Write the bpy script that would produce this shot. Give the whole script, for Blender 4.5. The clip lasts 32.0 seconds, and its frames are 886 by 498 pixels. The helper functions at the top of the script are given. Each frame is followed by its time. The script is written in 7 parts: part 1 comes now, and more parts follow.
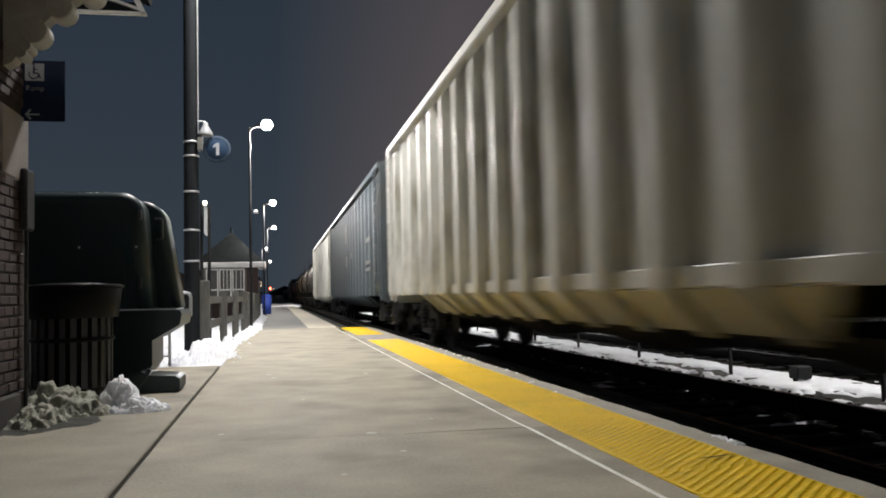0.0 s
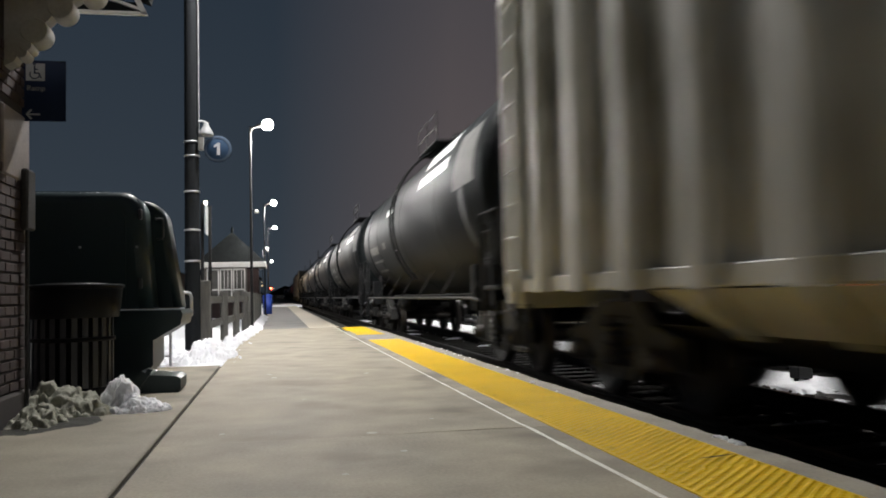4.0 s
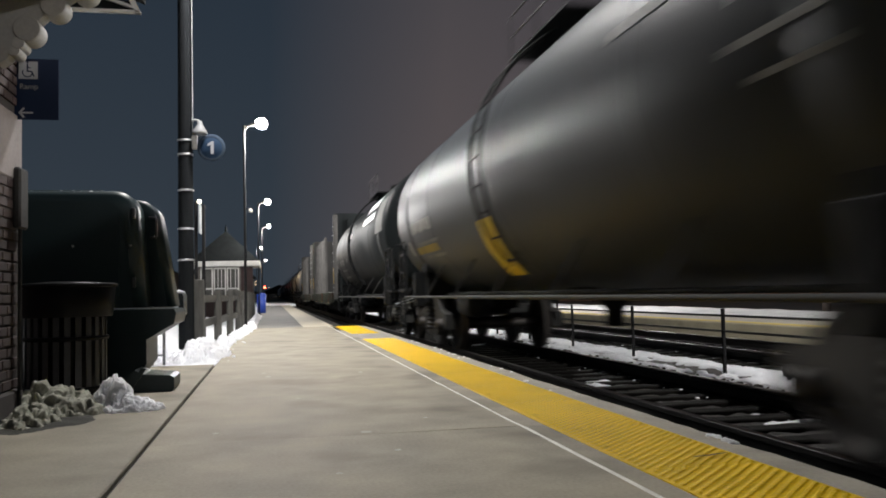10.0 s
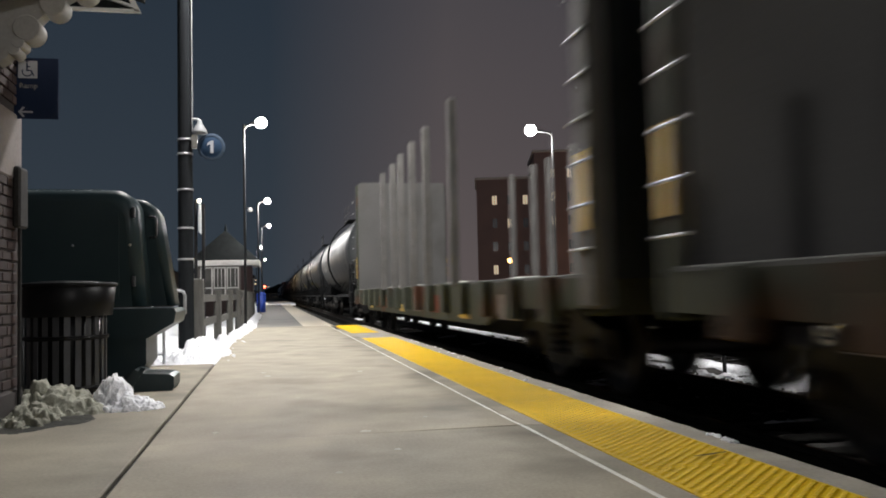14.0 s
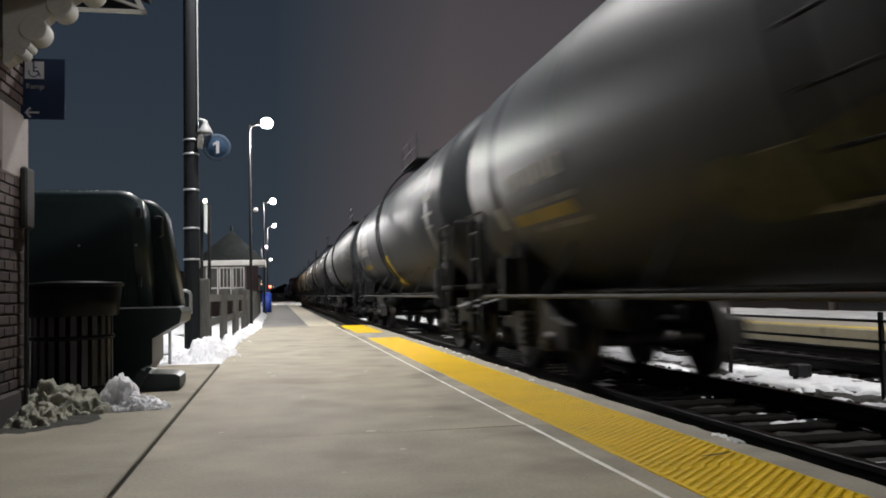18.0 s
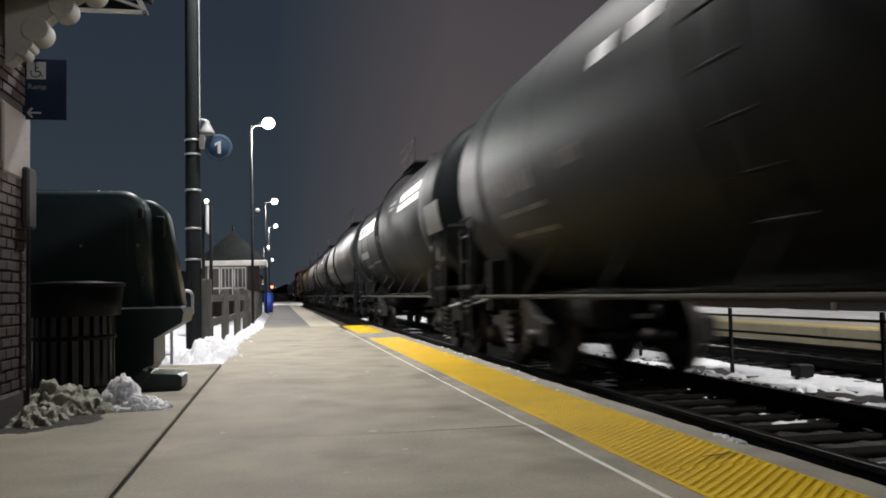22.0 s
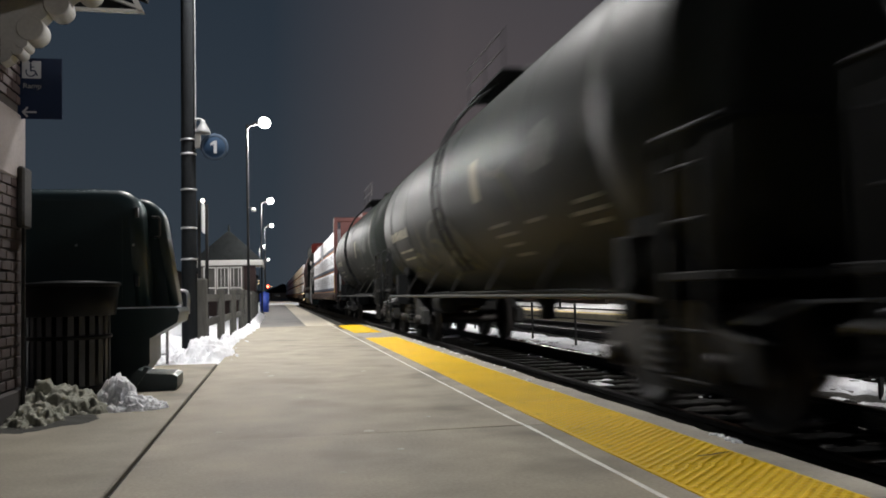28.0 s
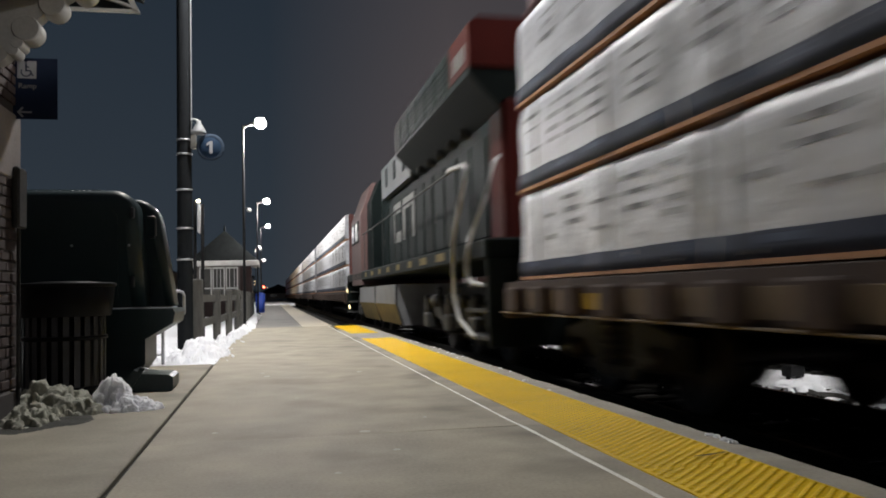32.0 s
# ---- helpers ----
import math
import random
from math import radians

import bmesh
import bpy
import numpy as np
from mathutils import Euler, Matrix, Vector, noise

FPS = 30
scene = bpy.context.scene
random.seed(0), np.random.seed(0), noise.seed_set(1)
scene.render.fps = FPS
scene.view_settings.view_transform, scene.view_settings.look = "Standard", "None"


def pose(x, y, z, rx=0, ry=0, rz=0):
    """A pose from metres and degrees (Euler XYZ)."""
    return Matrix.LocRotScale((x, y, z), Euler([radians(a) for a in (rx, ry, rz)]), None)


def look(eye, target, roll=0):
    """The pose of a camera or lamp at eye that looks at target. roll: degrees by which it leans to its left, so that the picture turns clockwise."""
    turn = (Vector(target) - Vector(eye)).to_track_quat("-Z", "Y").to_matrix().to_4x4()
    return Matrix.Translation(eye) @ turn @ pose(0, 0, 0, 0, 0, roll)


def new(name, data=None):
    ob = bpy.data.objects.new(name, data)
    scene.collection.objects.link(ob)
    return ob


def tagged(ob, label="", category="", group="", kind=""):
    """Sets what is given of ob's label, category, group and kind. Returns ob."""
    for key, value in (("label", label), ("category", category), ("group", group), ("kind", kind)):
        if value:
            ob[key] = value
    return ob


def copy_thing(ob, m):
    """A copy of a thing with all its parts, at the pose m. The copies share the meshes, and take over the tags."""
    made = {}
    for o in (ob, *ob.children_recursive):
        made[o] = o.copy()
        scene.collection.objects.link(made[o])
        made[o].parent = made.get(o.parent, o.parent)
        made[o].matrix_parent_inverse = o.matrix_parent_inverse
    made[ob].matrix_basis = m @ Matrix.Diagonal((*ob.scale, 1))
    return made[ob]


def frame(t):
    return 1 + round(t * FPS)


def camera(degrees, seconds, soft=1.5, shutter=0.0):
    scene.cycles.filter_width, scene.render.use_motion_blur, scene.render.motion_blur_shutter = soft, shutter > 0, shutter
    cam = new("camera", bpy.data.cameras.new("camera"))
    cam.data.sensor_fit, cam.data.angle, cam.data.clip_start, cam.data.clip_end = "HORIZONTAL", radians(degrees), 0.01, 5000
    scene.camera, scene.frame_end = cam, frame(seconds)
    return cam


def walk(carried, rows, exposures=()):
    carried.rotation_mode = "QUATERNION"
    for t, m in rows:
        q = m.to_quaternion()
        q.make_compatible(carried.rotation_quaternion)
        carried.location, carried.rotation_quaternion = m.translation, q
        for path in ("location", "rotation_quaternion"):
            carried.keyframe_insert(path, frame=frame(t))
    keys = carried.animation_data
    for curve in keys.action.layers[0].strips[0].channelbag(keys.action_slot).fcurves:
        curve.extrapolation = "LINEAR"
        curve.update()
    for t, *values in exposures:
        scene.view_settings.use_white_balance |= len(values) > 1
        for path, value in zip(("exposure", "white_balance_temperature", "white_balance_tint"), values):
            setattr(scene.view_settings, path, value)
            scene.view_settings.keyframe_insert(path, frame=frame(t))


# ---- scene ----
# ---------------------------------------------------------------- camera
EYE = (0.0, 0.0, 0.834)
cam = camera(55.66, 32.0, soft=1.8, shutter=0.9)


def aim(yaw, pitch):
    """Camera pose from yaw (degrees right of the track's line) and pitch (degrees up)."""
    a, b = radians(yaw), radians(pitch)
    target = (EYE[0] + math.sin(a) * math.cos(b), EYE[1] + math.cos(a) * math.cos(b), EYE[2] + math.sin(b))
    return look(EYE, target, -1.29)


# seconds, degrees of yaw and of pitch added to the rest pose
DRIFT = [(0, .11, .115), (1.5, .06, .115), (3.5, .06, .115), (5.5, .12, .06), (7, .24, .06), (8, .29, .05), (9, .40, .02),
         (10, .46, .03), (11, .48, .03), (12, .57, .0), (13, .59, .0), (13.5, .54, .0), (14.5, .42, -.04), (16.5, .29, -.01),
         (17.5, .18, -.03), (18.5, .06, .0), (20, .04, .0), (21.5, .0, .0), (24, .0, .0), (25.5, .10, .0), (27.5, .24, -.02),
         (28.5, .29, -.03), (29.5, .35, .0), (30.5, .41, .0), (31, .46, .0), (32, .53, .0)]
walk(cam, [(t, aim(11.10 + a, 2.96 + b)) for t, a, b in DRIFT], [(0, 0.05), (4, -0.02), (16, -0.05), (26, -0.08), (30, -0.15), (32, -0.3)])

# ---------------------------------------------------------------- sky and lamps
world = bpy.data.worlds.new("night_sky")
scene.world = world
world.use_nodes = True
wn, wl = world.node_tree.nodes, world.node_tree.links
coord = wn.new("ShaderNodeTexCoord")
split = wn.new("ShaderNodeSeparateXYZ")
wl.new(coord.outputs["Generated"], split.inputs[0])
up_ramp = wn.new("ShaderNodeValToRGB")
up_ramp.color_ramp.elements[0].position, up_ramp.color_ramp.elements[0].color = 0.0, (0.056, 0.055, 0.058, 1)
up_ramp.color_ramp.elements[1].position, up_ramp.color_ramp.elements[1].color = 0.5, (0.026, 0.031, 0.039, 1)
wl.new(split.outputs["Z"], up_ramp.inputs[0])
side_ramp = wn.new("ShaderNodeValToRGB")
side_ramp.color_ramp.elements[0].position, side_ramp.color_ramp.elements[0].color = 0.0, (0.64, 0.86, 1.06, 1)
side_ramp.color_ramp.elements[1].position, side_ramp.color_ramp.elements[1].color = 0.20, (1.95, 1.62, 1.53, 1)
side_ramp.color_ramp.elements.new(0.5).color = (1.62, 1.36, 1.32, 1)
wl.new(split.outputs["X"], side_ramp.inputs[0])
sky_mix = wn.new("ShaderNodeMixRGB")
sky_mix.blend_type, sky_mix.inputs[0].default_value = "MULTIPLY", 1.0
wl.new(up_ramp.outputs[0], sky_mix.inputs[1])
wl.new(side_ramp.outputs[0], sky_mix.inputs[2])
wl.new(sky_mix.outputs[0], wn["Background"].inputs["Color"])
wn["Background"].inputs["Strength"].default_value = 1.0


def lamp_light(name, place, watts, colour=(1.0, 0.975, 0.955), radius=0.14):
    data = bpy.data.lights.new(name, "POINT")
    data.energy, data.color, data.shadow_soft_size = watts, colour, radius
    ob = new(name, data)
    ob.location = place
    return ob


PLATFORM_LAMPS = [(-0.66, 22.0), (-0.60, 40.3), (-0.60, 54.5), (-1.34, 77.7), (-1.19, -15.0)]
PLATFORM_WATTS = [1450, 1200, 900, 1300, 900]
for (px, py), watts in zip(PLATFORM_LAMPS, PLATFORM_WATTS):
    lamp_light("platform_light", (px + 0.42, py, 4.94), watts)
lamp_light("pole_light", (0.15, 12.6, 8.6), 4000, radius=0.2)
FAR_LAMPS = [(10.9, 31.3), (10.9, 55.5), (10.9, 7.1), (10.9, -17.1)]
for (px, py), watts in zip(FAR_LAMPS, (4200, 3600, 2300, 2600)):
    lamp_light("far_platform_light", (px - 0.88, py, 6.68), watts)

# ---------------------------------------------------------------- mesh and material helpers


class Shape:
    """Collects vertices and faces for one mesh."""

    def __init__(self):
        self.v, self.f, self.s = [], [], []

    def add(self, verts, faces, smooth=False):
        k = len(self.v)
        self.v += [tuple(a) for a in verts]
        self.f += [tuple(i + k for i in f) for f in faces]
        self.s += [smooth] * len(faces)
        return self

    def box(self, x0, x1, y0, y1, z0, z1):
        v = [(x, y, z) for x in (x0, x1) for y in (y0, y1) for z in (z0, z1)]
        return self.add(v, [(0, 1, 3, 2), (4, 6, 7, 5), (0, 4, 5, 1), (2, 3, 7, 6), (0, 2, 6, 4), (1, 5, 7, 3)])

    def cbox(self, x0, x1, y0, y1, z0, z1, c=0.01):
        """A box with chamfered edges."""
        lo, hi = (x0, y0, z0), (x1, y1, z1)
        sg = [(a, b, d) for a in (0, 1) for b in (0, 1) for d in (0, 1)]
        idx, v = {}, []
        for s in sg:
            for ax in range(3):
                p = [(hi[i] if s[i] else lo[i]) for i in range(3)]
                for i in range(3):
                    if i != ax:
                        p[i] += -c if s[i] else c
                idx[s, ax] = len(v)
                v.append(p)
        faces = []
        for ax in range(3):
            o = [i for i in range(3) if i != ax]
            for side in (0, 1):
                q = []
                for a, b in ((0, 0), (1, 0), (1, 1), (0, 1)):
                    s = [0, 0, 0]
                    s[ax], s[o[0]], s[o[1]] = side, a, b
                    q.append(idx[tuple(s), ax])
                faces.append(q)
            for a in (0, 1):
                for b in (0, 1):
                    s0, s1 = [0, 0, 0], [0, 0, 0]
                    s0[o[0]], s0[o[1]], s0[ax] = a, b, 0
                    s1[o[0]], s1[o[1]], s1[ax] = a, b, 1
                    s0, s1 = tuple(s0), tuple(s1)
                    faces.append([idx[s0, o[0]], idx[s1, o[0]], idx[s1, o[1]], idx[s0, o[1]]])
        for s in sg:
            faces.append([idx[s, 0], idx[s, 1], idx[s, 2]])
        return self.add(v, faces)

    def tube(self, pts, r, n=8, r2=None, caps=True):
        """A round bar through the points."""
        pts = [Vector(p) for p in pts]
        rings, k = [], len(pts)
        for i, p in enumerate(pts):
            d = (pts[min(i + 1, k - 1)] - pts[max(i - 1, 0)]).normalized()
            a = d.cross(Vector((0, 0, 1)) if abs(d.z) < 0.9 else Vector((1, 0, 0))).normalized()
            b = d.cross(a)
            rr = r if r2 is None else r + (r2 - r) * i / (k - 1)
            rings.append([p + rr * (a * math.cos(2 * math.pi * j / n) + b * math.sin(2 * math.pi * j / n)) for j in range(n)])
        v = [q for ring in rings for q in ring]
        f = [(i * n + j, i * n + (j + 1) % n, (i + 1) * n + (j + 1) % n, (i + 1) * n + j) for i in range(k - 1) for j in range(n)]
        self.add(v, f, True)
        if caps:
            self.add(rings[0], [tuple(range(n))])
            self.add(rings[-1], [tuple(range(n))])
        return self

    def lathe(self, profile, axis="z", at=(0, 0, 0), n=24, smooth=True):
        """Turns (radius, height) pairs about an axis."""
        v = []
        for r, h in profile:
            for j in range(n):
                a = 2 * math.pi * j / n
                c, s = r * math.cos(a), r * math.sin(a)
                q = {"z": (c, s, h), "y": (c, h, s), "x": (h, c, s)}[axis]
                v.append((q[0] + at[0], q[1] + at[1], q[2] + at[2]))
        f = [(i * n + j, i * n + (j + 1) % n, (i + 1) * n + (j + 1) % n, (i + 1) * n + j) for i in range(len(profile) - 1) for j in range(n)]
        return self.add(v, f, smooth)

    def prism(self, outline, axis, a, b):
        """Extrudes a closed outline of pairs along an axis from a to b."""
        n = len(outline)

        def put(p, h):
            return {"x": (h, p[0], p[1]), "y": (p[0], h, p[1]), "z": (p[0], p[1], h)}[axis]
        v = [put(p, a) for p in outline] + [put(p, b) for p in outline]
        return self.add(v, [tuple(range(n)), tuple(range(n, 2 * n))] + [(i, (i + 1) % n, n + (i + 1) % n, n + i) for i in range(n)])

    def mesh(self, name):
        me = bpy.data.meshes.new(name)
        me.from_pydata(self.v, [], self.f)
        bm = bmesh.new()
        bm.from_mesh(me)
        bmesh.ops.recalc_face_normals(bm, faces=bm.faces)
        bm.to_mesh(me)
        bm.free()
        me.polygons.foreach_set("use_smooth", self.s)
        me.update()
        return me


def part(name, shape, material, parent=None, label=""):
    me = shape.mesh(name) if isinstance(shape, Shape) else shape
    if material and not me.materials:
        me.materials.append(material)
    ob = new(name, me)
    ob.parent = parent
    if label:
        tagged(ob, label)
    return ob


def thing(name, label, category, group="", kind="", at=None):
    ob = new(name)
    ob.empty_display_size = 0.2
    tagged(ob, label, category, group, kind)
    if at is not None:
        ob.matrix_basis = at
    return ob


def solid(name, shape, material, label, category="", group="", kind="", at=None):
    ob = part(name, shape, material)
    tagged(ob, label, category, group, kind)
    if at is not None:
        ob.matrix_basis = at
    return ob


def mat(name, a, b=None, rough=0.6, metal=0.0, scale=3.0, fine=40.0, bump=0.15, dist=0.01, mix=0.5, stain=None, stain_scale=0.6,
        stain_at=0.55, coat=0.0, rand=0.0, stretch=(1, 1, 1), rough2=None, spec=0.5):
    """A surface of two colours mixed by broad and fine noise, with stains, grain bump and a random shade for each object."""
    m = bpy.data.materials.new(name)
    m.use_nodes = True
    n, l = m.node_tree.nodes, m.node_tree.links
    bsdf = n["Principled BSDF"]
    b = b or tuple(c * 0.75 for c in a)
    tc, mp = n.new("ShaderNodeTexCoord"), n.new("ShaderNodeMapping")
    mp.inputs["Scale"].default_value = stretch
    l.new(tc.outputs["Object"], mp.inputs[0])

    def nz(sc, det):
        t = n.new("ShaderNodeTexNoise")
        t.inputs["Scale"].default_value, t.inputs["Detail"].default_value = sc, det
        l.new(mp.outputs[0], t.inputs["Vector"])
        return t.outputs["Fac"]

    broad, grain = nz(scale, 5), nz(fine, 3)
    add = n.new("ShaderNodeMath")
    add.operation = "MULTIPLY_ADD"
    add.inputs[1].default_value, add.inputs[2].default_value = 0.45, 0.0
    l.new(grain, add.inputs[0])
    tot = n.new("ShaderNodeMath")
    tot.operation = "MULTIPLY_ADD"
    tot.inputs[1].default_value = 0.75
    l.new(broad, tot.inputs[0])
    l.new(add.outputs[0], tot.inputs[2])
    ramp = n.new("ShaderNodeValToRGB")
    e = ramp.color_ramp.elements
    e[0].position, e[0].color = max(0.0, mix - 0.17), (*b, 1)
    e[1].position, e[1].color = min(1.0, mix + 0.22), (*a, 1)
    l.new(tot.outputs[0], ramp.inputs[0])
    col = ramp.outputs[0]
    if stain:
        sm = n.new("ShaderNodeMixRGB")
        sr = n.new("ShaderNodeValToRGB")
        sr.color_ramp.elements[0].position, sr.color_ramp.elements[1].position = stain_at, min(1.0, stain_at + 0.16)
        l.new(nz(stain_scale, 6), sr.inputs[0])
        l.new(sr.outputs[0], sm.inputs[0])
        l.new(col, sm.inputs[1])
        sm.inputs[2].default_value = (*stain, 1)
        col = sm.outputs[0]
    if rand:
        info = n.new("ShaderNodeObjectInfo")
        hv = n.new("ShaderNodeHueSaturation")
        mr = n.new("ShaderNodeMapRange")
        mr.inputs["To Min"].default_value, mr.inputs["To Max"].default_value = 1 - rand, 1 + rand
        l.new(info.outputs["Random"], mr.inputs["Value"])
        l.new(mr.outputs[0], hv.inputs["Value"])
        l.new(col, hv.inputs["Color"])
        col = hv.outputs[0]
    l.new(col, bsdf.inputs["Base Color"])
    rr = n.new("ShaderNodeMapRange")
    rr.inputs["To Min"].default_value = rough
    rr.inputs["To Max"].default_value = rough2 if rough2 is not None else min(1.0, rough + 0.15)
    l.new(broad, rr.inputs["Value"])
    l.new(rr.outputs[0], bsdf.inputs["Roughness"])
    bsdf.inputs["Metallic"].default_value = metal
    bsdf.inputs["Coat Weight"].default_value = coat
    bsdf.inputs["Specular IOR Level"].default_value = spec
    if bump:
        bp = n.new("ShaderNodeBump")
        bp.inputs["Strength"].default_value, bp.inputs["Distance"].default_value = bump, dist
        l.new(tot.outputs[0], bp.inputs["Height"])
        l.new(bp.outputs[0], bsdf.inputs["Normal"])
    return m


def glow(name, colour, strength):
    m = bpy.data.materials.new(name)
    m.use_nodes = True
    bsdf = m.node_tree.nodes["Principled BSDF"]
    bsdf.inputs["Base Color"].default_value = (*[min(1, c) for c in colour], 1)
    bsdf.inputs["Emission Color"].default_value = (*colour, 1)
    bsdf.inputs["Emission Strength"].default_value = strength
    return m


# ---------------------------------------------------------------- materials
CONCRETE = mat("concrete", (0.40, 0.354, 0.266), (0.240, 0.215, 0.165), 0.68, scale=2.2, fine=55, bump=0.3, dist=0.004, mix=0.57, stain=(0.190, 0.171, 0.133), stain_scale=0.9, stain_at=0.53, rough2=0.85, spec=0.3)
# Same mix as CONCRETE, about a sixth darker throughout.
CONCRETE_DARK = mat("dark_concrete", (0.332, 0.294, 0.221), (0.199, 0.178, 0.137), 0.68, scale=2.2, fine=55, bump=0.3, dist=0.004, mix=0.57, stain=(0.158, 0.142, 0.110), stain_scale=0.9, stain_at=0.53, rough2=0.85, spec=0.3)
CONCRETE_EDGE = mat("edge_concrete", (0.36, 0.328, 0.27), (0.20, 0.181, 0.151), 0.7, scale=3, fine=50, bump=0.5, dist=0.01)
CONCRETE_PALE = mat("pale_concrete", (0.55, 0.48, 0.36), (0.42, 0.38, 0.3), 0.6, scale=1.5, fine=40)
CAULK = mat("caulk", (0.85, 0.83, 0.77), (0.62, 0.60, 0.55), 0.7, scale=6)
JOINT = mat("joint_filler", (0.010, 0.0095, 0.009), rough=0.9)
OLD_YELLOW = mat("worn_yellow_edge", (0.55, 0.40, 0.07), (0.34, 0.26, 0.07), 0.7, scale=1.5, fine=20, spec=0.2)
YELLOW = mat("tactile_yellow", (0.84, 0.545, 0.008), (0.66, 0.425, 0.007), 0.45, scale=2.0, fine=30, bump=0.1, stain=(0.40, 0.26, 0.02), stain_scale=2.5, stain_at=0.58, rand=0.05, spec=0.2)
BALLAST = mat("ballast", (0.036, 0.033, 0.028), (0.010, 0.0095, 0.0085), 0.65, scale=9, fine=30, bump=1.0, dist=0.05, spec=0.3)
SNOW = mat("snow", (0.83, 0.84, 0.87), (0.68, 0.69, 0.72), 0.75, scale=7, fine=45, bump=0.7, dist=0.03)
SNOW_DIRTY = mat("dirty_snow", (0.47, 0.47, 0.42), (0.20, 0.20, 0.17), 0.8, scale=7, fine=35, bump=0.8, dist=0.03)
for m, w in ((SNOW, 0.6), (SNOW_DIRTY, 0.35)):
    b = m.node_tree.nodes["Principled BSDF"].inputs
    b["Subsurface Weight"].default_value, b["Subsurface Scale"].default_value = w, 0.12
    b["Subsurface Radius"].default_value = (1.0, 1.0, 1.0)
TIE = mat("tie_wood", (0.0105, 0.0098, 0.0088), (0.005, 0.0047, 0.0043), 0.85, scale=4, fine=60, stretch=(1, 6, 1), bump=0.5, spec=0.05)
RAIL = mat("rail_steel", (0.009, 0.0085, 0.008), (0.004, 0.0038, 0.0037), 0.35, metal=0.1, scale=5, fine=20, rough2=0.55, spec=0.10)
STEEL_DARK = mat("black_steel", (0.013, 0.013, 0.014), (0.007, 0.007, 0.007), 0.5, scale=4, stain=(0.024, 0.021, 0.018), stain_at=0.62, spec=0.2)
GALV = mat("galvanised_steel", (0.45, 0.46, 0.47), (0.3, 0.31, 0.32), 0.4, metal=0.8, scale=6)
END_BLACK = mat("sooty_black_steel", (0.0105, 0.0112, 0.012), (0.0065, 0.007, 0.0075), 0.65, scale=4, stain=(0.018, 0.017, 0.016), stain_at=0.6, spec=0.08)
OPP_WALL = mat("stained_wall_concrete", (0.31, 0.275, 0.19), (0.20, 0.178, 0.125), 0.8, scale=1.6, fine=25, bump=0.3, stain=(0.12, 0.105, 0.075), stain_scale=1.2, stain_at=0.6)
OPP_SNOW = mat("packed_snow", (0.70, 0.70, 0.69), (0.34, 0.34, 0.33), 0.8, scale=1.6, fine=20, bump=0.6, dist=0.03)
TRUCK = mat("truck_iron", (0.036, 0.036, 0.035), (0.016, 0.016, 0.0158), 0.65, scale=5, stain=(0.050, 0.047, 0.043), stain_scale=2.2, stain_at=0.57, spec=0.25)
WHEEL = mat("wheel_steel", (0.045, 0.04, 0.036), (0.018, 0.016, 0.015), 0.45, metal=0.5, scale=5)
HANDRAIL_GREY = mat("weathered_handrail", (0.07, 0.07, 0.07), (0.04, 0.04, 0.04), 0.75, scale=5, spec=0.08)
WOOD_GREY = mat("weathered_wood", (0.10, 0.098, 0.088), (0.045, 0.044, 0.040), 0.8, scale=5, fine=60, stretch=(4, 4, 0.6), bump=0.5, rand=0.12)
POLE_WOOD = mat("pole_wood", (0.020, 0.022, 0.024), (0.012, 0.013, 0.0145), 0.95, scale=4, fine=50, stretch=(5, 5, 0.5), bump=0.4, spec=0.03)
GREEN_PLASTIC = mat("green_plastic", (0.0150, 0.0290, 0.0330), (0.0110, 0.0220, 0.0250), 0.36, scale=2, fine=120, bump=0.05, dist=0.004, rough2=0.44, spec=0.28)
BIN_BLACK = mat("bin_black", (0.0055, 0.0057, 0.0063), (0.0038, 0.0038, 0.0042), 0.30, scale=5, spec=0.14)
BLACK_PAINT = mat("black_paint", (0.040, 0.042, 0.046), (0.022, 0.023, 0.026), 0.30, scale=5, spec=0.5)
WHITE_PAINT = mat("white_paint", (0.75, 0.74, 0.7), (0.6, 0.58, 0.54), 0.5, scale=3)
BRACKET_PAINT = mat("weathered_white_paint", (0.42, 0.415, 0.40), (0.31, 0.307, 0.295), 0.6, scale=4, spec=0.2)
BRICK = mat("brick", (0.048, 0.030, 0.028), (0.032, 0.021, 0.020), 0.85, scale=6, fine=60, bump=0.3, rand=0.18)
MORTAR = mat("mortar", (0.050, 0.042, 0.040), rough=0.9, scale=8)
STONE = mat("limestone", (0.26, 0.225, 0.215), (0.17, 0.148, 0.143), 0.75, scale=3)
BLUE_SIGN = mat("blue_sign", (0.012, 0.022, 0.056), (0.010, 0.019, 0.048), 0.5, scale=2, bump=0.02, spec=0.15)
SIGN_WHITE = mat("sign_white", (0.42, 0.43, 0.45), (0.34, 0.35, 0.38), 0.45, scale=4, bump=0.02)
BLUE_PLASTIC = mat("blue_plastic", (0.02, 0.06, 0.35), (0.015, 0.04, 0.25), 0.45, scale=3)
ROOF = mat("shingle_roof", (0.014, 0.016, 0.016), (0.007, 0.008, 0.0085), 0.95, scale=4, fine=16, bump=0.6, spec=0.1)
GLASS = mat("dark_glass", (0.008, 0.009, 0.010), rough=0.3, bump=0.0, spec=0.015)
LAMP_GLOW = glow("lamp_glow", (1.0, 0.96, 0.88), 60)
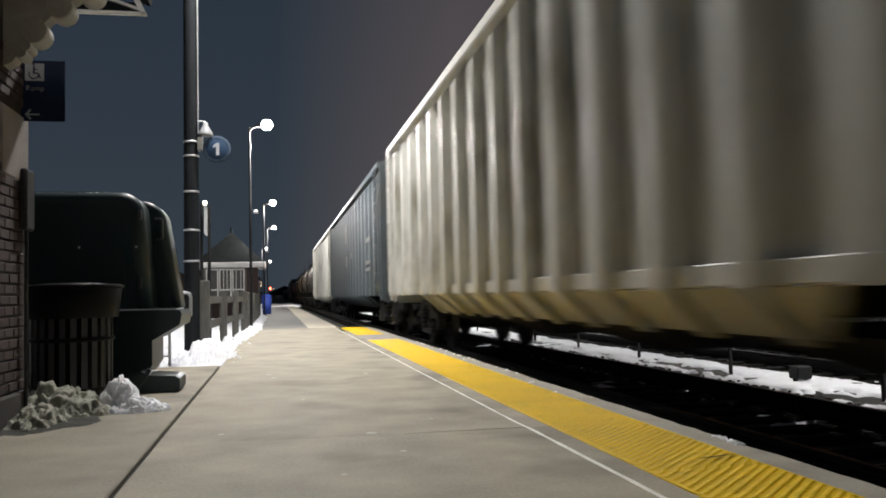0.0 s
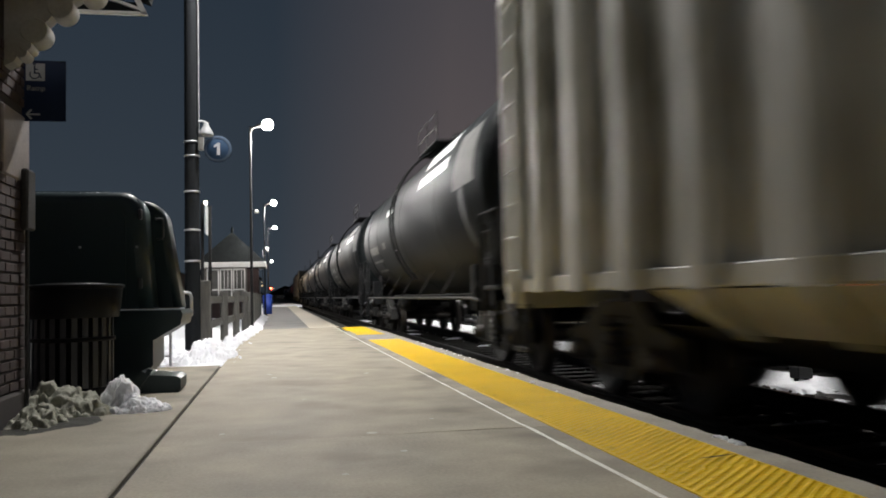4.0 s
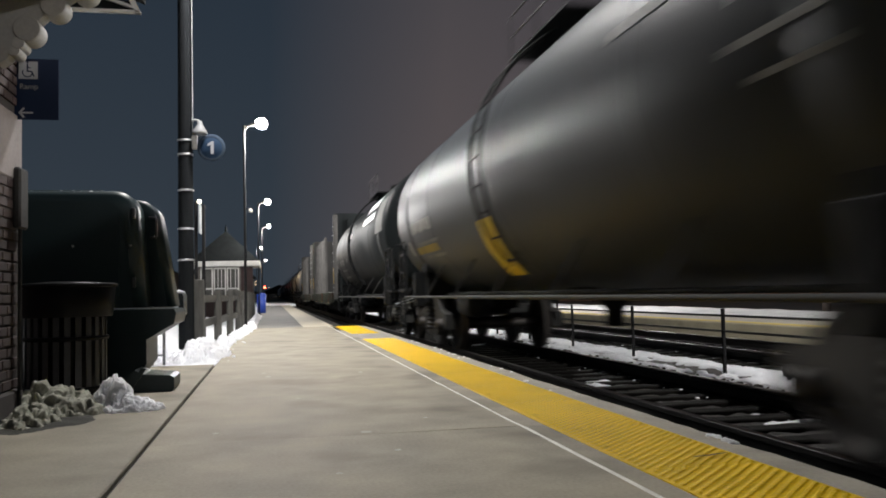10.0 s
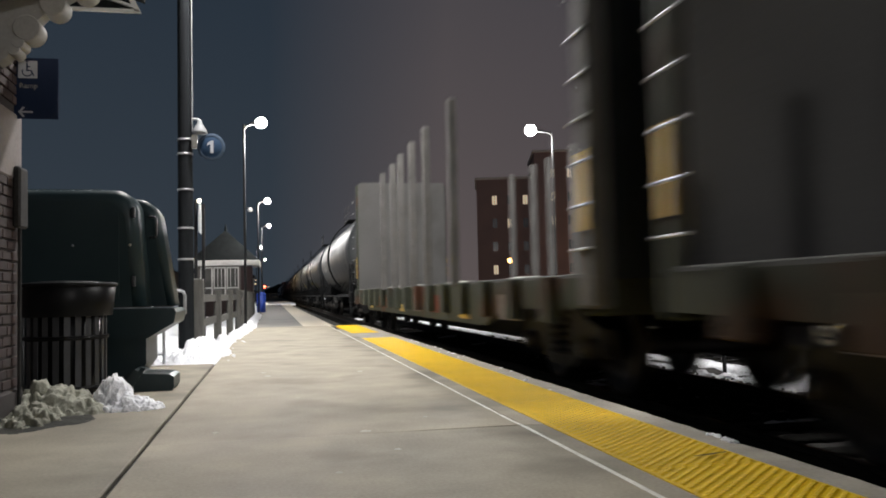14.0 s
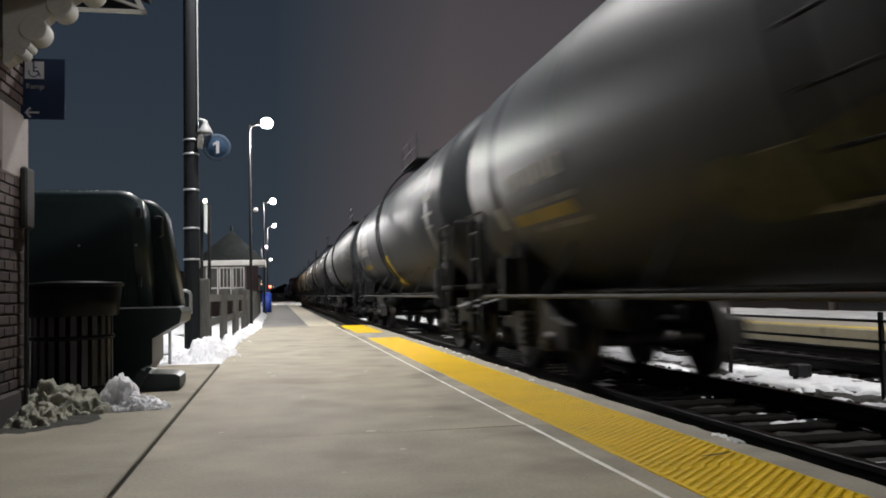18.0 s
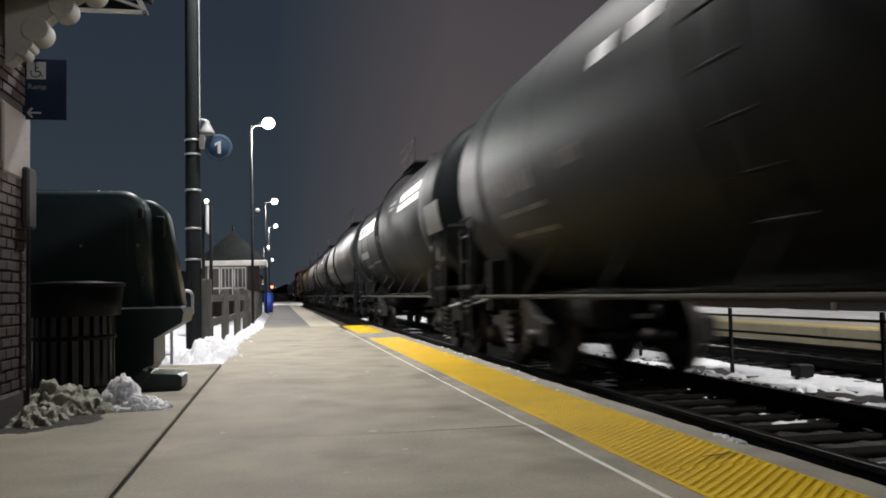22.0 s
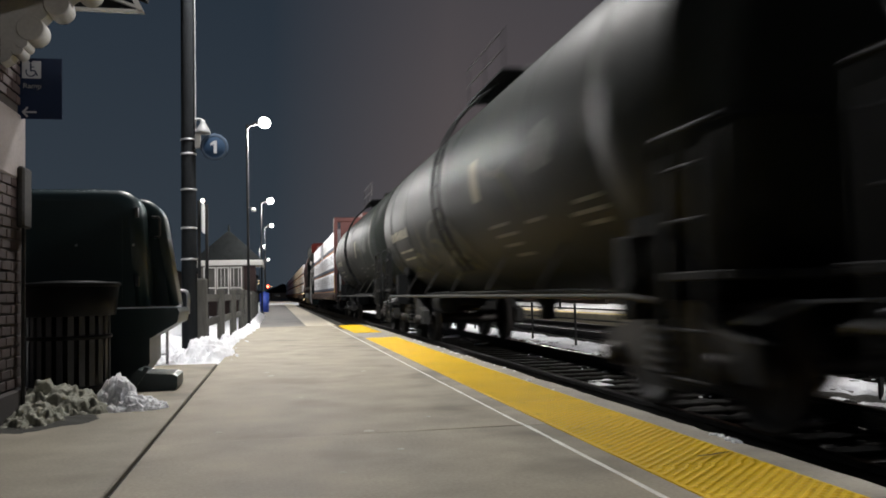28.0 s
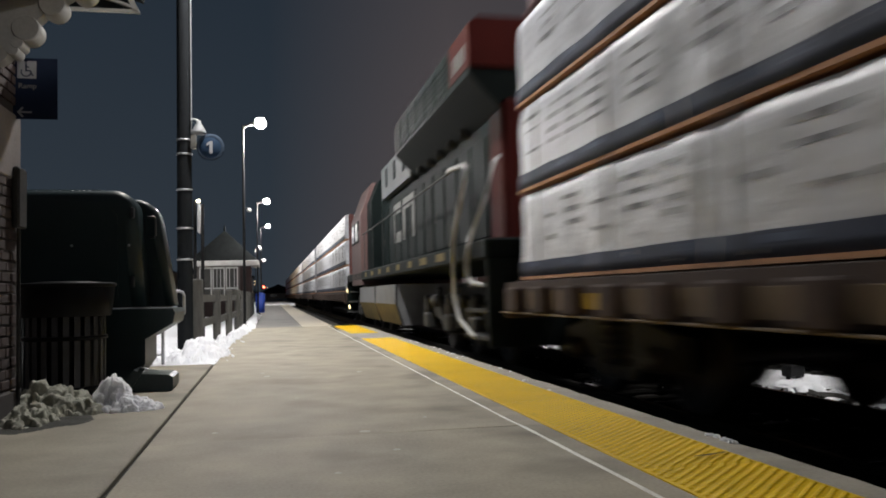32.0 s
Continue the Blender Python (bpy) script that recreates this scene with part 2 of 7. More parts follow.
TANK_BLACK = mat("black_tank_paint", (0.0118, 0.0142, 0.0152), (0.0090, 0.0110, 0.0118), 0.48, scale=0.7, fine=25, bump=0.0, stain=(0.0160, 0.0180, 0.0178), stain_scale=0.7, stain_at=0.56, rough2=0.58, rand=0.12, spec=0.06)
TANK_GREY = mat("grey_tank_paint", (0.054, 0.060, 0.062), (0.043, 0.048, 0.050), 0.46, scale=0.7, fine=25, bump=0.0, stain=(0.040, 0.043, 0.037), stain_scale=0.7, stain_at=0.56, rough2=0.56, spec=0.10)
TANK_OLIVE = mat("grimy_tank_paint", (0.0200, 0.0228, 0.0208), (0.0135, 0.0158, 0.0146), 0.48, scale=0.7, fine=25, bump=0.0, stain=(0.027, 0.0275, 0.0215), stain_scale=0.8, stain_at=0.54, rough2=0.58, spec=0.07)
TANK_GLOSS = mat("glossy_tank_paint", (0.038, 0.042, 0.046), (0.031, 0.034, 0.0375), 0.43, scale=0.6, fine=25, bump=0.0, stain=(0.044, 0.0435, 0.041), stain_scale=0.7, stain_at=0.6, rough2=0.47, spec=0.07)
TANK_SHEEN = mat("pale_sheen_tank_paint", (0.058, 0.062, 0.064), (0.047, 0.050, 0.052), 0.42, scale=0.7, fine=25, bump=0.0, stain=(0.046, 0.046, 0.041), stain_scale=0.7, stain_at=0.6, rough2=0.5, spec=0.18)
STENCIL = mat("stencil_white", (0.80, 0.80, 0.78), (0.62, 0.62, 0.60), 0.5, scale=5, bump=0.0)
STENCIL_MID = mat("greyed_stencil", (0.31, 0.31, 0.295), (0.16, 0.16, 0.153), 0.6, scale=5, bump=0.0, spec=0.15)
STENCIL_DULL = mat("worn_stencil", (0.17, 0.17, 0.162), (0.085, 0.085, 0.081), 0.6, scale=5, bump=0.0, spec=0.15)
YELLOW_MARK = mat("yellow_marking", (0.46, 0.29, 0.012), (0.30, 0.185, 0.010), 0.45, scale=4, bump=0.0)
HOPPER_TAN = mat("tan_hopper_paint", (0.47, 0.468, 0.425), (0.35, 0.348, 0.31), 0.42, scale=0.9, fine=14, bump=0.06, stain=(0.135, 0.125, 0.085), stain_scale=1.1, stain_at=0.53, stretch=(1, 0.9, 0.4), rough2=0.58, spec=0.5)
HOPPER_GREY = mat("grey_hopper_paint", (0.064, 0.080, 0.090), (0.044, 0.056, 0.064), 0.40, scale=0.8, fine=20, bump=0.05, spec=0.35, stain=(0.048, 0.050, 0.047), stain_scale=0.9, stain_at=0.6, stretch=(1, 1, 0.35), rough2=0.54)
FLAT_OLIVE = mat("flatcar_paint", (0.055, 0.06, 0.046), (0.028, 0.031, 0.025), 0.75, scale=1.5, fine=30, stain=(0.07, 0.033, 0.021), stain_scale=0.8, stain_at=0.54, spec=0.1)
BULKHEAD_SHADED = mat("shaded_bulkhead_paint", (0.024, 0.028, 0.029), (0.013, 0.015, 0.016), 0.7, scale=1.2, fine=30, stain=(0.05, 0.047, 0.042), stain_at=0.6, spec=0.1)
STAKE = mat("worn_stake_steel", (0.13, 0.125, 0.12), (0.07, 0.068, 0.064), 0.7, scale=2, fine=30, spec=0.15)
BULKHEAD_PALE = mat("pale_bulkhead_paint", (0.100, 0.098, 0.095), (0.070, 0.069, 0.067), 0.75, scale=0.9, fine=30, stain=(0.060, 0.056, 0.052), stain_at=0.55, spec=0.1)
RED_BROWN = mat("oxide_red_paint", (0.135, 0.042, 0.036), (0.085, 0.028, 0.024), 0.6, scale=1.5, fine=30, stain=(0.08, 0.05, 0.04), stain_at=0.56)
RUST_SILL = mat("rusty_sill", (0.068, 0.046, 0.038), (0.034, 0.024, 0.020), 0.75, scale=2, fine=30, spec=0.2)
WRAP = mat("lumber_wrap", (0.62, 0.635, 0.67), (0.45, 0.46, 0.49), 0.40, scale=2.6, fine=9, bump=0.9, dist=0.06, rand=0.08, spec=0.35)
WRAP_BLUE = mat("wrap_blue_band", (0.038, 0.052, 0.095), (0.022, 0.031, 0.060), 0.55, scale=4, bump=0.4, spec=0.25)
WRAP_BLUE_TEXT = mat("wrap_band_print", (0.10, 0.13, 0.20), (0.05, 0.065, 0.11), 0.6, scale=8, bump=0.0, spec=0.1)
SILL_TAN = mat("worn_lit_sill_paint", (0.20, 0.155, 0.105), (0.09, 0.068, 0.048), 0.75, scale=4, fine=30, spec=0.15)
WRAP_TEXT = mat("wrap_print", (0.15, 0.15, 0.16), (0.09, 0.09, 0.10), 0.5, scale=6, bump=0.0)
LUMBER = mat("lumber_ends", (0.50, 0.24, 0.10), (0.35, 0.16, 0.07), 0.7, scale=6)
LOCO_BLACK = mat("locomotive_black", (0.0095, 0.0135, 0.0135), (0.0065, 0.0092, 0.0092), 0.62, scale=1.2, fine=25, bump=0.05, rough2=0.78, spec=0.04)
LOCO_RED = mat("locomotive_red", (0.062, 0.011, 0.009), (0.042, 0.009, 0.0075), 0.7, scale=1.5, bump=0.03, spec=0.06)
LOCO_CAB = mat("faded_cab_paint", (0.11, 0.072, 0.070), (0.08, 0.05, 0.049), 0.65, scale=1.5, bump=0.03, spec=0.08)
LOCO_PATCH = mat("grey_hood_panel", (0.040, 0.045, 0.048), (0.025, 0.029, 0.031), 0.5, scale=1.5, bump=0.03, spec=0.2)
LOCO_GREY = mat("locomotive_underframe", (0.045, 0.045, 0.045), (0.02, 0.02, 0.02), 0.7, scale=2, stain=(0.09, 0.085, 0.07), stain_at=0.57, spec=0.1)
HANDRAIL_WHITE = mat("handrail_white", (0.40, 0.40, 0.39), (0.30, 0.30, 0.29), 0.5, scale=6, bump=0.0)

# ---------------------------------------------------------------- ground, platform and tracks
RAIL_Z = -0.19
TRACK_X, TRACK2_X = 4.058, 8.2


def wob(x, y, s=1.0, seed=0.0):
    return noise.noise(Vector((x * s + seed, y * s - seed, seed * 0.37)))


def sheet(x0, x1, nx, y0, y1, ny, height):
    s = Shape()
    v = []
    for j in range(ny + 1):
        for i in range(nx + 1):
            x, y = x0 + (x1 - x0) * i / nx, y0 + (y1 - y0) * j / ny
            v.append((x, y, height(x, y)))
    f = [(j * (nx + 1) + i, j * (nx + 1) + i + 1, (j + 1) * (nx + 1) + i + 1, (j + 1) * (nx + 1) + i) for j in range(ny) for i in range(nx)]
    return s.add(v, f, True)


GROUND_M = mat("dark_ground", (0.06, 0.055, 0.05), (0.03, 0.028, 0.026), 0.9, scale=0.2, fine=4)
solid("ground", sheet(-900, 900, 4, -900, 1500, 4, lambda x, y: -0.75), GROUND_M, "dark frozen ground around the station", "ground", kind="structure")
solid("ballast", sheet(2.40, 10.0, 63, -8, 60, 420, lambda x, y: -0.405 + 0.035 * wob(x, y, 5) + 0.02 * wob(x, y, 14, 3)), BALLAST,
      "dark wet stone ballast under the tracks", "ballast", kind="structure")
solid("ballast_far", sheet(2.40, 9.6, 10, 60, 700, 40, lambda x, y: -0.405), BALLAST, "dark ballast of the distant tracks", "ballast", kind="structure")
solid("ballast_behind", sheet(2.40, 9.6, 10, -500, -8, 20, lambda x, y: -0.405), BALLAST, "dark ballast of the tracks behind", "ballast", kind="structure")

# platform body and surface
platform = thing("platform", "low concrete station platform with a yellow tactile edge", "platform", kind="structure")
part("platform_body", Shape().box(-0.70, 2.35, -30, 22.9, -0.74, -0.03), JOINT, platform)
SLAB = Shape().prism([(-0.695, -3.7995), (0.2, -3.7985), (0.75, -3.794), (1.495, -3.786), (1.495, 3.789), (0.75, 3.795), (0.2, 3.7985), (-0.695, 3.7995)], "z", -0.06, 0.0).mesh("slab")
for k in range(-4, 2):
    part("slab", SLAB, CONCRETE, platform).location = (0, 5.055 + 3.8 + 7.6 * k, 0)
part("slab", Shape().cbox(-0.695, 1.495, 20.26, 23.0, -0.06, 0.0, 0.006), CONCRETE, platform)
caulk = Shape()
for k in range(120):
    y = -4 + k * 0.25
    a, b = [0.004 * wob(0, q, 2.1) - (0.010 if q > 5.0 else 0) for q in (y, y + 0.25)]
    w = 0.011 + 0.005 * wob(3, y, 3) + (0.003 if y < 5.0 else 0)
    caulk.add([(1.507 - w + a, y, 0.001), (1.507 + w + a, y, 0.001), (1.507 + w + b, y + 0.25, 0.001), (1.507 - w + b, y + 0.25, 0.001),
               (1.507 + a, y, 0.004), (1.507 + b, y + 0.25, 0.004)], [(0, 4, 5, 3), (4, 1, 2, 5)])
part("caulk_line", caulk, CAULK, platform, "pale caulk line along the joint")
CURB = Shape().cbox(1.517, 1.655, -3.795, 3.795, -0.06, -0.001, 0.005).mesh("curb")
for k in range(-3, 3):
    part("curb", CURB, CONCRETE, platform).location = (0, 1.25 + 7.6 * k, 0)
edge = Shape()
ys = [-20 + 0.15 * i for i in range(290)]
for y in ys:
    if y > 22.8:
        break
    o = [2.462 + 0.026 * wob(1, q, 1.6) + 0.02 * wob(2, q, 6) for q in (y, y + 0.15)]
    zt = [-0.012 + 0.006 * wob(5, q, 4) for q in (y, y + 0.15)]
    edge.add([(2.262, y, -0.004), (o[0], y, zt[0]), (o[0] + 0.01, y, -0.74), (2.262, y + 0.15, -0.004), (o[1], y + 0.15, zt[1]), (o[1] + 0.01, y + 0.15, -0.74)],
             [(0, 1, 4, 3), (1, 2, 5, 4)])
part("platform_edge", edge, CONCRETE_EDGE, platform, "worn concrete lip of the platform")

# tactile tiles with truncated domes
tile = Shape().cbox(0, 0.594, 0.002, 1.218, -0.03, 0.0, 0.0008)
for j in range(36):
    for i in range(9):
        cx, cy = 0.030 + i * 0.0665 + (0.03325 if j % 2 else 0), 0.022 + j * 0.03325
        if cx > 0.575:
            continue
        ring0 = [(cx + 0.0195 * math.cos(a), cy + 0.0195 * math.sin(a), 0.0) for a in [k * math.pi / 3 for k in range(6)]]
        ring1 = [(cx + 0.0095 * math.cos(a), cy + 0.0095 * math.sin(a), 0.0065) for a in [k * math.pi / 3 for k in range(6)]]
        tile.add(ring0 + ring1, [(k, (k + 1) % 6, 6 + (k + 1) % 6, 6 + k) for k in range(6)] + [tuple(range(6, 12))])
TILE = tile.mesh("tactile_tile")
tile_rows = [15.87 - 1.222 * (k + 1) for k in range(24)] + [18.1, 19.32, 20.54, 21.4]
for y in tile_rows:
    part("tactile_tile", TILE, YELLOW, platform).location = (1.657, y, 0.0015 + 0.001 * wob(0, y, 3))
part("patch", Shape().cbox(1.66, 2.262, 15.89, 18.08, -0.04, -0.003, 0.004), CONCRETE_EDGE, platform)
part("crack", Shape().add([(1.99, 3.80, 0.0135), (2.00, 3.785, 0.0145), (2.20, 3.835, 0.0145), (2.19, 3.85, 0.0135), (2.09, 3.795, 0.0145), (2.08, 3.82, 0.0135)],
                          [(0, 1, 4, 5), (5, 4, 2, 3)]), JOINT, platform)

# far half of the platform: darker path with a pale strip
far = thing("far_platform", "distant half of the platform with a pale concrete strip", "platform", kind="structure")
part("path", Shape().box(-0.72, 0.81, 23.02, 84, -0.5, -0.004), mat("path_concrete", (0.20, 0.185, 0.17), (0.14, 0.13, 0.12), 0.7, scale=1.1, fine=40, stain=(0.10, 0.095, 0.088), stain_scale=0.8, stain_at=0.55), far)
part("pale_strip", Shape().cbox(0.815, 1.62, 23.02, 84, -0.5, 0.0, 0.006), CONCRETE_PALE, far, "pale concrete strip at the platform edge")
part("ramp", Shape().add([(1.62, 23.02, -0.01), (2.30, 23.02, -0.03), (2.30, 24.6, -0.38), (1.62, 24.6, -0.2), (1.62, 23.02, -0.7), (2.3, 23.02, -0.7), (2.3, 24.6, -0.7), (1.62, 24.6, -0.7)],
                         [(0, 1, 2, 3), (0, 4, 5, 1), (1, 5, 6, 2), (2, 6, 7, 3)]), CONCRETE_EDGE, far)

# left-hand pavement and verge
pavement = thing("pavement", "grey concrete pavement beside the station house", "pavement", kind="structure")
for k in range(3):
    part("slab", Shape().cbox(-2.9, -0.728, -13 + 8.0 * k, -5.006 + 8.0 * k, -0.3, 0.0, 0.008), CONCRETE_DARK, pavement)
part("joint_filler", Shape().box(-0.73, -0.70, -12, 11.3, -0.3, -0.03), JOINT, pavement, "dark joint between the slabs")
solid("verge", sheet(-40, -0.73, 80, 11.05, 90, 150, lambda x, y: -0.03 + 0.04 * wob(x, y, 0.8) + 0.03 * wob(x, y, 3, 5)), SNOW, "trodden snow on the verge behind the fence", "snow", kind="structure")

# rails and ties
RAIL_OUT = [(-0.075, -0.172), (0.075, -0.172), (0.075, -0.160), (0.012, -0.145), (0.010, -0.05), (0.036, -0.038), (0.036, -0.006), (0.028, 0.0), (-0.028, 0.0), (-0.036, -0.006), (-0.036, -0.038), (-0.010, -0.05), (-0.012, -0.145), (-0.075, -0.160)]
for tx, nm in ((TRACK_X, "track"), (TRACK2_X, "second_track")):
    tr = thing(nm, "railway track with wet steel rails on dark wooden ties", "track", kind="structure")
    for sgn in (-1, 1):
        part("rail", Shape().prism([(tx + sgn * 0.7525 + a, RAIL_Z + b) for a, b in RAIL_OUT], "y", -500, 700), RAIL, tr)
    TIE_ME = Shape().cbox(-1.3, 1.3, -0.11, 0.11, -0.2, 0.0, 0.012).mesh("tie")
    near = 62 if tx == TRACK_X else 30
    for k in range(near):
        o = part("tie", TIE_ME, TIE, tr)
        o.location = (tx + 0.02 * wob(k, 1, 1.7), 2.2 + 0.54 * k, RAIL_Z - 0.176)
        o.rotation_euler = (0, 0, 0.012 * wob(k, 7, 1.3))
    rest = Shape()
    for k in list(range(-20, 0)) + list(range(near, 300)):
        y = 2.2 + 0.54 * k
        rest.box(tx - 1.3, tx + 1.3, y - 0.11, y + 0.11, RAIL_Z - 0.3, RAIL_Z - 0.176)
    tagged(part("far_ties", rest, TIE, tr), kind="stuff")
    plates = Shape()
    for k in range(near):
        for sgn in (-1, 1):
            plates.cbox(tx + sgn * 0.7525 - 0.17, tx + sgn * 0.7525 + 0.17, 2.2 + 0.54 * k - 0.09, 2.2 + 0.54 * k + 0.09, RAIL_Z - 0.18, RAIL_Z - 0.166, 0.004)
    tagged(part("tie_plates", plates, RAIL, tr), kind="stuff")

# snow lying between the ties and between the tracks
solid("track_snow", sheet(3.0, 5.2, 44, 2.5, 40, 420, lambda x, y: -0.478 + 0.26 * max(0, wob(x * 0.8, y * 1.6, 1.1, 4) - 0.14) + 0.02 * wob(x, y, 9) - 0.03 * math.cos(2 * math.pi * (y - 2.2) / 0.54)), SNOW,
      "patches of snow between the ties", "snow", kind="stuff")


def mid_snow(x, y):
    edge = 0.16 * wob(0, y, 1.1) + 0.07 * wob(2, y, 4.5)
    lim = min(x - 5.68 - edge, 7.08 + 0.2 * wob(3, y, 0.9) - x)
    worn = max(0.0, wob(x * 0.9, y * 0.35, 2.0, 9) + 0.55 * wob(x, y, 5.0, 2) + 0.25 * (1 - abs(x - 6.15) * 3) - 0.16)
    return -0.438 + 0.075 * min(1, max(-0.6, lim * 7)) - 0.34 * min(0.3, worn) + 0.014 * wob(x, y, 7, 2) + 0.012 * wob(x, y, 19, 5)


solid("mid_snow", sheet(5.1, 7.3, 60, 2, 60, 1100, mid_snow), SNOW, "strip of old snow between the tracks", "snow", kind="stuff")

clods = Shape()
crng = random.Random(21)
for k in range(900):
    y = 4.0 + 46 * crng.random() ** 1.6
    x = 5.64 + 0.16 * wob(0, y, 1.1) + 0.07 * wob(2, y, 4.5) + crng.gauss(0.0, 0.09)
    r = crng.uniform(0.014, 0.042)
    clods.lathe([(0.0, r * 0.8), (r * 0.75, r * crng.uniform(0.4, 0.7)), (r * crng.uniform(0.8, 1.1), 0.0), (r * 0.7, -r)], at=(x, y, -0.385), n=6, smooth=False)
solid("gravel_clods", clods, BALLAST, "dark lumps of ballast along the edge of the snow", "gravel", kind="stuff")

# White chips strewn where rails and ballast glint, in place of real highlights.
chips = Shape()
for k in range(170):
    y = 3.5 + 30 * crng.random() ** 1.5
    x = crng.choice((3.12, 3.47, 4.62, 4.99, 5.35, 7.25, 7.65)) + crng.gauss(0.0, 0.09)
    r = crng.uniform(0.008, 0.03)
    chips.lathe([(0.0, r * 0.5), (r * 0.8, r * 0.3), (r, 0.0)], at=(x, y, -0.365 + 0.02 * crng.random()), n=6, smooth=False)
solid("ice_chips", chips, SNOW, "small chips of ice and snow scattered on the ballast", "ice", kind="stuff")

# fence between the tracks
FENCE_X = 6.30
fence = thing("track_fence", "low black steel fence between the tracks", "fence")
POST = Shape().cbox(-0.022, 0.022, -0.022, 0.022, -0.5, 0.52, 0.004).mesh("post")
for k in range(-1, 30):
    part("post", POST, STEEL_DARK, fence).location = (FENCE_X, 7.9 + 3.08 * k, 0)
for z in (0.42, 0.20):
    part("rail", Shape().cbox(FENCE_X - 0.014, FENCE_X + 0.014, 3.0, 85, z - 0.016, z + 0.016, 0.004), STEEL_DARK, fence)
junction = thing("signal_box", "small dark junction box on short legs between the tracks", "box", at=pose(6.52, 9.68, -0.37))
part("box", Shape().cbox(-0.105, 0.105, -0.10, 0.10, 0.03, 0.19, 0.015), STEEL_DARK, junction)
for sx in (-0.12, 0.12):
    part("leg", Shape().box(sx * 0.6 - 0.02, sx * 0.6 + 0.02, -0.02, 0.02, -0.1, 0.05), STEEL_DARK, junction)

# opposite platform
opp = thing("opposite_platform", "snow-covered opposite platform with a yellow edge", "platform", kind="structure")
part("wall", Shape().cbox(9.80, 15.5, -60, 160, -0.31, 0.05, 0.02), OPP_WALL, opp, "stained concrete face")
# Set-back base; the shade below the edge is put into its near-black.
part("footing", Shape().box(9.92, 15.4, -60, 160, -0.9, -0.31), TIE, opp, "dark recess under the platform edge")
part("yellow_strip", Shape().cbox(9.83, 10.12, -60, 160, 0.05, 0.060, 0.004), OLD_YELLOW, opp)
part("wet_strip", Shape().cbox(10.13, 15.4, -60, 160, 0.05, 0.056, 0.003), CONCRETE_EDGE, opp, "wet concrete behind the edge")
part("snow_cover", sheet(11.2, 15.3, 36, -40, 120, 300, lambda x, y: 0.085 + 0.04 * wob(x, y, 1.0, 3) + min(0, (x - 11.7 - 0.2 * wob(x, y, 0.45, 8)) * 0.14)), OPP_SNOW, opp)
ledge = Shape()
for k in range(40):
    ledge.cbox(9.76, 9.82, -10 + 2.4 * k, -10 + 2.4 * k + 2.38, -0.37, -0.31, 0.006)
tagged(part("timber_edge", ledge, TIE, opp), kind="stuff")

# ---------------------------------------------------------------- lamp posts


def lamp_post(x, y, height, arm, group, sign=True, size=1.0, label="slim dark lamp post with a bright LED head"):
    p = thing("lamp_post", label, "street lamp", group, at=pose(x, y, 0))
    base = -0.05 if x < 5 else 0.05
    part("pole", Shape().tube([(0, 0, base), (0, 0, height)], 0.040, 12, 0.028), STEEL_DARK, p)
    part("base_plate", Shape().lathe([(0.0, 0.10), (0.07, 0.10), (0.085, 0.02), (0.09, base)], n=16), STEEL_DARK, p)
    part("arm", Shape().tube([(0, 0, height - 0.12), (arm * 0.25, 0, height - 0.02), (arm * 0.6, 0, height)], 0.028, 8), STEEL_DARK, p)
    d = 1 if arm > 0 else -1
    part("lamp_head", Shape().cbox(min(arm * 0.45, arm + d * 0.06), max(arm * 0.45, arm + d * 0.06), -0.06, 0.06, height - 0.02, height + 0.06, 0.02), STEEL_DARK, p)
    # Lens wider than the head: the lamp's glare is put into its size.
    part("lens", Shape().lathe([(r * size, 0.05 + h * size) for r, h in ((0.0, -0.19), (0.12, -0.165), (0.19, -0.10), (0.215, 0.0), (0.19, 0.10), (0.12, 0.175), (0.0, 0.20))], at=(arm + (0.1 if arm > 0 else -0.1), 0, height), n=32), LAMP_GLOW, p, "glowing white lens")
    if sign:
        part("camera_dome", Shape().lathe([(0.0, -0.05), (0.045, -0.045), (0.065, -0.01), (0.04, 0.05), (0.0, 0.06)], at=(0.14, 0, 3.05), n=14), BRACKET_PAINT, p)
        part("bracket", Shape().tube([(0, 0, 3.1), (0.14, 0, 3.1)], 0.015, 6), STEEL_DARK, p)
    return p


for k, (px, py) in enumerate(PLATFORM_LAMPS):
    lamp_post(px, py, 5.26, 0.34, "platform lamps", sign=k < 3, size=(0.70, 0.66, 0.52, 0.42, 0.6)[k])
lamp_post(-1.22, 105.0, 5.26, 0.34, "platform lamps", sign=False, size=0.45)
for px, py in FAR_LAMPS:
    lamp_post(px, py, 7.05, -0.78, "opposite platform lamps", False, 1.1, label="tall grey lamp post on the opposite platform")

# ---------------------------------------------------------------- wooden pole with the track sign
pole = thing("utility_pole", "dark wooden pole with steel bands and a conduit", "pole", at=pose(-1.345, 14.0, -0.05))
part("shaft", Shape().tube([(0, 0, -0.3), (0.0, 0, 9.2)], 0.125, 16, 0.10), POLE_WOOD, pole)
for z in (1.5, 2.0, 2.62, 3.20, 3.43):
    part("band", Shape().lathe([(0.121, z - 0.015), (0.128, z - 0.012), (0.128, z + 0.012), (0.121, z + 0.015)], n=16), GALV, pole)
part("conduit", Shape().tube([(0.118, -0.07, 3.55), (0.118, -0.07, 7.5)], 0.011, 8), GALV, pole, "thin galvanised conduit")
part("clamp", Shape().cbox(0.11, 0.20, -0.14, -0.06, 3.28, 3.50, 0.01), BRACKET_PAINT, pole)
part("bracket", Shape().tube([(0.115, -0.1, 3.74), (0.16, -0.1, 3.76), (0.23, -0.1, 3.74)], 0.018, 8), GALV, pole)
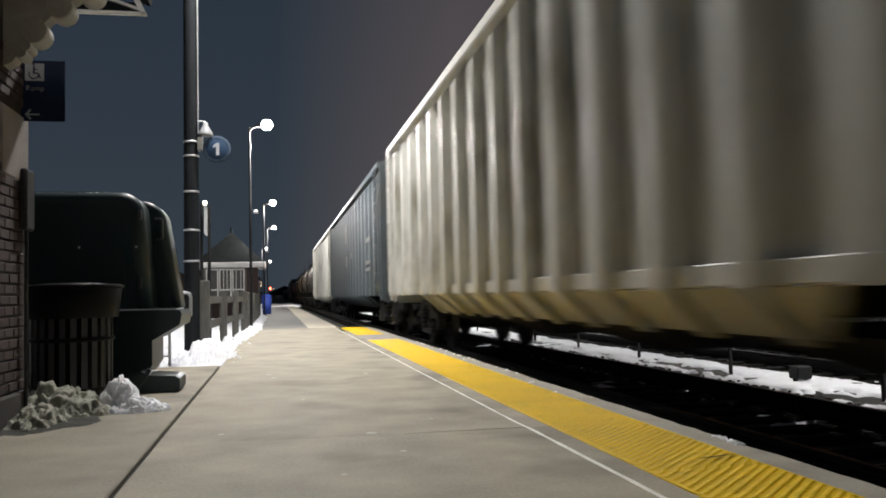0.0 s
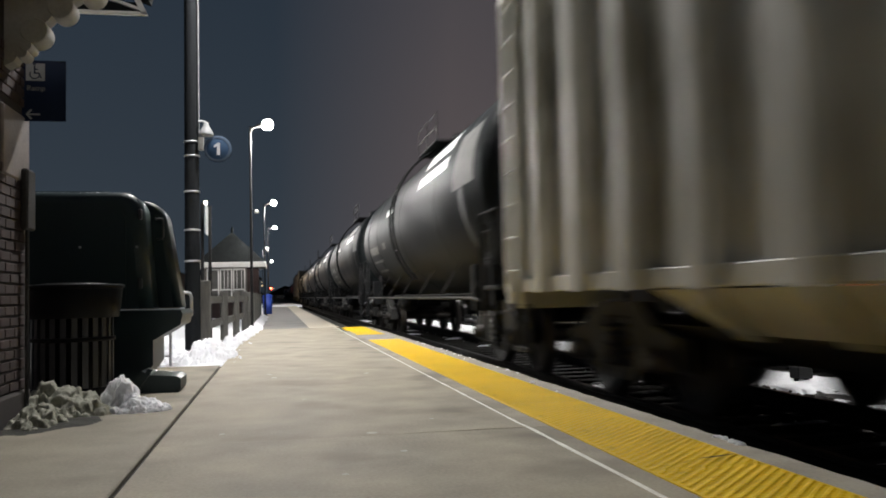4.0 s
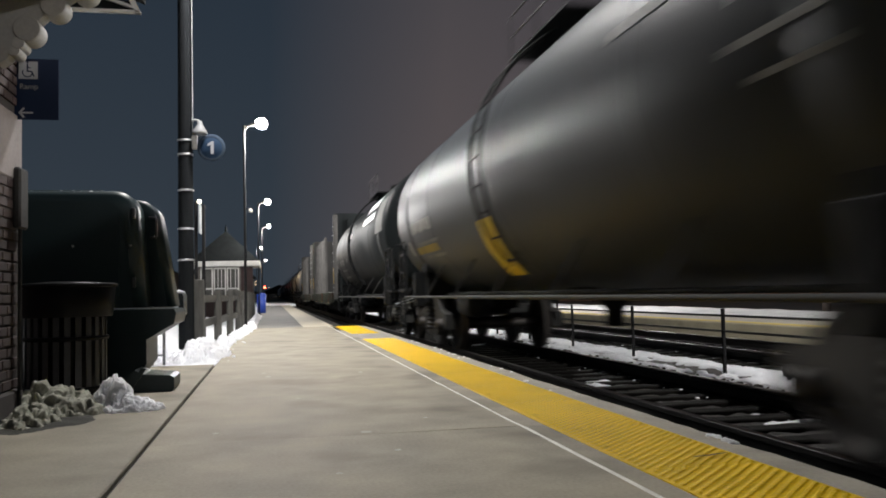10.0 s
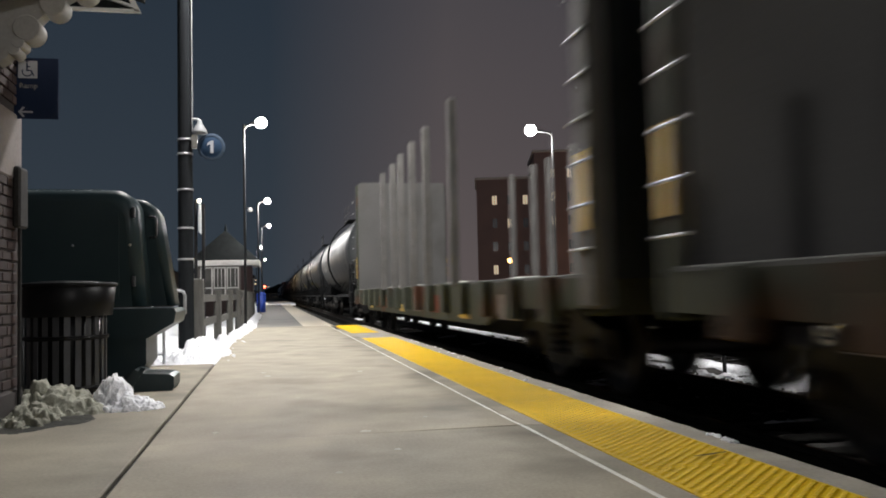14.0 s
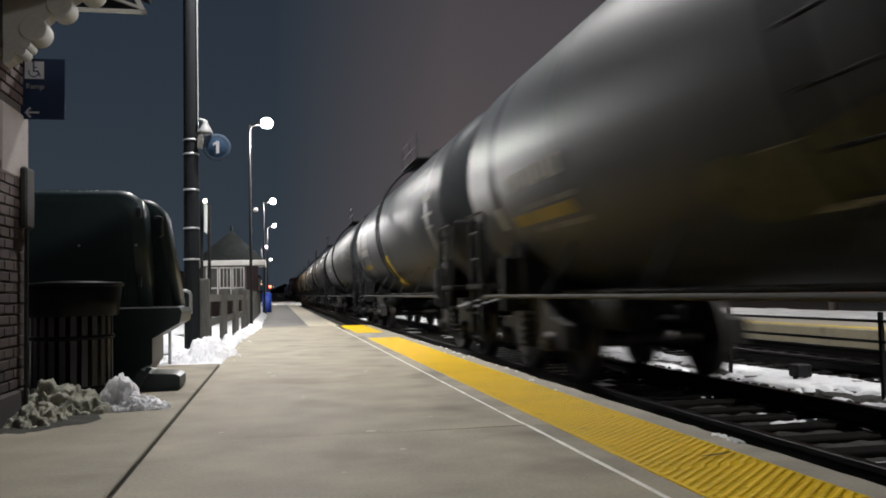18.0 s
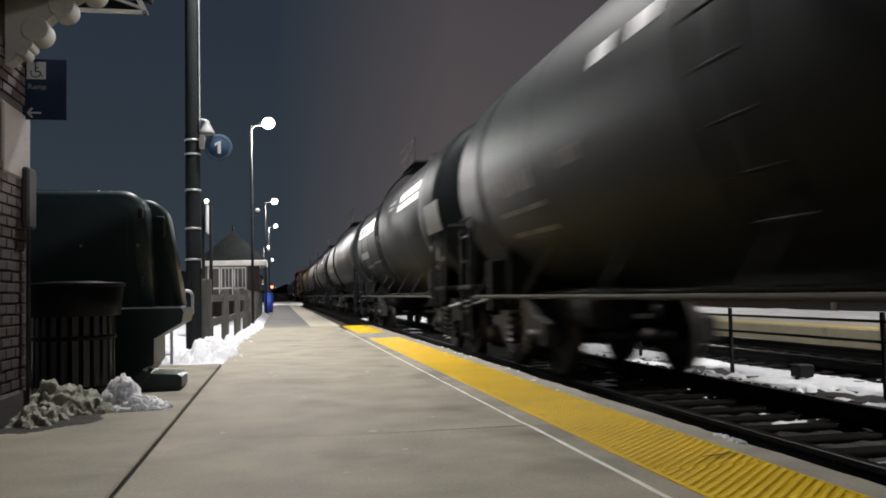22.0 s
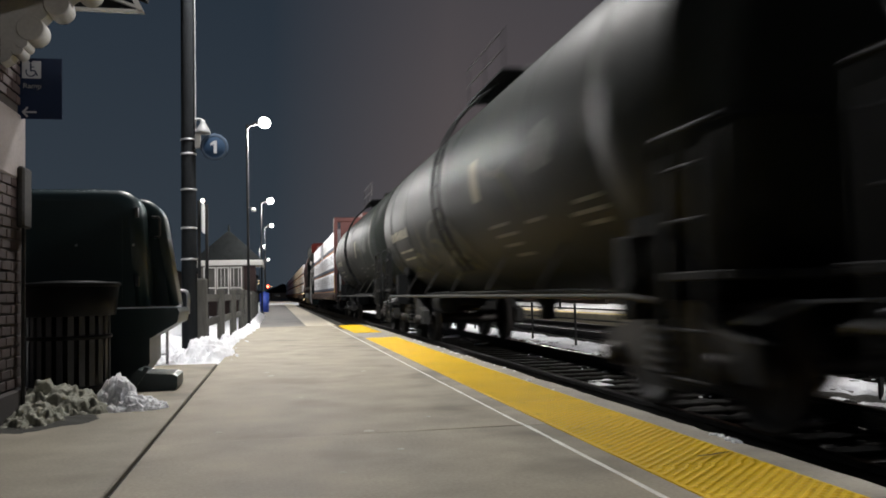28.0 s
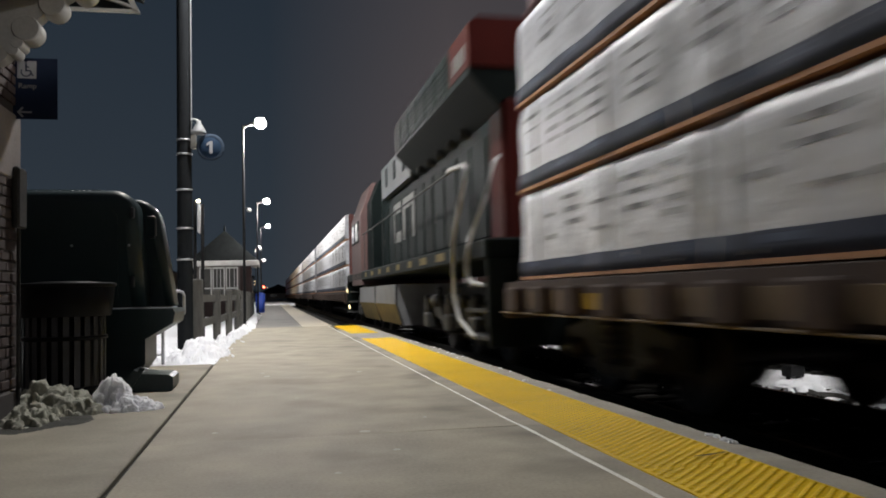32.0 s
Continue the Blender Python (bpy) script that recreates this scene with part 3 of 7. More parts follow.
bell = part("loudspeaker", Shape().lathe([(0.0, 0.14), (0.045, 0.14), (0.05, 0.09), (0.09, 0.03), (0.145, -0.06), (0.155, -0.10), (0.13, -0.10), (0.0, -0.04)], n=20), mat("speaker_grey", (0.26, 0.265, 0.27), (0.19, 0.195, 0.20), 0.5, scale=6, bump=0.0), pole, "white bell-shaped loudspeaker")
bell.location = (0.235, -0.1, 3.61)
bell.scale = (0.8, 0.8, 0.9)
disc = part("track_sign", Shape().lathe([(0.0, -0.008), (0.215, -0.008), (0.22, 0.0), (0.215, 0.008), (0.0, 0.008)], axis="y", n=36), mat("round_sign_blue", (0.024, 0.048, 0.090), (0.020, 0.040, 0.075), 0.6, scale=3, bump=0.0, spec=0.1), pole, "round blue sign with the number 1")
disc.location = (0.415, -0.13, 3.30)


def text_mesh(body, size, name="lettering"):
    """Built-in font, turned to a thin mesh that faces -y."""
    cu = bpy.data.curves.new(name, "FONT")
    cu.body, cu.size, cu.extrude, cu.align_x, cu.align_y = body, size, 0.002, "CENTER", "CENTER"
    ob = bpy.data.objects.new(name, cu)
    me = bpy.data.meshes.new_from_object(ob)
    bpy.data.objects.remove(ob)
    me.transform(Matrix.Rotation(radians(90), 4, "X"))
    me.materials.clear()
    return me


part("ring", Shape().lathe([(0.172, -0.011), (0.215, -0.011), (0.217, -0.006)], axis="y", n=36), mat("sign_ring", (0.055, 0.078, 0.115), rough=0.6, spec=0.1), disc)
part("numeral", Shape().prism([(-0.012, -0.10), (0.036, -0.10), (0.036, 0.10), (-0.004, 0.10), (-0.060, 0.055), (-0.060, 0.018), (-0.012, 0.047)], "y", -0.015, -0.011), SIGN_WHITE, disc)

part("luminaire_arm", Shape().tube([(0.0, 0, 8.3), (0.6, -0.55, 8.8), (1.40, -1.30, 8.93)], 0.03, 8), GALV, pole)
part("luminaire", Shape().cbox(1.25, 1.80, -1.60, -1.20, 8.89, 9.01, 0.03), GALV, pole)

# ---------------------------------------------------------------- wooden fence, railing and snow along the platform
wood_fence = thing("wooden_fence", "weathered grey timber post-and-rail fence", "fence")
fy = [14.1, 16.5, 18.9, 21.3, 23.7, 26.1, 28.5, 31.0, 33.8, 36.6]


def fence_x(y):
    """The fence closes in on the platform."""
    return -1.18 + 0.40 * min(1.0, max(0.0, (y - 14.1) / 8.1)) ** 0.7


for k, y in enumerate(fy):
    w = 0.105 if k == 0 else 0.07
    h = 1.0 + (0.14 if k == 0 else 0.05 * wob(k, 2, 1.9))
    o = part("post", Shape().cbox(-w, w, -w, w, -0.3, h, 0.018), WOOD_GREY, wood_fence)
    o.location = (fence_x(y) + 0.02 * wob(k, 5, 2.2), y, 0)
    o.rotation_euler = (0, 0.02 * wob(k, 3, 1.1), 0)
for k in range(len(fy) - 1):
    for z, dz in ((0.82, 0.0), (0.38, 0.04)):
        y0, y1 = fy[k] - 0.05, fy[k + 1] + 0.05
        xa, xb = fence_x(fy[k]) - 0.07, fence_x(fy[k + 1]) - 0.07
        part("rail", Shape().add([(xa, y0, z - 0.06), (xa + 0.06, y0, z - 0.06), (xa + 0.06, y0, z + 0.07), (xa, y0, z + 0.07), (xb, y1, z - 0.06 + dz), (xb + 0.06, y1, z - 0.06 + dz), (xb + 0.06, y1, z + 0.07 + dz), (xb, y1, z + 0.07 + dz)],
                                  [(0, 1, 2, 3), (4, 5, 6, 7), (0, 1, 5, 4), (1, 2, 6, 5), (2, 3, 7, 6), (3, 0, 4, 7)]), WOOD_GREY, wood_fence)

loop = thing("handrail_loop", "bent galvanised steel handrail by the lift shelter", "handrail", at=pose(-1.13, 11.6, 0))
part("tube", Shape().tube([(-0.42, 0, 0.93), (-0.06, 0, 0.93), (-0.02, 0, 0.915), (0.0, 0, 0.87), (0.0, 0, 0.63), (-0.03, 0, 0.58), (-0.09, 0, 0.56), (-0.42, 0, 0.56)], 0.021, 10), GALV, loop)
for sx in (-0.42, -0.27):
    part("leg", Shape().tube([(sx, 0, 0.95 if sx < -0.4 else 0.56), (sx, 0, -0.06)], 0.02, 8), GALV, loop)
part("foot_rail", Shape().tube([(-0.45, 0, 0.10), (-0.27, 0, 0.10)], 0.015, 8), GALV, loop)


def snow_heap(name, cx, cy, rx, ry, h, seed, material, label, turn=0.0, lump=1.0, grit=1.0):
    """A mound of rounded clods thrown up by a shovel."""
    rng = random.Random(int(seed * 100))
    clods = []
    for k in range(int(190 * lump) + 30):
        a, r = rng.uniform(0, 2 * math.pi), math.sqrt(rng.random()) * 0.95
        size = rng.uniform(0.016, 0.075) * (0.7 + 0.5 * min(rx, ry) / 0.3) * (1.15 - 0.5 * r) * grit
        turned = rng.uniform(0, 1.57)
        clods.append((r * rx * math.cos(a), r * ry * math.sin(a), h * (1 - r ** 1.4) * rng.uniform(0.4, 0.95) - 0.25 * size, size, math.cos(turned), math.sin(turned), rng.uniform(-0.35, 0.35), rng.uniform(-0.35, 0.35)))
    s, n, m = Shape(), 84, 84
    v = []
    c, sn = math.cos(turn), math.sin(turn)
    for i in range(n + 1):
        for j in range(m + 1):
            x, y = (2 * i / n - 1) * rx * 1.2, (2 * j / m - 1) * ry * 1.2
            r = math.hypot(x / rx, y / ry)
            z = -0.03 + h * 0.45 * max(0.0, 1 - r ** 2) * (0.8 + 0.4 * wob(x, y, 6, seed))
            for bx, by, bz, bs, ca, sa, tx, ty in clods:
                u, w = ca * (x - bx) + sa * (y - by), ca * (y - by) - sa * (x - bx)
                q = max(abs(u), abs(w) * 1.25) / bs
                if q < 1:
                    z = max(z, bz + tx * u + ty * w + bs * (0.62 - 1.9 * max(0.0, q - 0.62)))
            z += (0.012 * wob(x, y, 38, seed) + 0.024 * wob(x, y, 15, seed + 3)) * (1 if z > 0 else 0)
            v.append((cx + c * x - sn * y, cy + sn * x + c * y, z))
    f = [(i * (m + 1) + j, i * (m + 1) + j + 1, (i + 1) * (m + 1) + j + 1, (i + 1) * (m + 1) + j) for i in range(n) for j in range(m)]
    return solid(name, s.add(v, f, True), material, label, "snow", kind="stuff")


# Dirty snow that stands in shade; the shade is put into this grey.
SHADED_OLD_SNOW = mat("shaded_dirty_snow", (0.37, 0.37, 0.305), (0.16, 0.16, 0.125), 0.85, scale=6, fine=30, bump=0.6, dist=0.03)
HEAP_FOOT = mat("dark_heap_foot", (0.030, 0.029, 0.022), (0.014, 0.0135, 0.011), 0.7, scale=9, fine=40, bump=0.6, dist=0.01, spec=0.2)
# Low dark sheet around the foot of the grey heap.
solid("slush", sheet(-2.15, -1.12, 40, 5.6, 6.9, 50, lambda x, y: 0.022 * (1 - ((x + 1.72) / 0.46) ** 2 - ((y - 6.32) / 0.52) ** 2 + 0.35 * wob(x, y, 6, 2)) + 0.004 * wob(x, y, 30)), HEAP_FOOT, "dark wet slush at the foot of the old snow", "slush", kind="stuff")
snow_heap("snow_heap", -1.66, 6.76, 0.50, 0.40, 0.24, 2.3, SHADED_OLD_SNOW, "lumpy grey heap of old snow in front of the litter bin", 0.15, 1.8, 0.62)
snow_heap("snow_heap", -1.64, 6.28, 0.21, 0.36, 0.13, 4.7, SHADED_OLD_SNOW, "grey old snow along the foot of the house wall", 0.0, 0.9, 0.62)
snow_heap("snow_heap", -1.20, 6.90, 0.15, 0.22, 0.29, 5.1, SNOW, "white lumpy snow pile beside the litter bin", 0.3)
snow_heap("snow_heap", -1.06, 6.78, 0.24, 0.16, 0.09, 6.4, SNOW, "thin tongue of snow on the pavement", 0.1)
snow_heap("snow_heap", -0.98, 12.4, 0.36, 0.85, 0.30, 8.8, SNOW, "heap of shovelled snow by the fence post", -0.15)
snow_heap("snow_heap", -1.75, 12.6, 0.6, 0.7, 0.2, 3.8, SNOW, "low bank of snow behind the lift shelter")
for k in range(14):
    y = 14.2 + 1.75 * k
    snow_heap("snow_heap", fence_x(y) + 0.17 + 0.04 * wob(k, 1, 2.3), y, 0.16 + 0.04 * wob(k, 4, 1.7), 1.0, 0.15 + 0.06 * wob(k, 9, 1.9), 11.0 + k, SNOW, "ridge of shovelled snow along the platform fence", 0, 0.6)
crumbs = Shape()
rng = random.Random(5)
for k in range(34):
    x, y = rng.uniform(-0.75, -0.5), rng.uniform(10.8, 22)
    if rng.random() < 0.2:
        x, y = rng.uniform(-1.3, -0.95), rng.uniform(6.6, 6.9)
    r = rng.uniform(0.008, 0.03)
    crumbs.lathe([(0.0, r * 0.9), (r * 0.8, r * 0.5), (r, 0.0)], at=(x, y, 0), n=6)
for k in range(5):
    x, y, r = 2.30 + rng.uniform(-0.03, 0.05), rng.choice((rng.uniform(6.6, 7.6), rng.uniform(5.0, 12.0))), rng.uniform(0.01, 0.028)
    crumbs.lathe([(0.0, r * 0.8), (r * 0.8, r * 0.5), (r, 0.0)], at=(x, y, -0.008), n=6)
solid("snow_crumbs", crumbs, SNOW, "small crumbs of snow scattered on the concrete", "snow", kind="stuff")
lip_snow = Shape()
for k in range(60):
    y = 4.15 + 0.3 * rng.random() if k < 34 else rng.uniform(8.5, 15.0)
    r = rng.uniform(0.008, 0.024)
    lip_snow.lathe([(0.0, r * 0.6), (r * 0.8, r * 0.4), (r, -0.004)], at=(2.452 + 0.026 * wob(1, y, 1.6) + rng.gauss(-0.015, 0.012), y, -0.010), n=6)
solid("lip_snow", lip_snow, SNOW, "crumbs of snow on the worn platform lip", "snow", kind="stuff")
flakes = Shape()
for x, y, r in ((0.92, 9.1, 0.03), (1.0, 5.6, 0.015), (0.55, 5.15, 0.035), (-0.05, 9.0, 0.035), (-0.1, 9.4, 0.03), (0.2, 7.0, 0.02), (-0.35, 5.4, 0.02), (0.65, 4.5, 0.02), (0.3, 4.0, 0.018)):
    flakes.lathe([(0.0, 0.004), (r * 0.7, 0.003), (r, 0.0005)], at=(x, y, 0.0), n=9)
solid("salt_spots", flakes, mat("salt_crust", (0.52, 0.49, 0.42), (0.38, 0.355, 0.29), 0.8, scale=20, fine=90), "pale salt spots on the concrete slabs", "salt", kind="stuff")

# ---------------------------------------------------------------- litter bin
bin_at = pose(-1.745, 7.75, 0)
litter = thing("litter_bin", "black steel slatted litter bin half buried in snow", "litter bin", at=bin_at)
part("liner", Shape().lathe([(0.0, 0.03), (0.27, 0.03), (0.30, 0.86), (0.28, 0.86), (0.26, 0.05), (0.0, 0.05)], n=28), BIN_BLACK, litter)
SLAT = Shape().add([(-0.024, -0.003, 0), (0.024, -0.003, 0), (0.024, 0.003, 0), (-0.024, 0.003, 0)] + [(-0.024, -0.003, 0.7), (0.024, -0.003, 0.7), (0.024, 0.003, 0.7), (-0.024, 0.003, 0.7)]
                   + [(-0.03, -0.073, 0.86), (0.03, -0.073, 0.86), (0.03, -0.067, 0.86), (-0.03, -0.067, 0.86)],
                   [(0, 1, 5, 4), (1, 2, 6, 5), (2, 3, 7, 6), (3, 0, 4, 7), (4, 5, 9, 8), (5, 6, 10, 9), (6, 7, 11, 10), (7, 4, 8, 11), (8, 9, 10, 11), (0, 1, 2, 3)]).mesh("slat")
for k in range(24):
    a = 2 * math.pi * k / 24
    o = part("slat", SLAT, BLACK_PAINT, litter)
    o.matrix_basis = Matrix.Rotation(a, 4, "Z") @ Matrix.Translation((0, -0.33, 0.10))
for z, r in ((0.10, 0.335), (0.52, 0.336), (0.965, 0.405)):
    part("hoop", Shape().lathe([(r, z - 0.018), (r + 0.013, z - 0.014), (r + 0.013, z + 0.014), (r, z + 0.018), (r - 0.008, z)], n=36), BIN_BLACK, litter)
part("rim", Shape().lathe([(0.30, 0.975), (0.40, 0.985), (0.425, 0.97), (0.42, 0.95), (0.30, 0.955)], n=36), BIN_BLACK, litter, "shiny black rim")
part("top_band", Shape().lathe([(0.375, 0.70), (0.382, 0.71), (0.408, 0.945), (0.40, 0.955), (0.37, 0.71)], n=36), BIN_BLACK, litter, "solid black band above the slats")
part("lid", Shape().lathe([(0.20, 1.0), (0.30, 0.99), (0.33, 0.965), (0.30, 0.955), (0.20, 0.97)], n=32), BIN_BLACK, litter)

# ---------------------------------------------------------------- green lift shelter
shelter = thing("lift_shelter", "dark green moulded plastic wheelchair-lift shelter", "shelter", at=pose(0, 0, 0))


def rounded(x0, x1, z0, z1, r, n=6):
    pts = []
    for cx, cz, a0 in ((x1 - r, z1 - r, 0), (x0 + r, z1 - r, 90)):
        pts += [(cx + r * math.cos(radians(a0 + 90 * i / n)), cz + r * math.sin(radians(a0 + 90 * i / n))) for i in range(n + 1)]
    return pts + [(x0, z0), (x1, z0)]


def shell(s, layers):
    """Skins a stack of outlines given as (y, outline)."""
    n = len(layers[0][1])
    v = [(p[0], y, p[1]) for y, o in layers for p in o]
    f = [(k * n + i, k * n + (i + 1) % n, (k + 1) * n + (i + 1) % n, (k + 1) * n + i) for k in range(len(layers) - 1) for i in range(n)]
    s.add(v, f, True)
    s.add([v[i] for i in range(n)], [tuple(range(n))])
    s.add([v[-n + i] for i in range(n)], [tuple(range(n))])
    return s


def hood(x0, x1, top, low, lean):
    o = rounded(x0, x1, low, top, 0.20)
    return [(x + (lean * (top - z) if x > (x0 + x1) / 2 else 0), z) for x, z in o]


def rounded_hood(y0, y1, x1, top, lean, r):
    """A hood whose front edge is rolled over by the radius r."""
    rows = [(y0 + r * (1 - math.cos(a)), r * (1 - math.sin(a))) for a in [math.pi / 2 * k / 7 for k in range(8)]]
    return shell(Shape(), [(y, hood(-2.64 + q, x1 - q, top - q, 0.76, lean)) for y, q in rows] + [(y1, hood(-2.64, x1, top, 0.76, lean))])


part("hood", rounded_hood(8.42, 8.85, -1.27, 1.885, 0.08, 0.11), GREEN_PLASTIC, shelter)
part("hood_door", rounded_hood(8.87, 9.26, -1.13, 1.845, 0.16, 0.07), GREEN_PLASTIC, shelter, "hinged green door of the shelter")
part("front_panel", Shape().prism(rounded(-2.4, -1.42, 0.84, 1.70, 0.10, 5), "y", 8.412, 8.43), GREEN_PLASTIC, shelter, "raised panel of the shelter front")
part("ledge", Shape().prism([(-2.7, 0.74), (-0.92, 0.74), (-0.90, 0.70), (-0.92, 0.60), (-1.06, 0.52), (-1.16, 0.46), (-2.7, 0.46)], "y", 8.38, 9.34), GREEN_PLASTIC, shelter)
part("base", Shape().prism([(-2.65, 0.48), (-1.18, 0.48), (-1.18, 0.22), (-1.30, 0.06), (-1.30, 0.0), (-2.65, 0.0)], "y", 8.44, 9.25), GREEN_PLASTIC, shelter)
part("foot", Shape().prism([(-1.36, 0.0), (-0.90, 0.0), (-0.88, 0.03), (-0.88, 0.12), (-0.92, 0.145), (-1.14, 0.16), (-1.22, 0.20), (-1.36, 0.02)], "y", 8.0, 8.5), GREEN_PLASTIC, shelter)
part("foot_brace", Shape().prism([(-1.28, 0.03), (-1.24, 0.03), (-1.12, 0.21), (-1.16, 0.22)], "y", 7.98, 8.03), GREEN_PLASTIC, shelter)
part("handle", Shape().tube([(-1.20, 8.88, 1.655), (-1.20, 8.81, 1.655), (-1.135, 8.795, 1.65), (-1.126, 8.79, 1.635), (-1.126, 8.79, 1.465), (-1.135, 8.795, 1.45), (-1.185, 8.81, 1.45), (-1.185, 8.88, 1.45)], 0.011, 8), BLACK_PAINT, shelter, "black grab handle")
for z in (1.66, 1.0):
    part("hinge", Shape().cbox(-1.30, -1.27, 8.38, 8.44, z - 0.05, z + 0.05, 0.006), BLACK_PAINT, shelter)
part("ridge", Shape().cbox(-2.4, -1.6, 8.6, 8.7, 1.88, 1.905, 0.01), GREEN_PLASTIC, shelter)
frost = Shape()
for k in range(16):
    frost.lathe([(0.0, 0.006), (0.012 + 0.008 * wob(k, 1, 1.3), 0.004), (0.020 + 0.010 * wob(k, 1, 1.3), -0.002)], at=(-2.40 + 0.055 * k + 0.02 * wob(k, 3, 2.1), 8.56 + 0.04 * wob(k, 6, 1.9), 1.884), n=8)
tagged(part("frost", frost, SNOW, shelter, "small flecks of frozen snow"), "small flecks of frozen snow", kind="stuff")
for k in (1, 4):
    part("bolt", Shape().lathe([(0.0, -0.012), (0.012, -0.01), (0.014, 0.0)], axis="y", at=(-2.0 + 0.17 * k, 8.418, 1.35), n=8), GALV, shelter)

# ---------------------------------------------------------------- station house corner
house = thing("station_house", "brick station house with limestone trim and white brackets", "house")
WX, WY = -1.80, 6.62
part("wall", Shape().box(-7.0, WX - 0.012, -12, WY - 0.012, -0.05, 4.2), MORTAR, house)
part("inner_wall", Shape().box(-7.0, -6.8, WY + 0.01, 11.5, -0.05, 4.2), MORTAR, house)
BRICK_ME = Shape().cbox(-0.10, 0.012, -0.098, 0.098, -0.03, 0.03, 0.004).mesh("brick")
for row in range(21):
    for k in range(5):
        o = part("brick", BRICK_ME, BRICK, house)
        o.location = (WX - 0.008 + 0.003 * wob(row, k, 1.7), WY - 0.105 - 0.208 * k - (0.104 if row % 2 else 0), 0.262 + 0.0745 * row)
part("stone_block", Shape().cbox(WX - 0.5, WX + 0.008, 6.02, WY + 0.008, 1.71, 2.19, 0.012), STONE, house, "pale limestone block")
part("plinth", Shape().cbox(WX - 0.5, WX + 0.02, -10, WY + 0.02, -0.02, 0.22, 0.02), MORTAR, house)
for row in range(5):
    for k in range(5):
        o = part("brick", BRICK_ME, BRICK, house)
        o.location = (WX - 0.008 + 0.003 * wob(row, k, 2.7), WY - 0.105 - 0.208 * k - (0.104 if row % 2 else 0), 2.285 + 0.0745 * row)
part("conduit_box", Shape().cbox(WX + 0.0, WX + 0.055, 6.42, 6.62, 1.36, 1.80, 0.015), HANDRAIL_GREY, house, "grey electrical conduit box")
part("conduit", Shape().tube([(WX + 0.03, 6.5, 1.36), (WX + 0.03, 6.5, 0.0)], 0.014, 8), HANDRAIL_GREY, house)
sign = part("direction_sign", Shape().cbox(-1.845, -1.512, 6.505, 6.512, 2.157, 2.606, 0.003), BLUE_SIGN, house, "blue accessible-route sign with an arrow")
part("pictogram_panel", Shape().cbox(-1.786, -1.655, 6.500, 6.504, 2.454, 2.583, 0.002), SIGN_WHITE, sign)
wheel = Shape()
for k in range(14):
    a0, a1 = radians(150 + k * 16), radians(150 + (k + 1) * 16)
    wheel.add([(-1.724 + r * math.cos(a), 6.498, 2.502 + r * math.sin(a)) for a in (a0, a1) for r in (0.029, 0.037)], [(0, 1, 3, 2)])
for q in ([(-0.006, 0.063), (0.005, 0.063), (0.005, 0.003), (-0.006, 0.003)], [(-0.006, 0.043), (0.022, 0.038), (0.022, 0.031), (-0.006, 0.033)],
          [(-0.006, 0.013), (0.030, 0.013), (0.030, 0.003), (-0.006, 0.003)], [(0.022, 0.008), (0.030, 0.013), (0.050, -0.027), (0.042, -0.032)], [(-0.009, 0.068), (0.008, 0.068), (0.008, 0.079), (-0.009, 0.079)]):
    wheel.add([(-1.724 + a, 6.498, 2.502 + b) for a, b in q], [(0, 1, 2, 3)])
part("pictogram", wheel, BLUE_SIGN, sign)
word = part("lettering", text_mesh("Ramp", 0.055), STENCIL_MID, sign)
word.location = (-1.715, 6.500, 2.398)
arrow = Shape()
for q in ([(-1.772, 2.213), (-1.685, 2.213), (-1.685, 2.200), (-1.772, 2.200)], [(-1.785, 2.2065), (-1.752, 2.245), (-1.739, 2.238), (-1.767, 2.2065)], [(-1.785, 2.2065), (-1.752, 2.168), (-1.739, 2.175), (-1.767, 2.2065)]):
    arrow.add([(a, 6.500, b) for a, b in q], [(0, 1, 2, 3)])
part("arrow", arrow, SIGN_WHITE, sign)


def scroll(s, x, y, z, k, deep):
    """One rounded step of a carved bracket that faces the platform."""
    s.lathe([(0.115 * k, -deep), (0.115 * k, deep)], axis="y", at=(x, y, z), n=24)
    s.lathe([(0.0, -deep - 0.01), (0.107 * k, -deep - 0.01), (0.115 * k, -deep)], axis="y", at=(x, y, z), n=24, smooth=False)
    s.lathe([(0.115 * k, deep), (0.107 * k, deep + 0.01), (0.0, deep + 0.01)], axis="y", at=(x, y, z), n=24, smooth=False)
    return s


for y in (6.12, 4.4, 2.8):
    br = Shape()
    br.prism([(WX, 2.44), (-1.74, 2.47), (-1.70, 2.535), (-1.66, 2.60), (-1.60, 2.68), (-1.44, 2.85), (-1.27, 2.97), (-1.14, 3.06), (WX, 3.06)], "y", y - 0.07, y + 0.07)
    br = part("bracket", br, BRACKET_PAINT, house, "white carved eave bracket")
    for k, (sx, sz, sk) in enumerate(((-1.69, 2.535, 0.36), (-1.66, 2.583, 0.36), (-1.605, 2.683, 0.78), (-1.438, 2.856, 0.74), (-1.25, 2.985, 0.74))):
        part("scroll", scroll(Shape(), sx, y, sz, sk, 0.076 + 0.005 * k), BRACKET_PAINT, br)
part("soffit", Shape().box(-7, WX + 0.85, -12, 6.3, 3.07, 3.15), WHITE_PAINT, house)
part("roof", Shape().prism([(-7, 3.14), (WX + 0.9, 3.14), (WX + 0.9, 3.24), (-7, 5.2)], "y", -12, 6.34), ROOF, house)
part("fascia", Shape().cbox(WX + 0.85, WX + 0.91, -12, 6.34, 3.07, 3.22, 0.01), WHITE_PAINT, house)

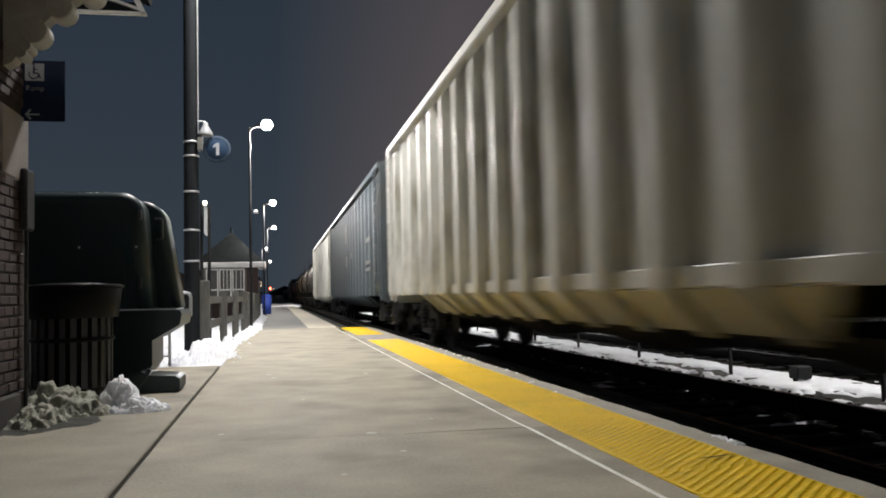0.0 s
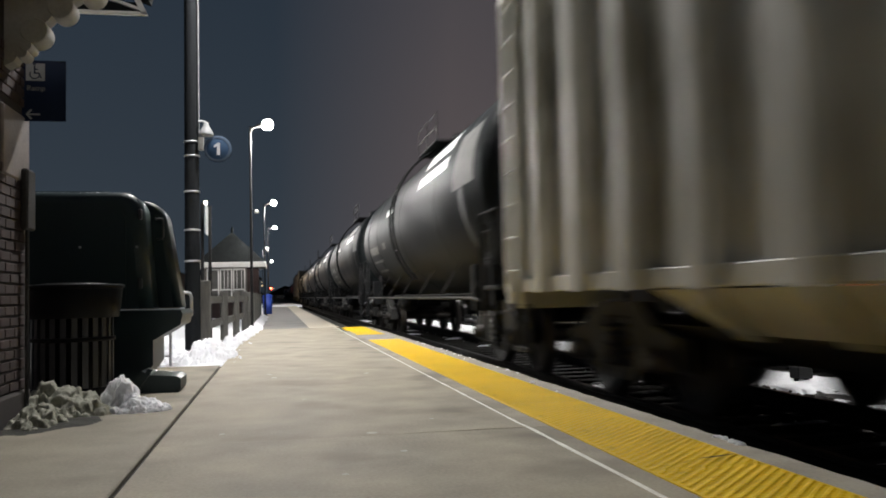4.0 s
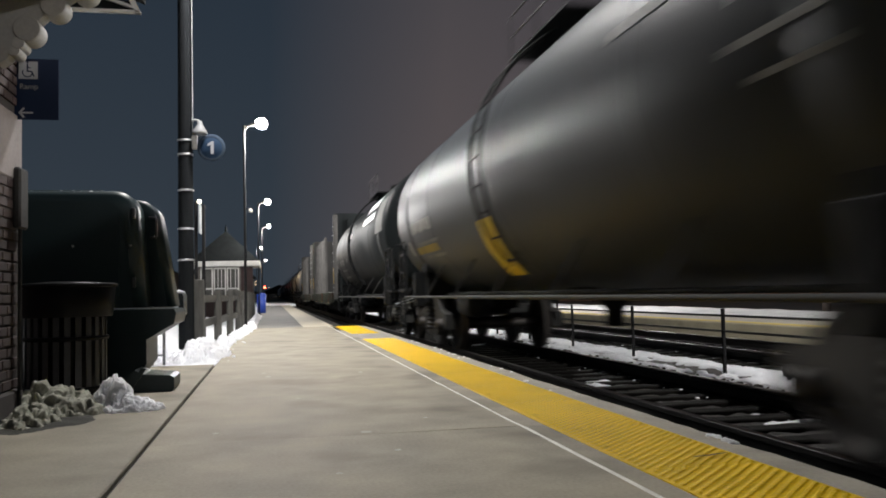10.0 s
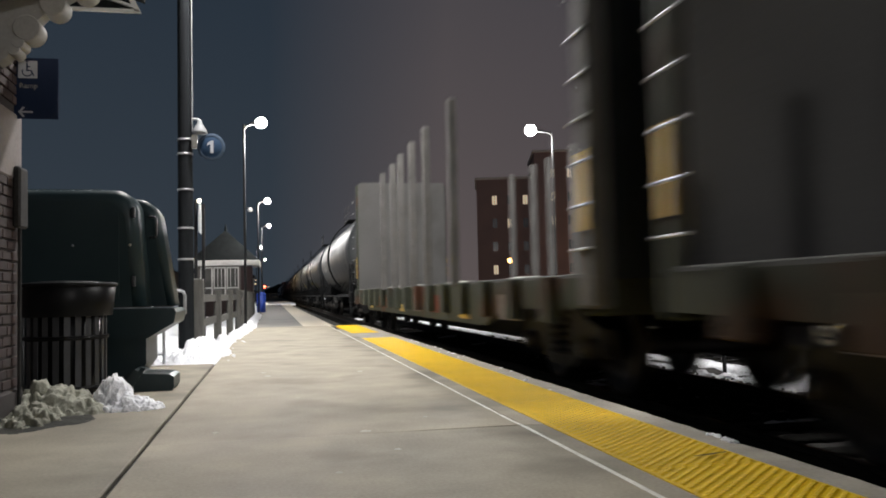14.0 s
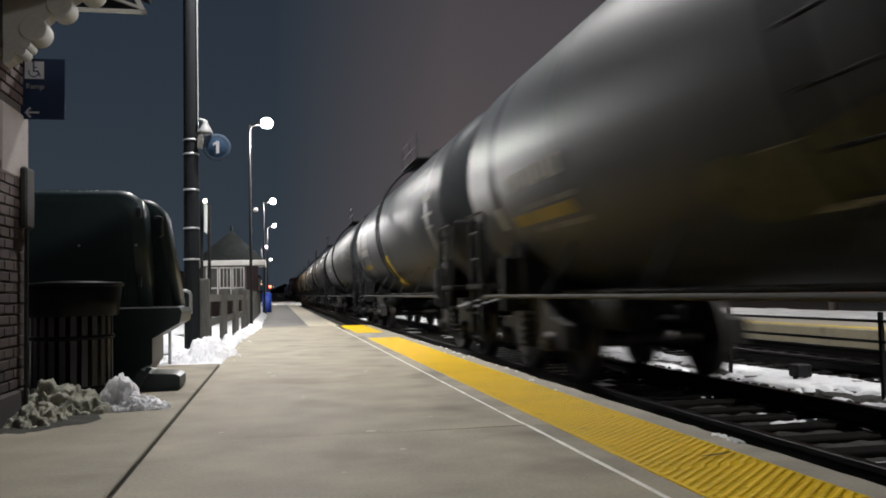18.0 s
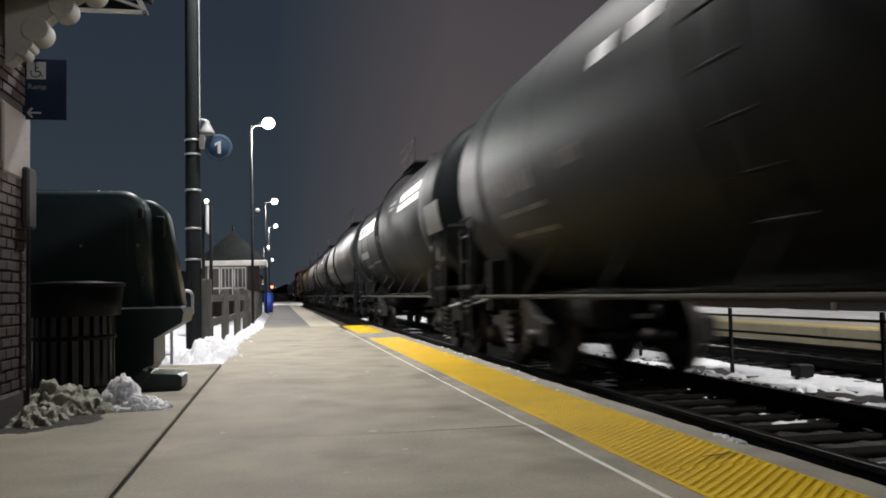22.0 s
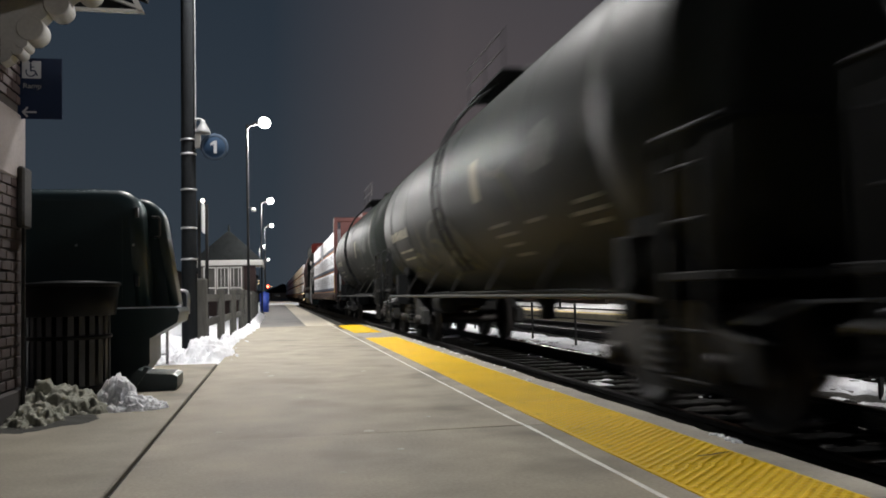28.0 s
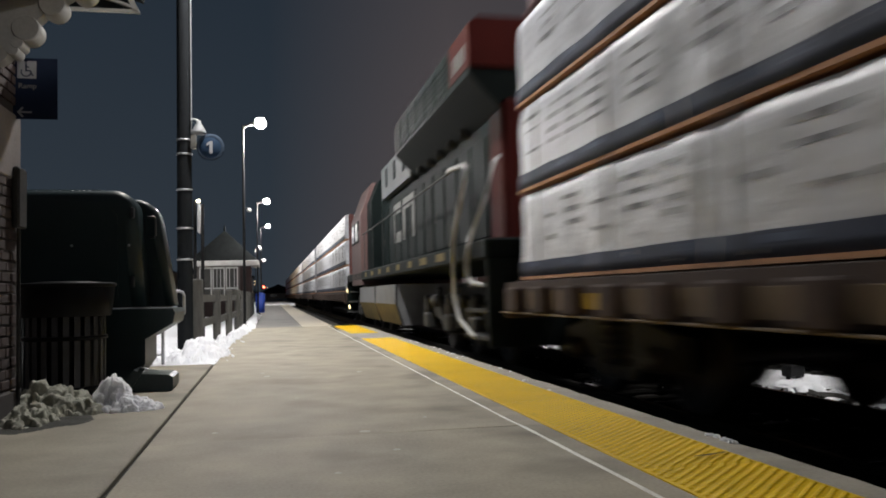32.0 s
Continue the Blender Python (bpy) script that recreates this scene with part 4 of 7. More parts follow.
# canopy corner with white trim
canopy = thing("canopy", "white-trimmed corner of the platform canopy", "canopy", at=pose(0, 0, 0))
cy = 8.6
part("tie_beam", Shape().cbox(-3.2, -1.245, cy - 0.03, cy + 0.03, 3.66, 3.69, 0.006), WHITE_PAINT, canopy)
part("rafter", Shape().prism([(-1.235, 3.66), (-1.29, 3.66), (-1.50, 4.10), (-1.44, 4.10)], "y", cy - 0.03, cy + 0.03), WHITE_PAINT, canopy)
part("strut", Shape().prism([(-1.30, 3.70), (-1.30, 3.73), (-1.85, 3.92), (-1.85, 3.89)], "y", cy - 0.02, cy + 0.02), WHITE_PAINT, canopy)
part("soffit", Shape().prism([(-1.26, 3.69), (-3.2, 3.69), (-3.2, 3.80), (-1.34, 3.80)], "y", cy + 0.03, cy + 0.12), ROOF, canopy)
part("roof", Shape().prism([(-1.22, 3.80), (-3.2, 4.5), (-3.2, 4.62), (-1.20, 3.90)], "y", cy - 0.1, cy + 0.14), ROOF, canopy)
part("post", Shape().tube([(-2.75, cy + 0.85, 0.0), (-2.75, cy + 0.85, 3.7)], 0.07, 10), WHITE_PAINT, canopy)
part("cross_beam", Shape().cbox(-2.80, -2.70, cy - 0.03, cy + 0.92, 3.69, 3.79, 0.01), WHITE_PAINT, canopy)

# ---------------------------------------------------------------- information sign, kiosk, blue bin
info = thing("information_sign", "narrow information sign on two dark posts", "sign", at=pose(-1.51, 18.0, -0.08))
for sx, top in ((-0.02, 2.92), (0.125, 2.86)):
    part("post", Shape().tube([(sx, 0.1 if sx > 0 else 0, -0.2), (sx, 0.1 if sx > 0 else 0, top)], 0.036, 10), STEEL_DARK, info)
part("panel", Shape().cbox(0.055, 0.08, -0.3, 0.3, 2.25, 2.86, 0.008), SIGN_WHITE, info, "pale sign panel seen edge-on")
part("lamp", Shape().lathe([(0.0, 0.05), (0.03, 0.04), (0.04, 0.01), (0.03, -0.02), (0.0, -0.03)], at=(0.06, -0.1, 2.90), n=12), glow("sign_lamp", (1.0, 0.93, 0.7), 9), info, "small glowing lamp over the sign")

kiosk = thing("kiosk", "small waiting kiosk with a pyramid roof and white-framed windows", "kiosk", at=pose(-2.1, 40.6, -0.03))
part("plinth", Shape().box(-1.25, 1.25, -1.2, 1.2, -0.3, 0.75), BRICK, kiosk)
part("wall", Shape().box(-1.2, 1.2, -1.14, 1.15, 0.75, 2.3), mat("kiosk_wall", (0.13, 0.115, 0.10), (0.10, 0.09, 0.08), 0.7), kiosk)
part("roof", Shape().add([(-1.55, -1.5, 2.5), (1.55, -1.5, 2.5), (1.55, 1.5, 2.5), (-1.55, 1.5, 2.5), (0, 0, 4.0)], [(0, 1, 4), (1, 2, 4), (2, 3, 4), (3, 0, 4), (0, 1, 2, 3)]), ROOF, kiosk)
part("finial", Shape().lathe([(0.0, 4.3), (0.03, 4.2), (0.06, 4.05), (0.04, 3.9)], n=10), ROOF, kiosk)
part("fascia", Shape().cbox(-1.57, 1.57, -1.54, 1.54, 2.28, 2.52, 0.02), WHITE_PAINT, kiosk, "white painted fascia")
part("pier", Shape().cbox(0.72, 1.24, -1.22, -0.7, -0.2, 2.28, 0.015), BRICK, kiosk)
KIOSK_GLASS = mat("kiosk_glass", (0.085, 0.082, 0.075), (0.05, 0.048, 0.045), 0.3, scale=2.5, bump=0.0, spec=0.2)
for k in range(3):
    x0 = -1.05 + 0.58 * k
    w = part("window", Shape().box(x0 - 0.02, x0 + 0.52, -1.19, -1.15, 0.68, 2.24), WHITE_PAINT, kiosk)
    for z0, z1 in ((0.76, 1.25), (1.31, 2.17)):
        part("pane", Shape().box(x0 + 0.03, x0 + 0.47, -1.2, -1.185, z0, z1), KIOSK_GLASS, w)
    for q in ((), (0.17, 0.33), (0.15, 0.36))[k]:
        part("mullion", Shape().box(x0 + q - 0.012, x0 + q + 0.012, -1.215, -1.201, 1.31, 2.17), WHITE_PAINT, w)

can = thing("blue_bin", "tall blue plastic recycling bin", "bin", at=pose(-0.55, 45.0, 0))
part("body", Shape().lathe([(0.0, 0.0), (0.22, 0.0), (0.25, 0.85), (0.0, 0.85)], n=16), BLUE_PLASTIC, can)
part("lid", Shape().lathe([(0.26, 0.85), (0.26, 0.92), (0.18, 1.02), (0.0, 1.06)], n=16), BLUE_PLASTIC, can)
bike = thing("blue_box", "small blue newspaper box behind the fence", "newspaper box", at=pose(-1.75, 20.5, -0.03))
part("body", Shape().cbox(-0.2, 0.2, -0.2, 0.2, 0.35, 0.9, 0.02), BLUE_PLASTIC, bike)
part("stand", Shape().cbox(-0.14, 0.14, -0.14, 0.14, -0.1, 0.35, 0.02), STEEL_DARK, bike)

# ---------------------------------------------------------------- the freight train
SPEED = 12.4
MESHES = {}
SIZE_TAG = [""]


def kept(key, build):
    """One shared mesh for all parts that look alike."""
    if key not in MESHES:
        MESHES[key] = build().mesh(key[0])
    return MESHES[key]


def kpart(name, key, build, material, parent, label=""):
    return part(name, kept((name, key + SIZE_TAG[0], material.name), build), material, parent, label)


def sideframe():
    out = [(-1.2, 0.38), (-1.2, 0.64), (-0.78, 0.72), (-0.5, 0.92), (0.5, 0.92), (0.78, 0.72), (1.2, 0.64), (1.2, 0.38), (0.72, 0.38), (0.72, 0.50), (0.40, 0.24), (0.02, 0.24)]
    hole = [(0.02, 0.35), (0.26, 0.35), (0.26, 0.80), (-0.26, 0.80), (-0.26, 0.35), (-0.02, 0.35)]
    out += hole + [(-0.02, 0.24), (-0.40, 0.24), (-0.72, 0.50), (-0.72, 0.38)]
    return Shape().prism(out, "x", -0.08, 0.08)


def wheelset():
    s = Shape()
    for sg in (-1, 1):
        c = sg * 0.7525
        prof = [(0.10, 0.07), (0.10, 0.05), (0.36, 0.03), (0.40, 0.065), (0.457, 0.065), (0.462, -0.03), (0.485, -0.04), (0.485, -0.065), (0.40, -0.065), (0.36, -0.02), (0.10, -0.04)]
        s.lathe([(r, h * sg) for r, h in prof], axis="x", at=(c, 0, 0), n=32)
        s.lathe([(0.0, 0.20 * sg), (0.07, 0.20 * sg), (0.10, 0.17 * sg), (0.115, 0.05 * sg), (0.10, -0.08 * sg)], axis="x", at=(sg * 1.0, 0, 0), n=14)
        for k in range(3):
            a = k * 2.094
            s.box(sg * 1.195 - 0.02, sg * 1.195 + 0.02, 0.045 * math.cos(a) - 0.015, 0.045 * math.cos(a) + 0.015, 0.045 * math.sin(a) - 0.015, 0.045 * math.sin(a) + 0.015)
    s.tube([(-1.05, 0, 0), (1.05, 0, 0)], 0.085, 12)
    return s


def springs():
    prof = [(0.0, 0.35)]
    for i in range(5):
        z = 0.38 + 0.08 * i
        prof += [(0.15, z - 0.03), (0.20, z - 0.01), (0.20, z + 0.01), (0.15, z + 0.03)]
    return Shape().lathe(prof + [(0.0, 0.74)], n=12)


def truck(car, y):
    t = kpart("truck", "bolster", lambda: Shape().cbox(-1.05, 1.05, -0.22, 0.22, 0.60, 0.80, 0.03), TRUCK, car, "heavy cast-iron wheel truck")
    t.location = (0, y, 0)
    for sg in (-1, 1):
        kpart("sideframe", "a", sideframe, TRUCK, t).location = (sg * 1.0, 0, 0)
        kpart("spring", "a", springs, STEEL_DARK, t).location = (sg * 1.0, 0, 0)
    for wy in (-0.89, 0.89):
        kpart("wheelset", "a", wheelset, WHEEL, t).location = (0, wy, 0.457)
    kpart("brake_beam", "a", lambda: Shape().cbox(-0.8, 0.8, -0.30, -0.24, 0.34, 0.42, 0.01).cbox(-0.8, 0.8, 0.24, 0.30, 0.34, 0.42, 0.01), STEEL_DARK, t)
    return t


def coupler(car, y, d):
    o = kpart("coupler", "a", lambda: Shape().cbox(-0.12, 0.12, -0.35, 0.35, 0.74, 0.98, 0.03).cbox(-0.16, 0.16, 0.25, 0.45, 0.70, 1.02, 0.05), STEEL_DARK, car)
    o.location = (0, y, 0)
    if d < 0:
        o.rotation_euler = (0, 0, math.pi)
    kpart("air_hose", "a%d" % d, lambda: Shape().tube([(0.3, 0, 0.8), (0.32, 0.25 * d, 0.55), (0.28, 0.45 * d, 0.42)], 0.025, 8), BLACK_PAINT, car).location = (0, y, 0)


def ladder(s, x, y0, y1, z0, z1, step=0.36, r=0.014):
    for y in (y0, y1):
        s.box(x - 0.012, x + 0.012, y - 0.03, y + 0.03, z0, z1)
    k = int((z1 - z0) / step)
    for i in range(k):
        z = z0 + 0.15 + i * step
        s.tube([(x - 0.05, y0, z), (x - 0.05, y1, z)], r, 6)
        for y in (y0, y1):
            s.tube([(x - 0.05, y, z), (x, y, z)], r, 6)
    return s


# ---- covered hopper
HL = 19.95


def hopper_side(sg, half):
    """Ribbed exterior-post side with a slanting skirt."""
    s = Shape()
    x = sg * 1.44
    s.add([(x, -half, 4.22), (x, half, 4.22), (x, half, 1.12), (x, -half, 1.12), (x - sg * 0.06, -half, 4.22), (x - sg * 0.06, half, 4.22), (x - sg * 0.06, half, 1.12), (x - sg * 0.06, -half, 1.12)],
          [(0, 1, 2, 3), (4, 5, 6, 7), (0, 4, 7, 3), (1, 5, 6, 2)])
    return s


def hopper_posts(sg, half, k, n):
    y = -half + 0.12 + (2 * half - 0.24) * k / (n - 1)
    x = sg * 1.438
    s = Shape()
    s.add([(x, y - 0.10, 1.02), (x + sg * 0.165, y - 0.075, 1.02), (x + sg * 0.165, y + 0.075, 1.02), (x, y + 0.10, 1.02),
           (x, y - 0.10, 4.20), (x + sg * 0.165, y - 0.075, 4.02), (x + sg * 0.165, y + 0.075, 4.02), (x, y + 0.10, 4.20)],
          [(0, 1, 5, 4), (1, 2, 6, 5), (2, 3, 7, 6), (0, 1, 2, 3), (4, 5, 6, 7)])
    return s


def side_rungs(sg, ya, yb):
    s = Shape()
    for y in (ya, yb):
        s.box(sg * 1.63 - 0.012, sg * 1.63 + 0.012, y - 0.02, y + 0.02, 1.1, 4.2)
    for i in range(9):
        s.tube([(sg * 1.63, ya, 1.25 + 0.35 * i), (sg * 1.63, yb, 1.25 + 0.35 * i)], 0.014, 6)
    return s


def hopper(material):
    car = thing("covered_hopper", "tan ribbed steel covered hopper car, grimy" if material is HOPPER_TAN else "dark grey ribbed covered hopper car with white stencils", "freight car", "train")
    half = HL / 2 - 0.62
    for sg in (-1, 1):
        kpart("side_sheet", "h%d" % sg, lambda: hopper_side(sg, half), material, car)
        n = 19
        for k in range(n):
            kpart("side_post", "h%d_%d" % (sg, k), lambda: hopper_posts(sg, half, k, n), material, car)
        kpart("top_chord", "h%d" % sg, lambda: Shape().cbox(sg * 1.52 - 0.09, sg * 1.52 + 0.09, -half, half, 4.18, 4.34, 0.02), material, car)
        kpart("side_sill", "h%d" % sg, lambda: Shape().cbox(sg * 1.45 - 0.05, sg * 1.45 + 0.03, -half, half, 1.03, 1.17, 0.01), material, car)
        y0, y1 = -half + 3.6, half - 3.4
        kpart("skirt", "h%d" % sg, lambda: Shape().add([(sg * 1.46, y0, 1.02), (sg * 1.46, y1, 1.02), (sg * 1.12, y1 - 0.5, 0.72), (sg * 1.12, y0 + 0.5, 0.72)] + [(sg * 1.40, y0, 1.02), (sg * 1.40, y1, 1.02), (sg * 1.06, y1 - 0.5, 0.72), (sg * 1.06, y0 + 0.5, 0.72)],
                                                      [(0, 1, 2, 3), (4, 5, 6, 7), (2, 3, 7, 6), (0, 3, 7, 4), (1, 2, 6, 5)]), material, car)
        for d in (-1, 1):
            ya = d * (half - 0.18)
            yb = d * (half - 0.62)
            kpart("side_ladder", "h%d%d" % (sg, d), lambda: side_rungs(sg, min(ya, yb), max(ya, yb)), material, car)
        for k in range(2, 17):
            y = -half + 0.12 + (2 * half - 0.24) * k / (n - 1)
            if y0 + 0.3 < y < y1 - 0.3:
                kpart("skirt_gusset", "h%d_%d" % (sg, k), lambda: Shape().prism([(sg * 1.59, 1.03), (sg * 1.45, 1.03), (sg * 1.12, 0.69), (sg * 1.22, 0.69)], "y", y - 0.05, y + 0.05), material, car)
    roof = []
    for i in range(9):
        a = math.pi * (0.2 + 0.6 * i / 8)
        roof.append((1.9 * math.cos(a), 4.34 + 0.55 * (math.sin(a) - math.sin(math.pi * 0.2))))
    kpart("roof", "h", lambda: Shape().prism(roof + [(-1.53, 4.3), (1.53, 4.3)], "y", -half, half), material, car)
    kpart("running_board", "h", lambda: Shape().box(-0.75, -0.35, -half, half, 4.62, 4.66).box(0.35, 0.75, -half, half, 4.62, 4.66), GALV, car)
    for d in (-1, 1):
        ye = d * half
        kpart("end_sheet", "h%d" % d, lambda: Shape().add([(-1.46, ye, 4.3), (1.46, ye, 4.3), (1.46, ye - d * 0.1, 2.3), (-1.46, ye - d * 0.1, 2.3), (1.3, ye - d * 2.2, 1.1), (-1.3, ye - d * 2.2, 1.1)], [(0, 1, 2, 3), (3, 2, 4, 5)]), material, car)
        kpart("end_sill", "h%d" % d, lambda: Shape().cbox(-1.5, 1.5, min(ye, ye - d * 0.3), max(ye, ye - d * 0.3), 0.85, 1.14, 0.02), material, car)
        kpart("center_sill", "h%d" % d, lambda: Shape().box(-0.3, 0.3, min(ye, ye - d * 2.4), max(ye, ye - d * 2.4), 0.8, 1.1), STEEL_DARK, car)
        for sg in (-1, 1):
            kpart("corner_post", "h%d%d" % (d, sg), lambda: Shape().cbox(sg * 1.5 - 0.06, sg * 1.5 + 0.06, ye - 0.06, ye + 0.06, 0.9, 4.3, 0.01), material, car)
            kpart("step", "h%d%d" % (d, sg), lambda: Shape().box(sg * 1.5 - 0.03, sg * 1.5 + 0.03, ye - d * 0.08 - 0.02, ye - d * 0.08 + 0.02, 0.42, 0.9).box(sg * 1.5 - 0.03, sg * 1.5 + 0.03, ye - d * 0.5 - 0.02, ye - d * 0.5 + 0.02, 0.42, 0.9).box(sg * 1.5 - 0.05, sg * 1.5 + 0.05, min(ye - d * 0.08, ye - d * 0.5), max(ye - d * 0.08, ye - d * 0.5), 0.40, 0.44), STEEL_DARK, car)

        def end_ladder(x0, x1):
            s = Shape()
            for i in range(9):
                z = 1.25 + 0.34 * i
                s.tube([(x0, ye + d * 0.07, z), (x1, ye + d * 0.07, z)], 0.014, 6)
            for x in (x0, x1):
                s.box(x - 0.02, x + 0.02, ye + d * 0.04 - 0.015, ye + d * 0.04 + 0.04, 1.0, 4.25)
            return s
        for x0, x1 in ((-1.42, -0.98), (0.98, 1.42)):
            kpart("end_ladder", "h%d%.2f" % (d, x0), lambda: end_ladder(x0, x1), material, car)
        coupler(car, d * (HL / 2 - 0.3), d)
        truck(car, d * (HL / 2 - 2.45))
    for k in range(4):
        yc = (k - 1.5) * 3.5
        kpart("outlet", "h%d" % k, lambda: Shape().add([(-1.1, yc - 1.4, 0.75), (1.1, yc - 1.4, 0.75), (1.1, yc + 1.4, 0.75), (-1.1, yc + 1.4, 0.75), (-0.4, yc - 0.35, 0.46), (0.4, yc - 0.35, 0.46), (0.4, yc + 0.35, 0.46), (-0.4, yc + 0.35, 0.46)],
                                                     [(0, 1, 5, 4), (1, 2, 6, 5), (2, 3, 7, 6), (3, 0, 4, 7), (4, 5, 6, 7)]), TRUCK, car)
    marks = [(0.28, 0.82, 2.92, 3.53), (0.28, 0.82, 2.08, 2.46), (-7.4, -6.4, 2.5, 2.62), (-7.4, -6.2, 1.9, 2.0), (-7.4, -6.3, 1.7, 1.8), (-2, -1.2, 2.3, 2.5)] if material is HOPPER_GREY else []
    for k, (a, b, c, d) in enumerate(marks):
        kpart("stencil", "h%s%d" % (material.name, k), lambda: Shape().box(-1.605, -1.6, a, b, c, d), STENCIL_MID if material is HOPPER_GREY and k < 2 else STENCIL_DULL, car)
    kpart("yellow_label", "h" + material.name, lambda: Shape().box(-1.512, -1.506, -8.55, -8.0, 1.15, 1.40), YELLOW_MARK, car, "yellow reflective label")
    return car


# ---- tank car
TR, TZ = 1.55, 2.54


def tank_skin(half):
    prof = [(0.0, -half)]
    for i in range(1, 9):
        a = math.pi / 2 * i / 8
        prof.append((TR * math.sin(a), -half + 0.42 * (1 - math.cos(a))))
    mid = [(TR, -half * 0.5), (TR, 0.0), (TR, half * 0.5)]
    prof += mid + [(r, -h) for r, h in reversed(prof)]
    return Shape().lathe(prof, axis="y", at=(0, 0, TZ), n=64)


def patch(y0, y1, z0, z1, lift=0.006, cut=0.0):
    """A thin curved label on the platform side of the tank; cut slants its ends."""
    s, n = Shape(), 8
    a0, a1 = math.asin((z0 - TZ) / TR), math.asin((z1 - TZ) / TR)
    v = []
    for i in range(n + 1):
        a = a0 + (a1 - a0) * i / n
        for y in (y0 + cut * i / n, y1 + cut * i / n):
            v.append((-(TR + lift) * math.cos(a), y, TZ + (TR + lift) * math.sin(a)))
    return s.add(v, [(2 * i, 2 * i + 1, 2 * i + 3, 2 * i + 2) for i in range(n)], True)


def smear(y0, y1, z0, z1, seed, lift=0.008):
    """One field of faded spray paint with a ragged outline that follows the tank's side."""
    s, n, m, v = Shape(), 28, 10, []
    for i in range(n + 1):
        u = i / n
        y = y0 + (y1 - y0) * u
        ends = min(1.0, 5 * u, 5 * (1 - u)) ** 0.5
        mid = (z0 + z1) / 2 + 0.12 * (z1 - z0) * wob(y, 1, 0.9, seed)
        low = mid - ends * (z1 - z0) * (0.42 + 0.25 * wob(y, 2, 1.6, seed))
        top = mid + ends * (z1 - z0) * (0.42 + 0.25 * wob(y, 3, 1.3, seed + 5))
        for j in range(m + 1):
            z = low + (top - low) * j / m
            a = math.asin((z - TZ) / TR)
            v.append((-(TR + lift) * math.cos(a), y + 0.10 * wob(y, z, 2.2, seed), TZ + (TR + lift) * math.sin(a)))
    return s.add(v, [(i * (m + 1) + j, i * (m + 1) + j + 1, (i + 1) * (m + 1) + j + 1, (i + 1) * (m + 1) + j) for i in range(n) for j in range(m)], True)


def stroke(y0, y1, z0, z1, bend, lift=0.009, width=0.045):
    """One sweep of a spray can over the tank's side, bowed along its way and thinner at its ends."""
    s, n, v = Shape(), 20, []
    run, rise = y1 - y0, z1 - z0
    long = math.hypot(run, rise)
    for i in range(n + 1):
        u = i / n
        bow = bend * math.sin(math.pi * u)
        w = width * (0.35 + 0.65 * math.sin(math.pi * u) ** 0.5) * (1 + 0.3 * wob(u, y0, 5))
        for side in (-1, 1):
            y = y0 + run * u + (bow + side * w) * -rise / long
            z = z0 + rise * u + (bow + side * w) * run / long
            a = math.asin(max(-0.98, min(0.98, (z - TZ) / TR)))
            v.append((-(TR + lift) * math.cos(a), y, TZ + (TR + lift) * math.sin(a)))
    return s.add(v, [(2 * i, 2 * i + 1, 2 * i + 3, 2 * i + 2) for i in range(n)], True)


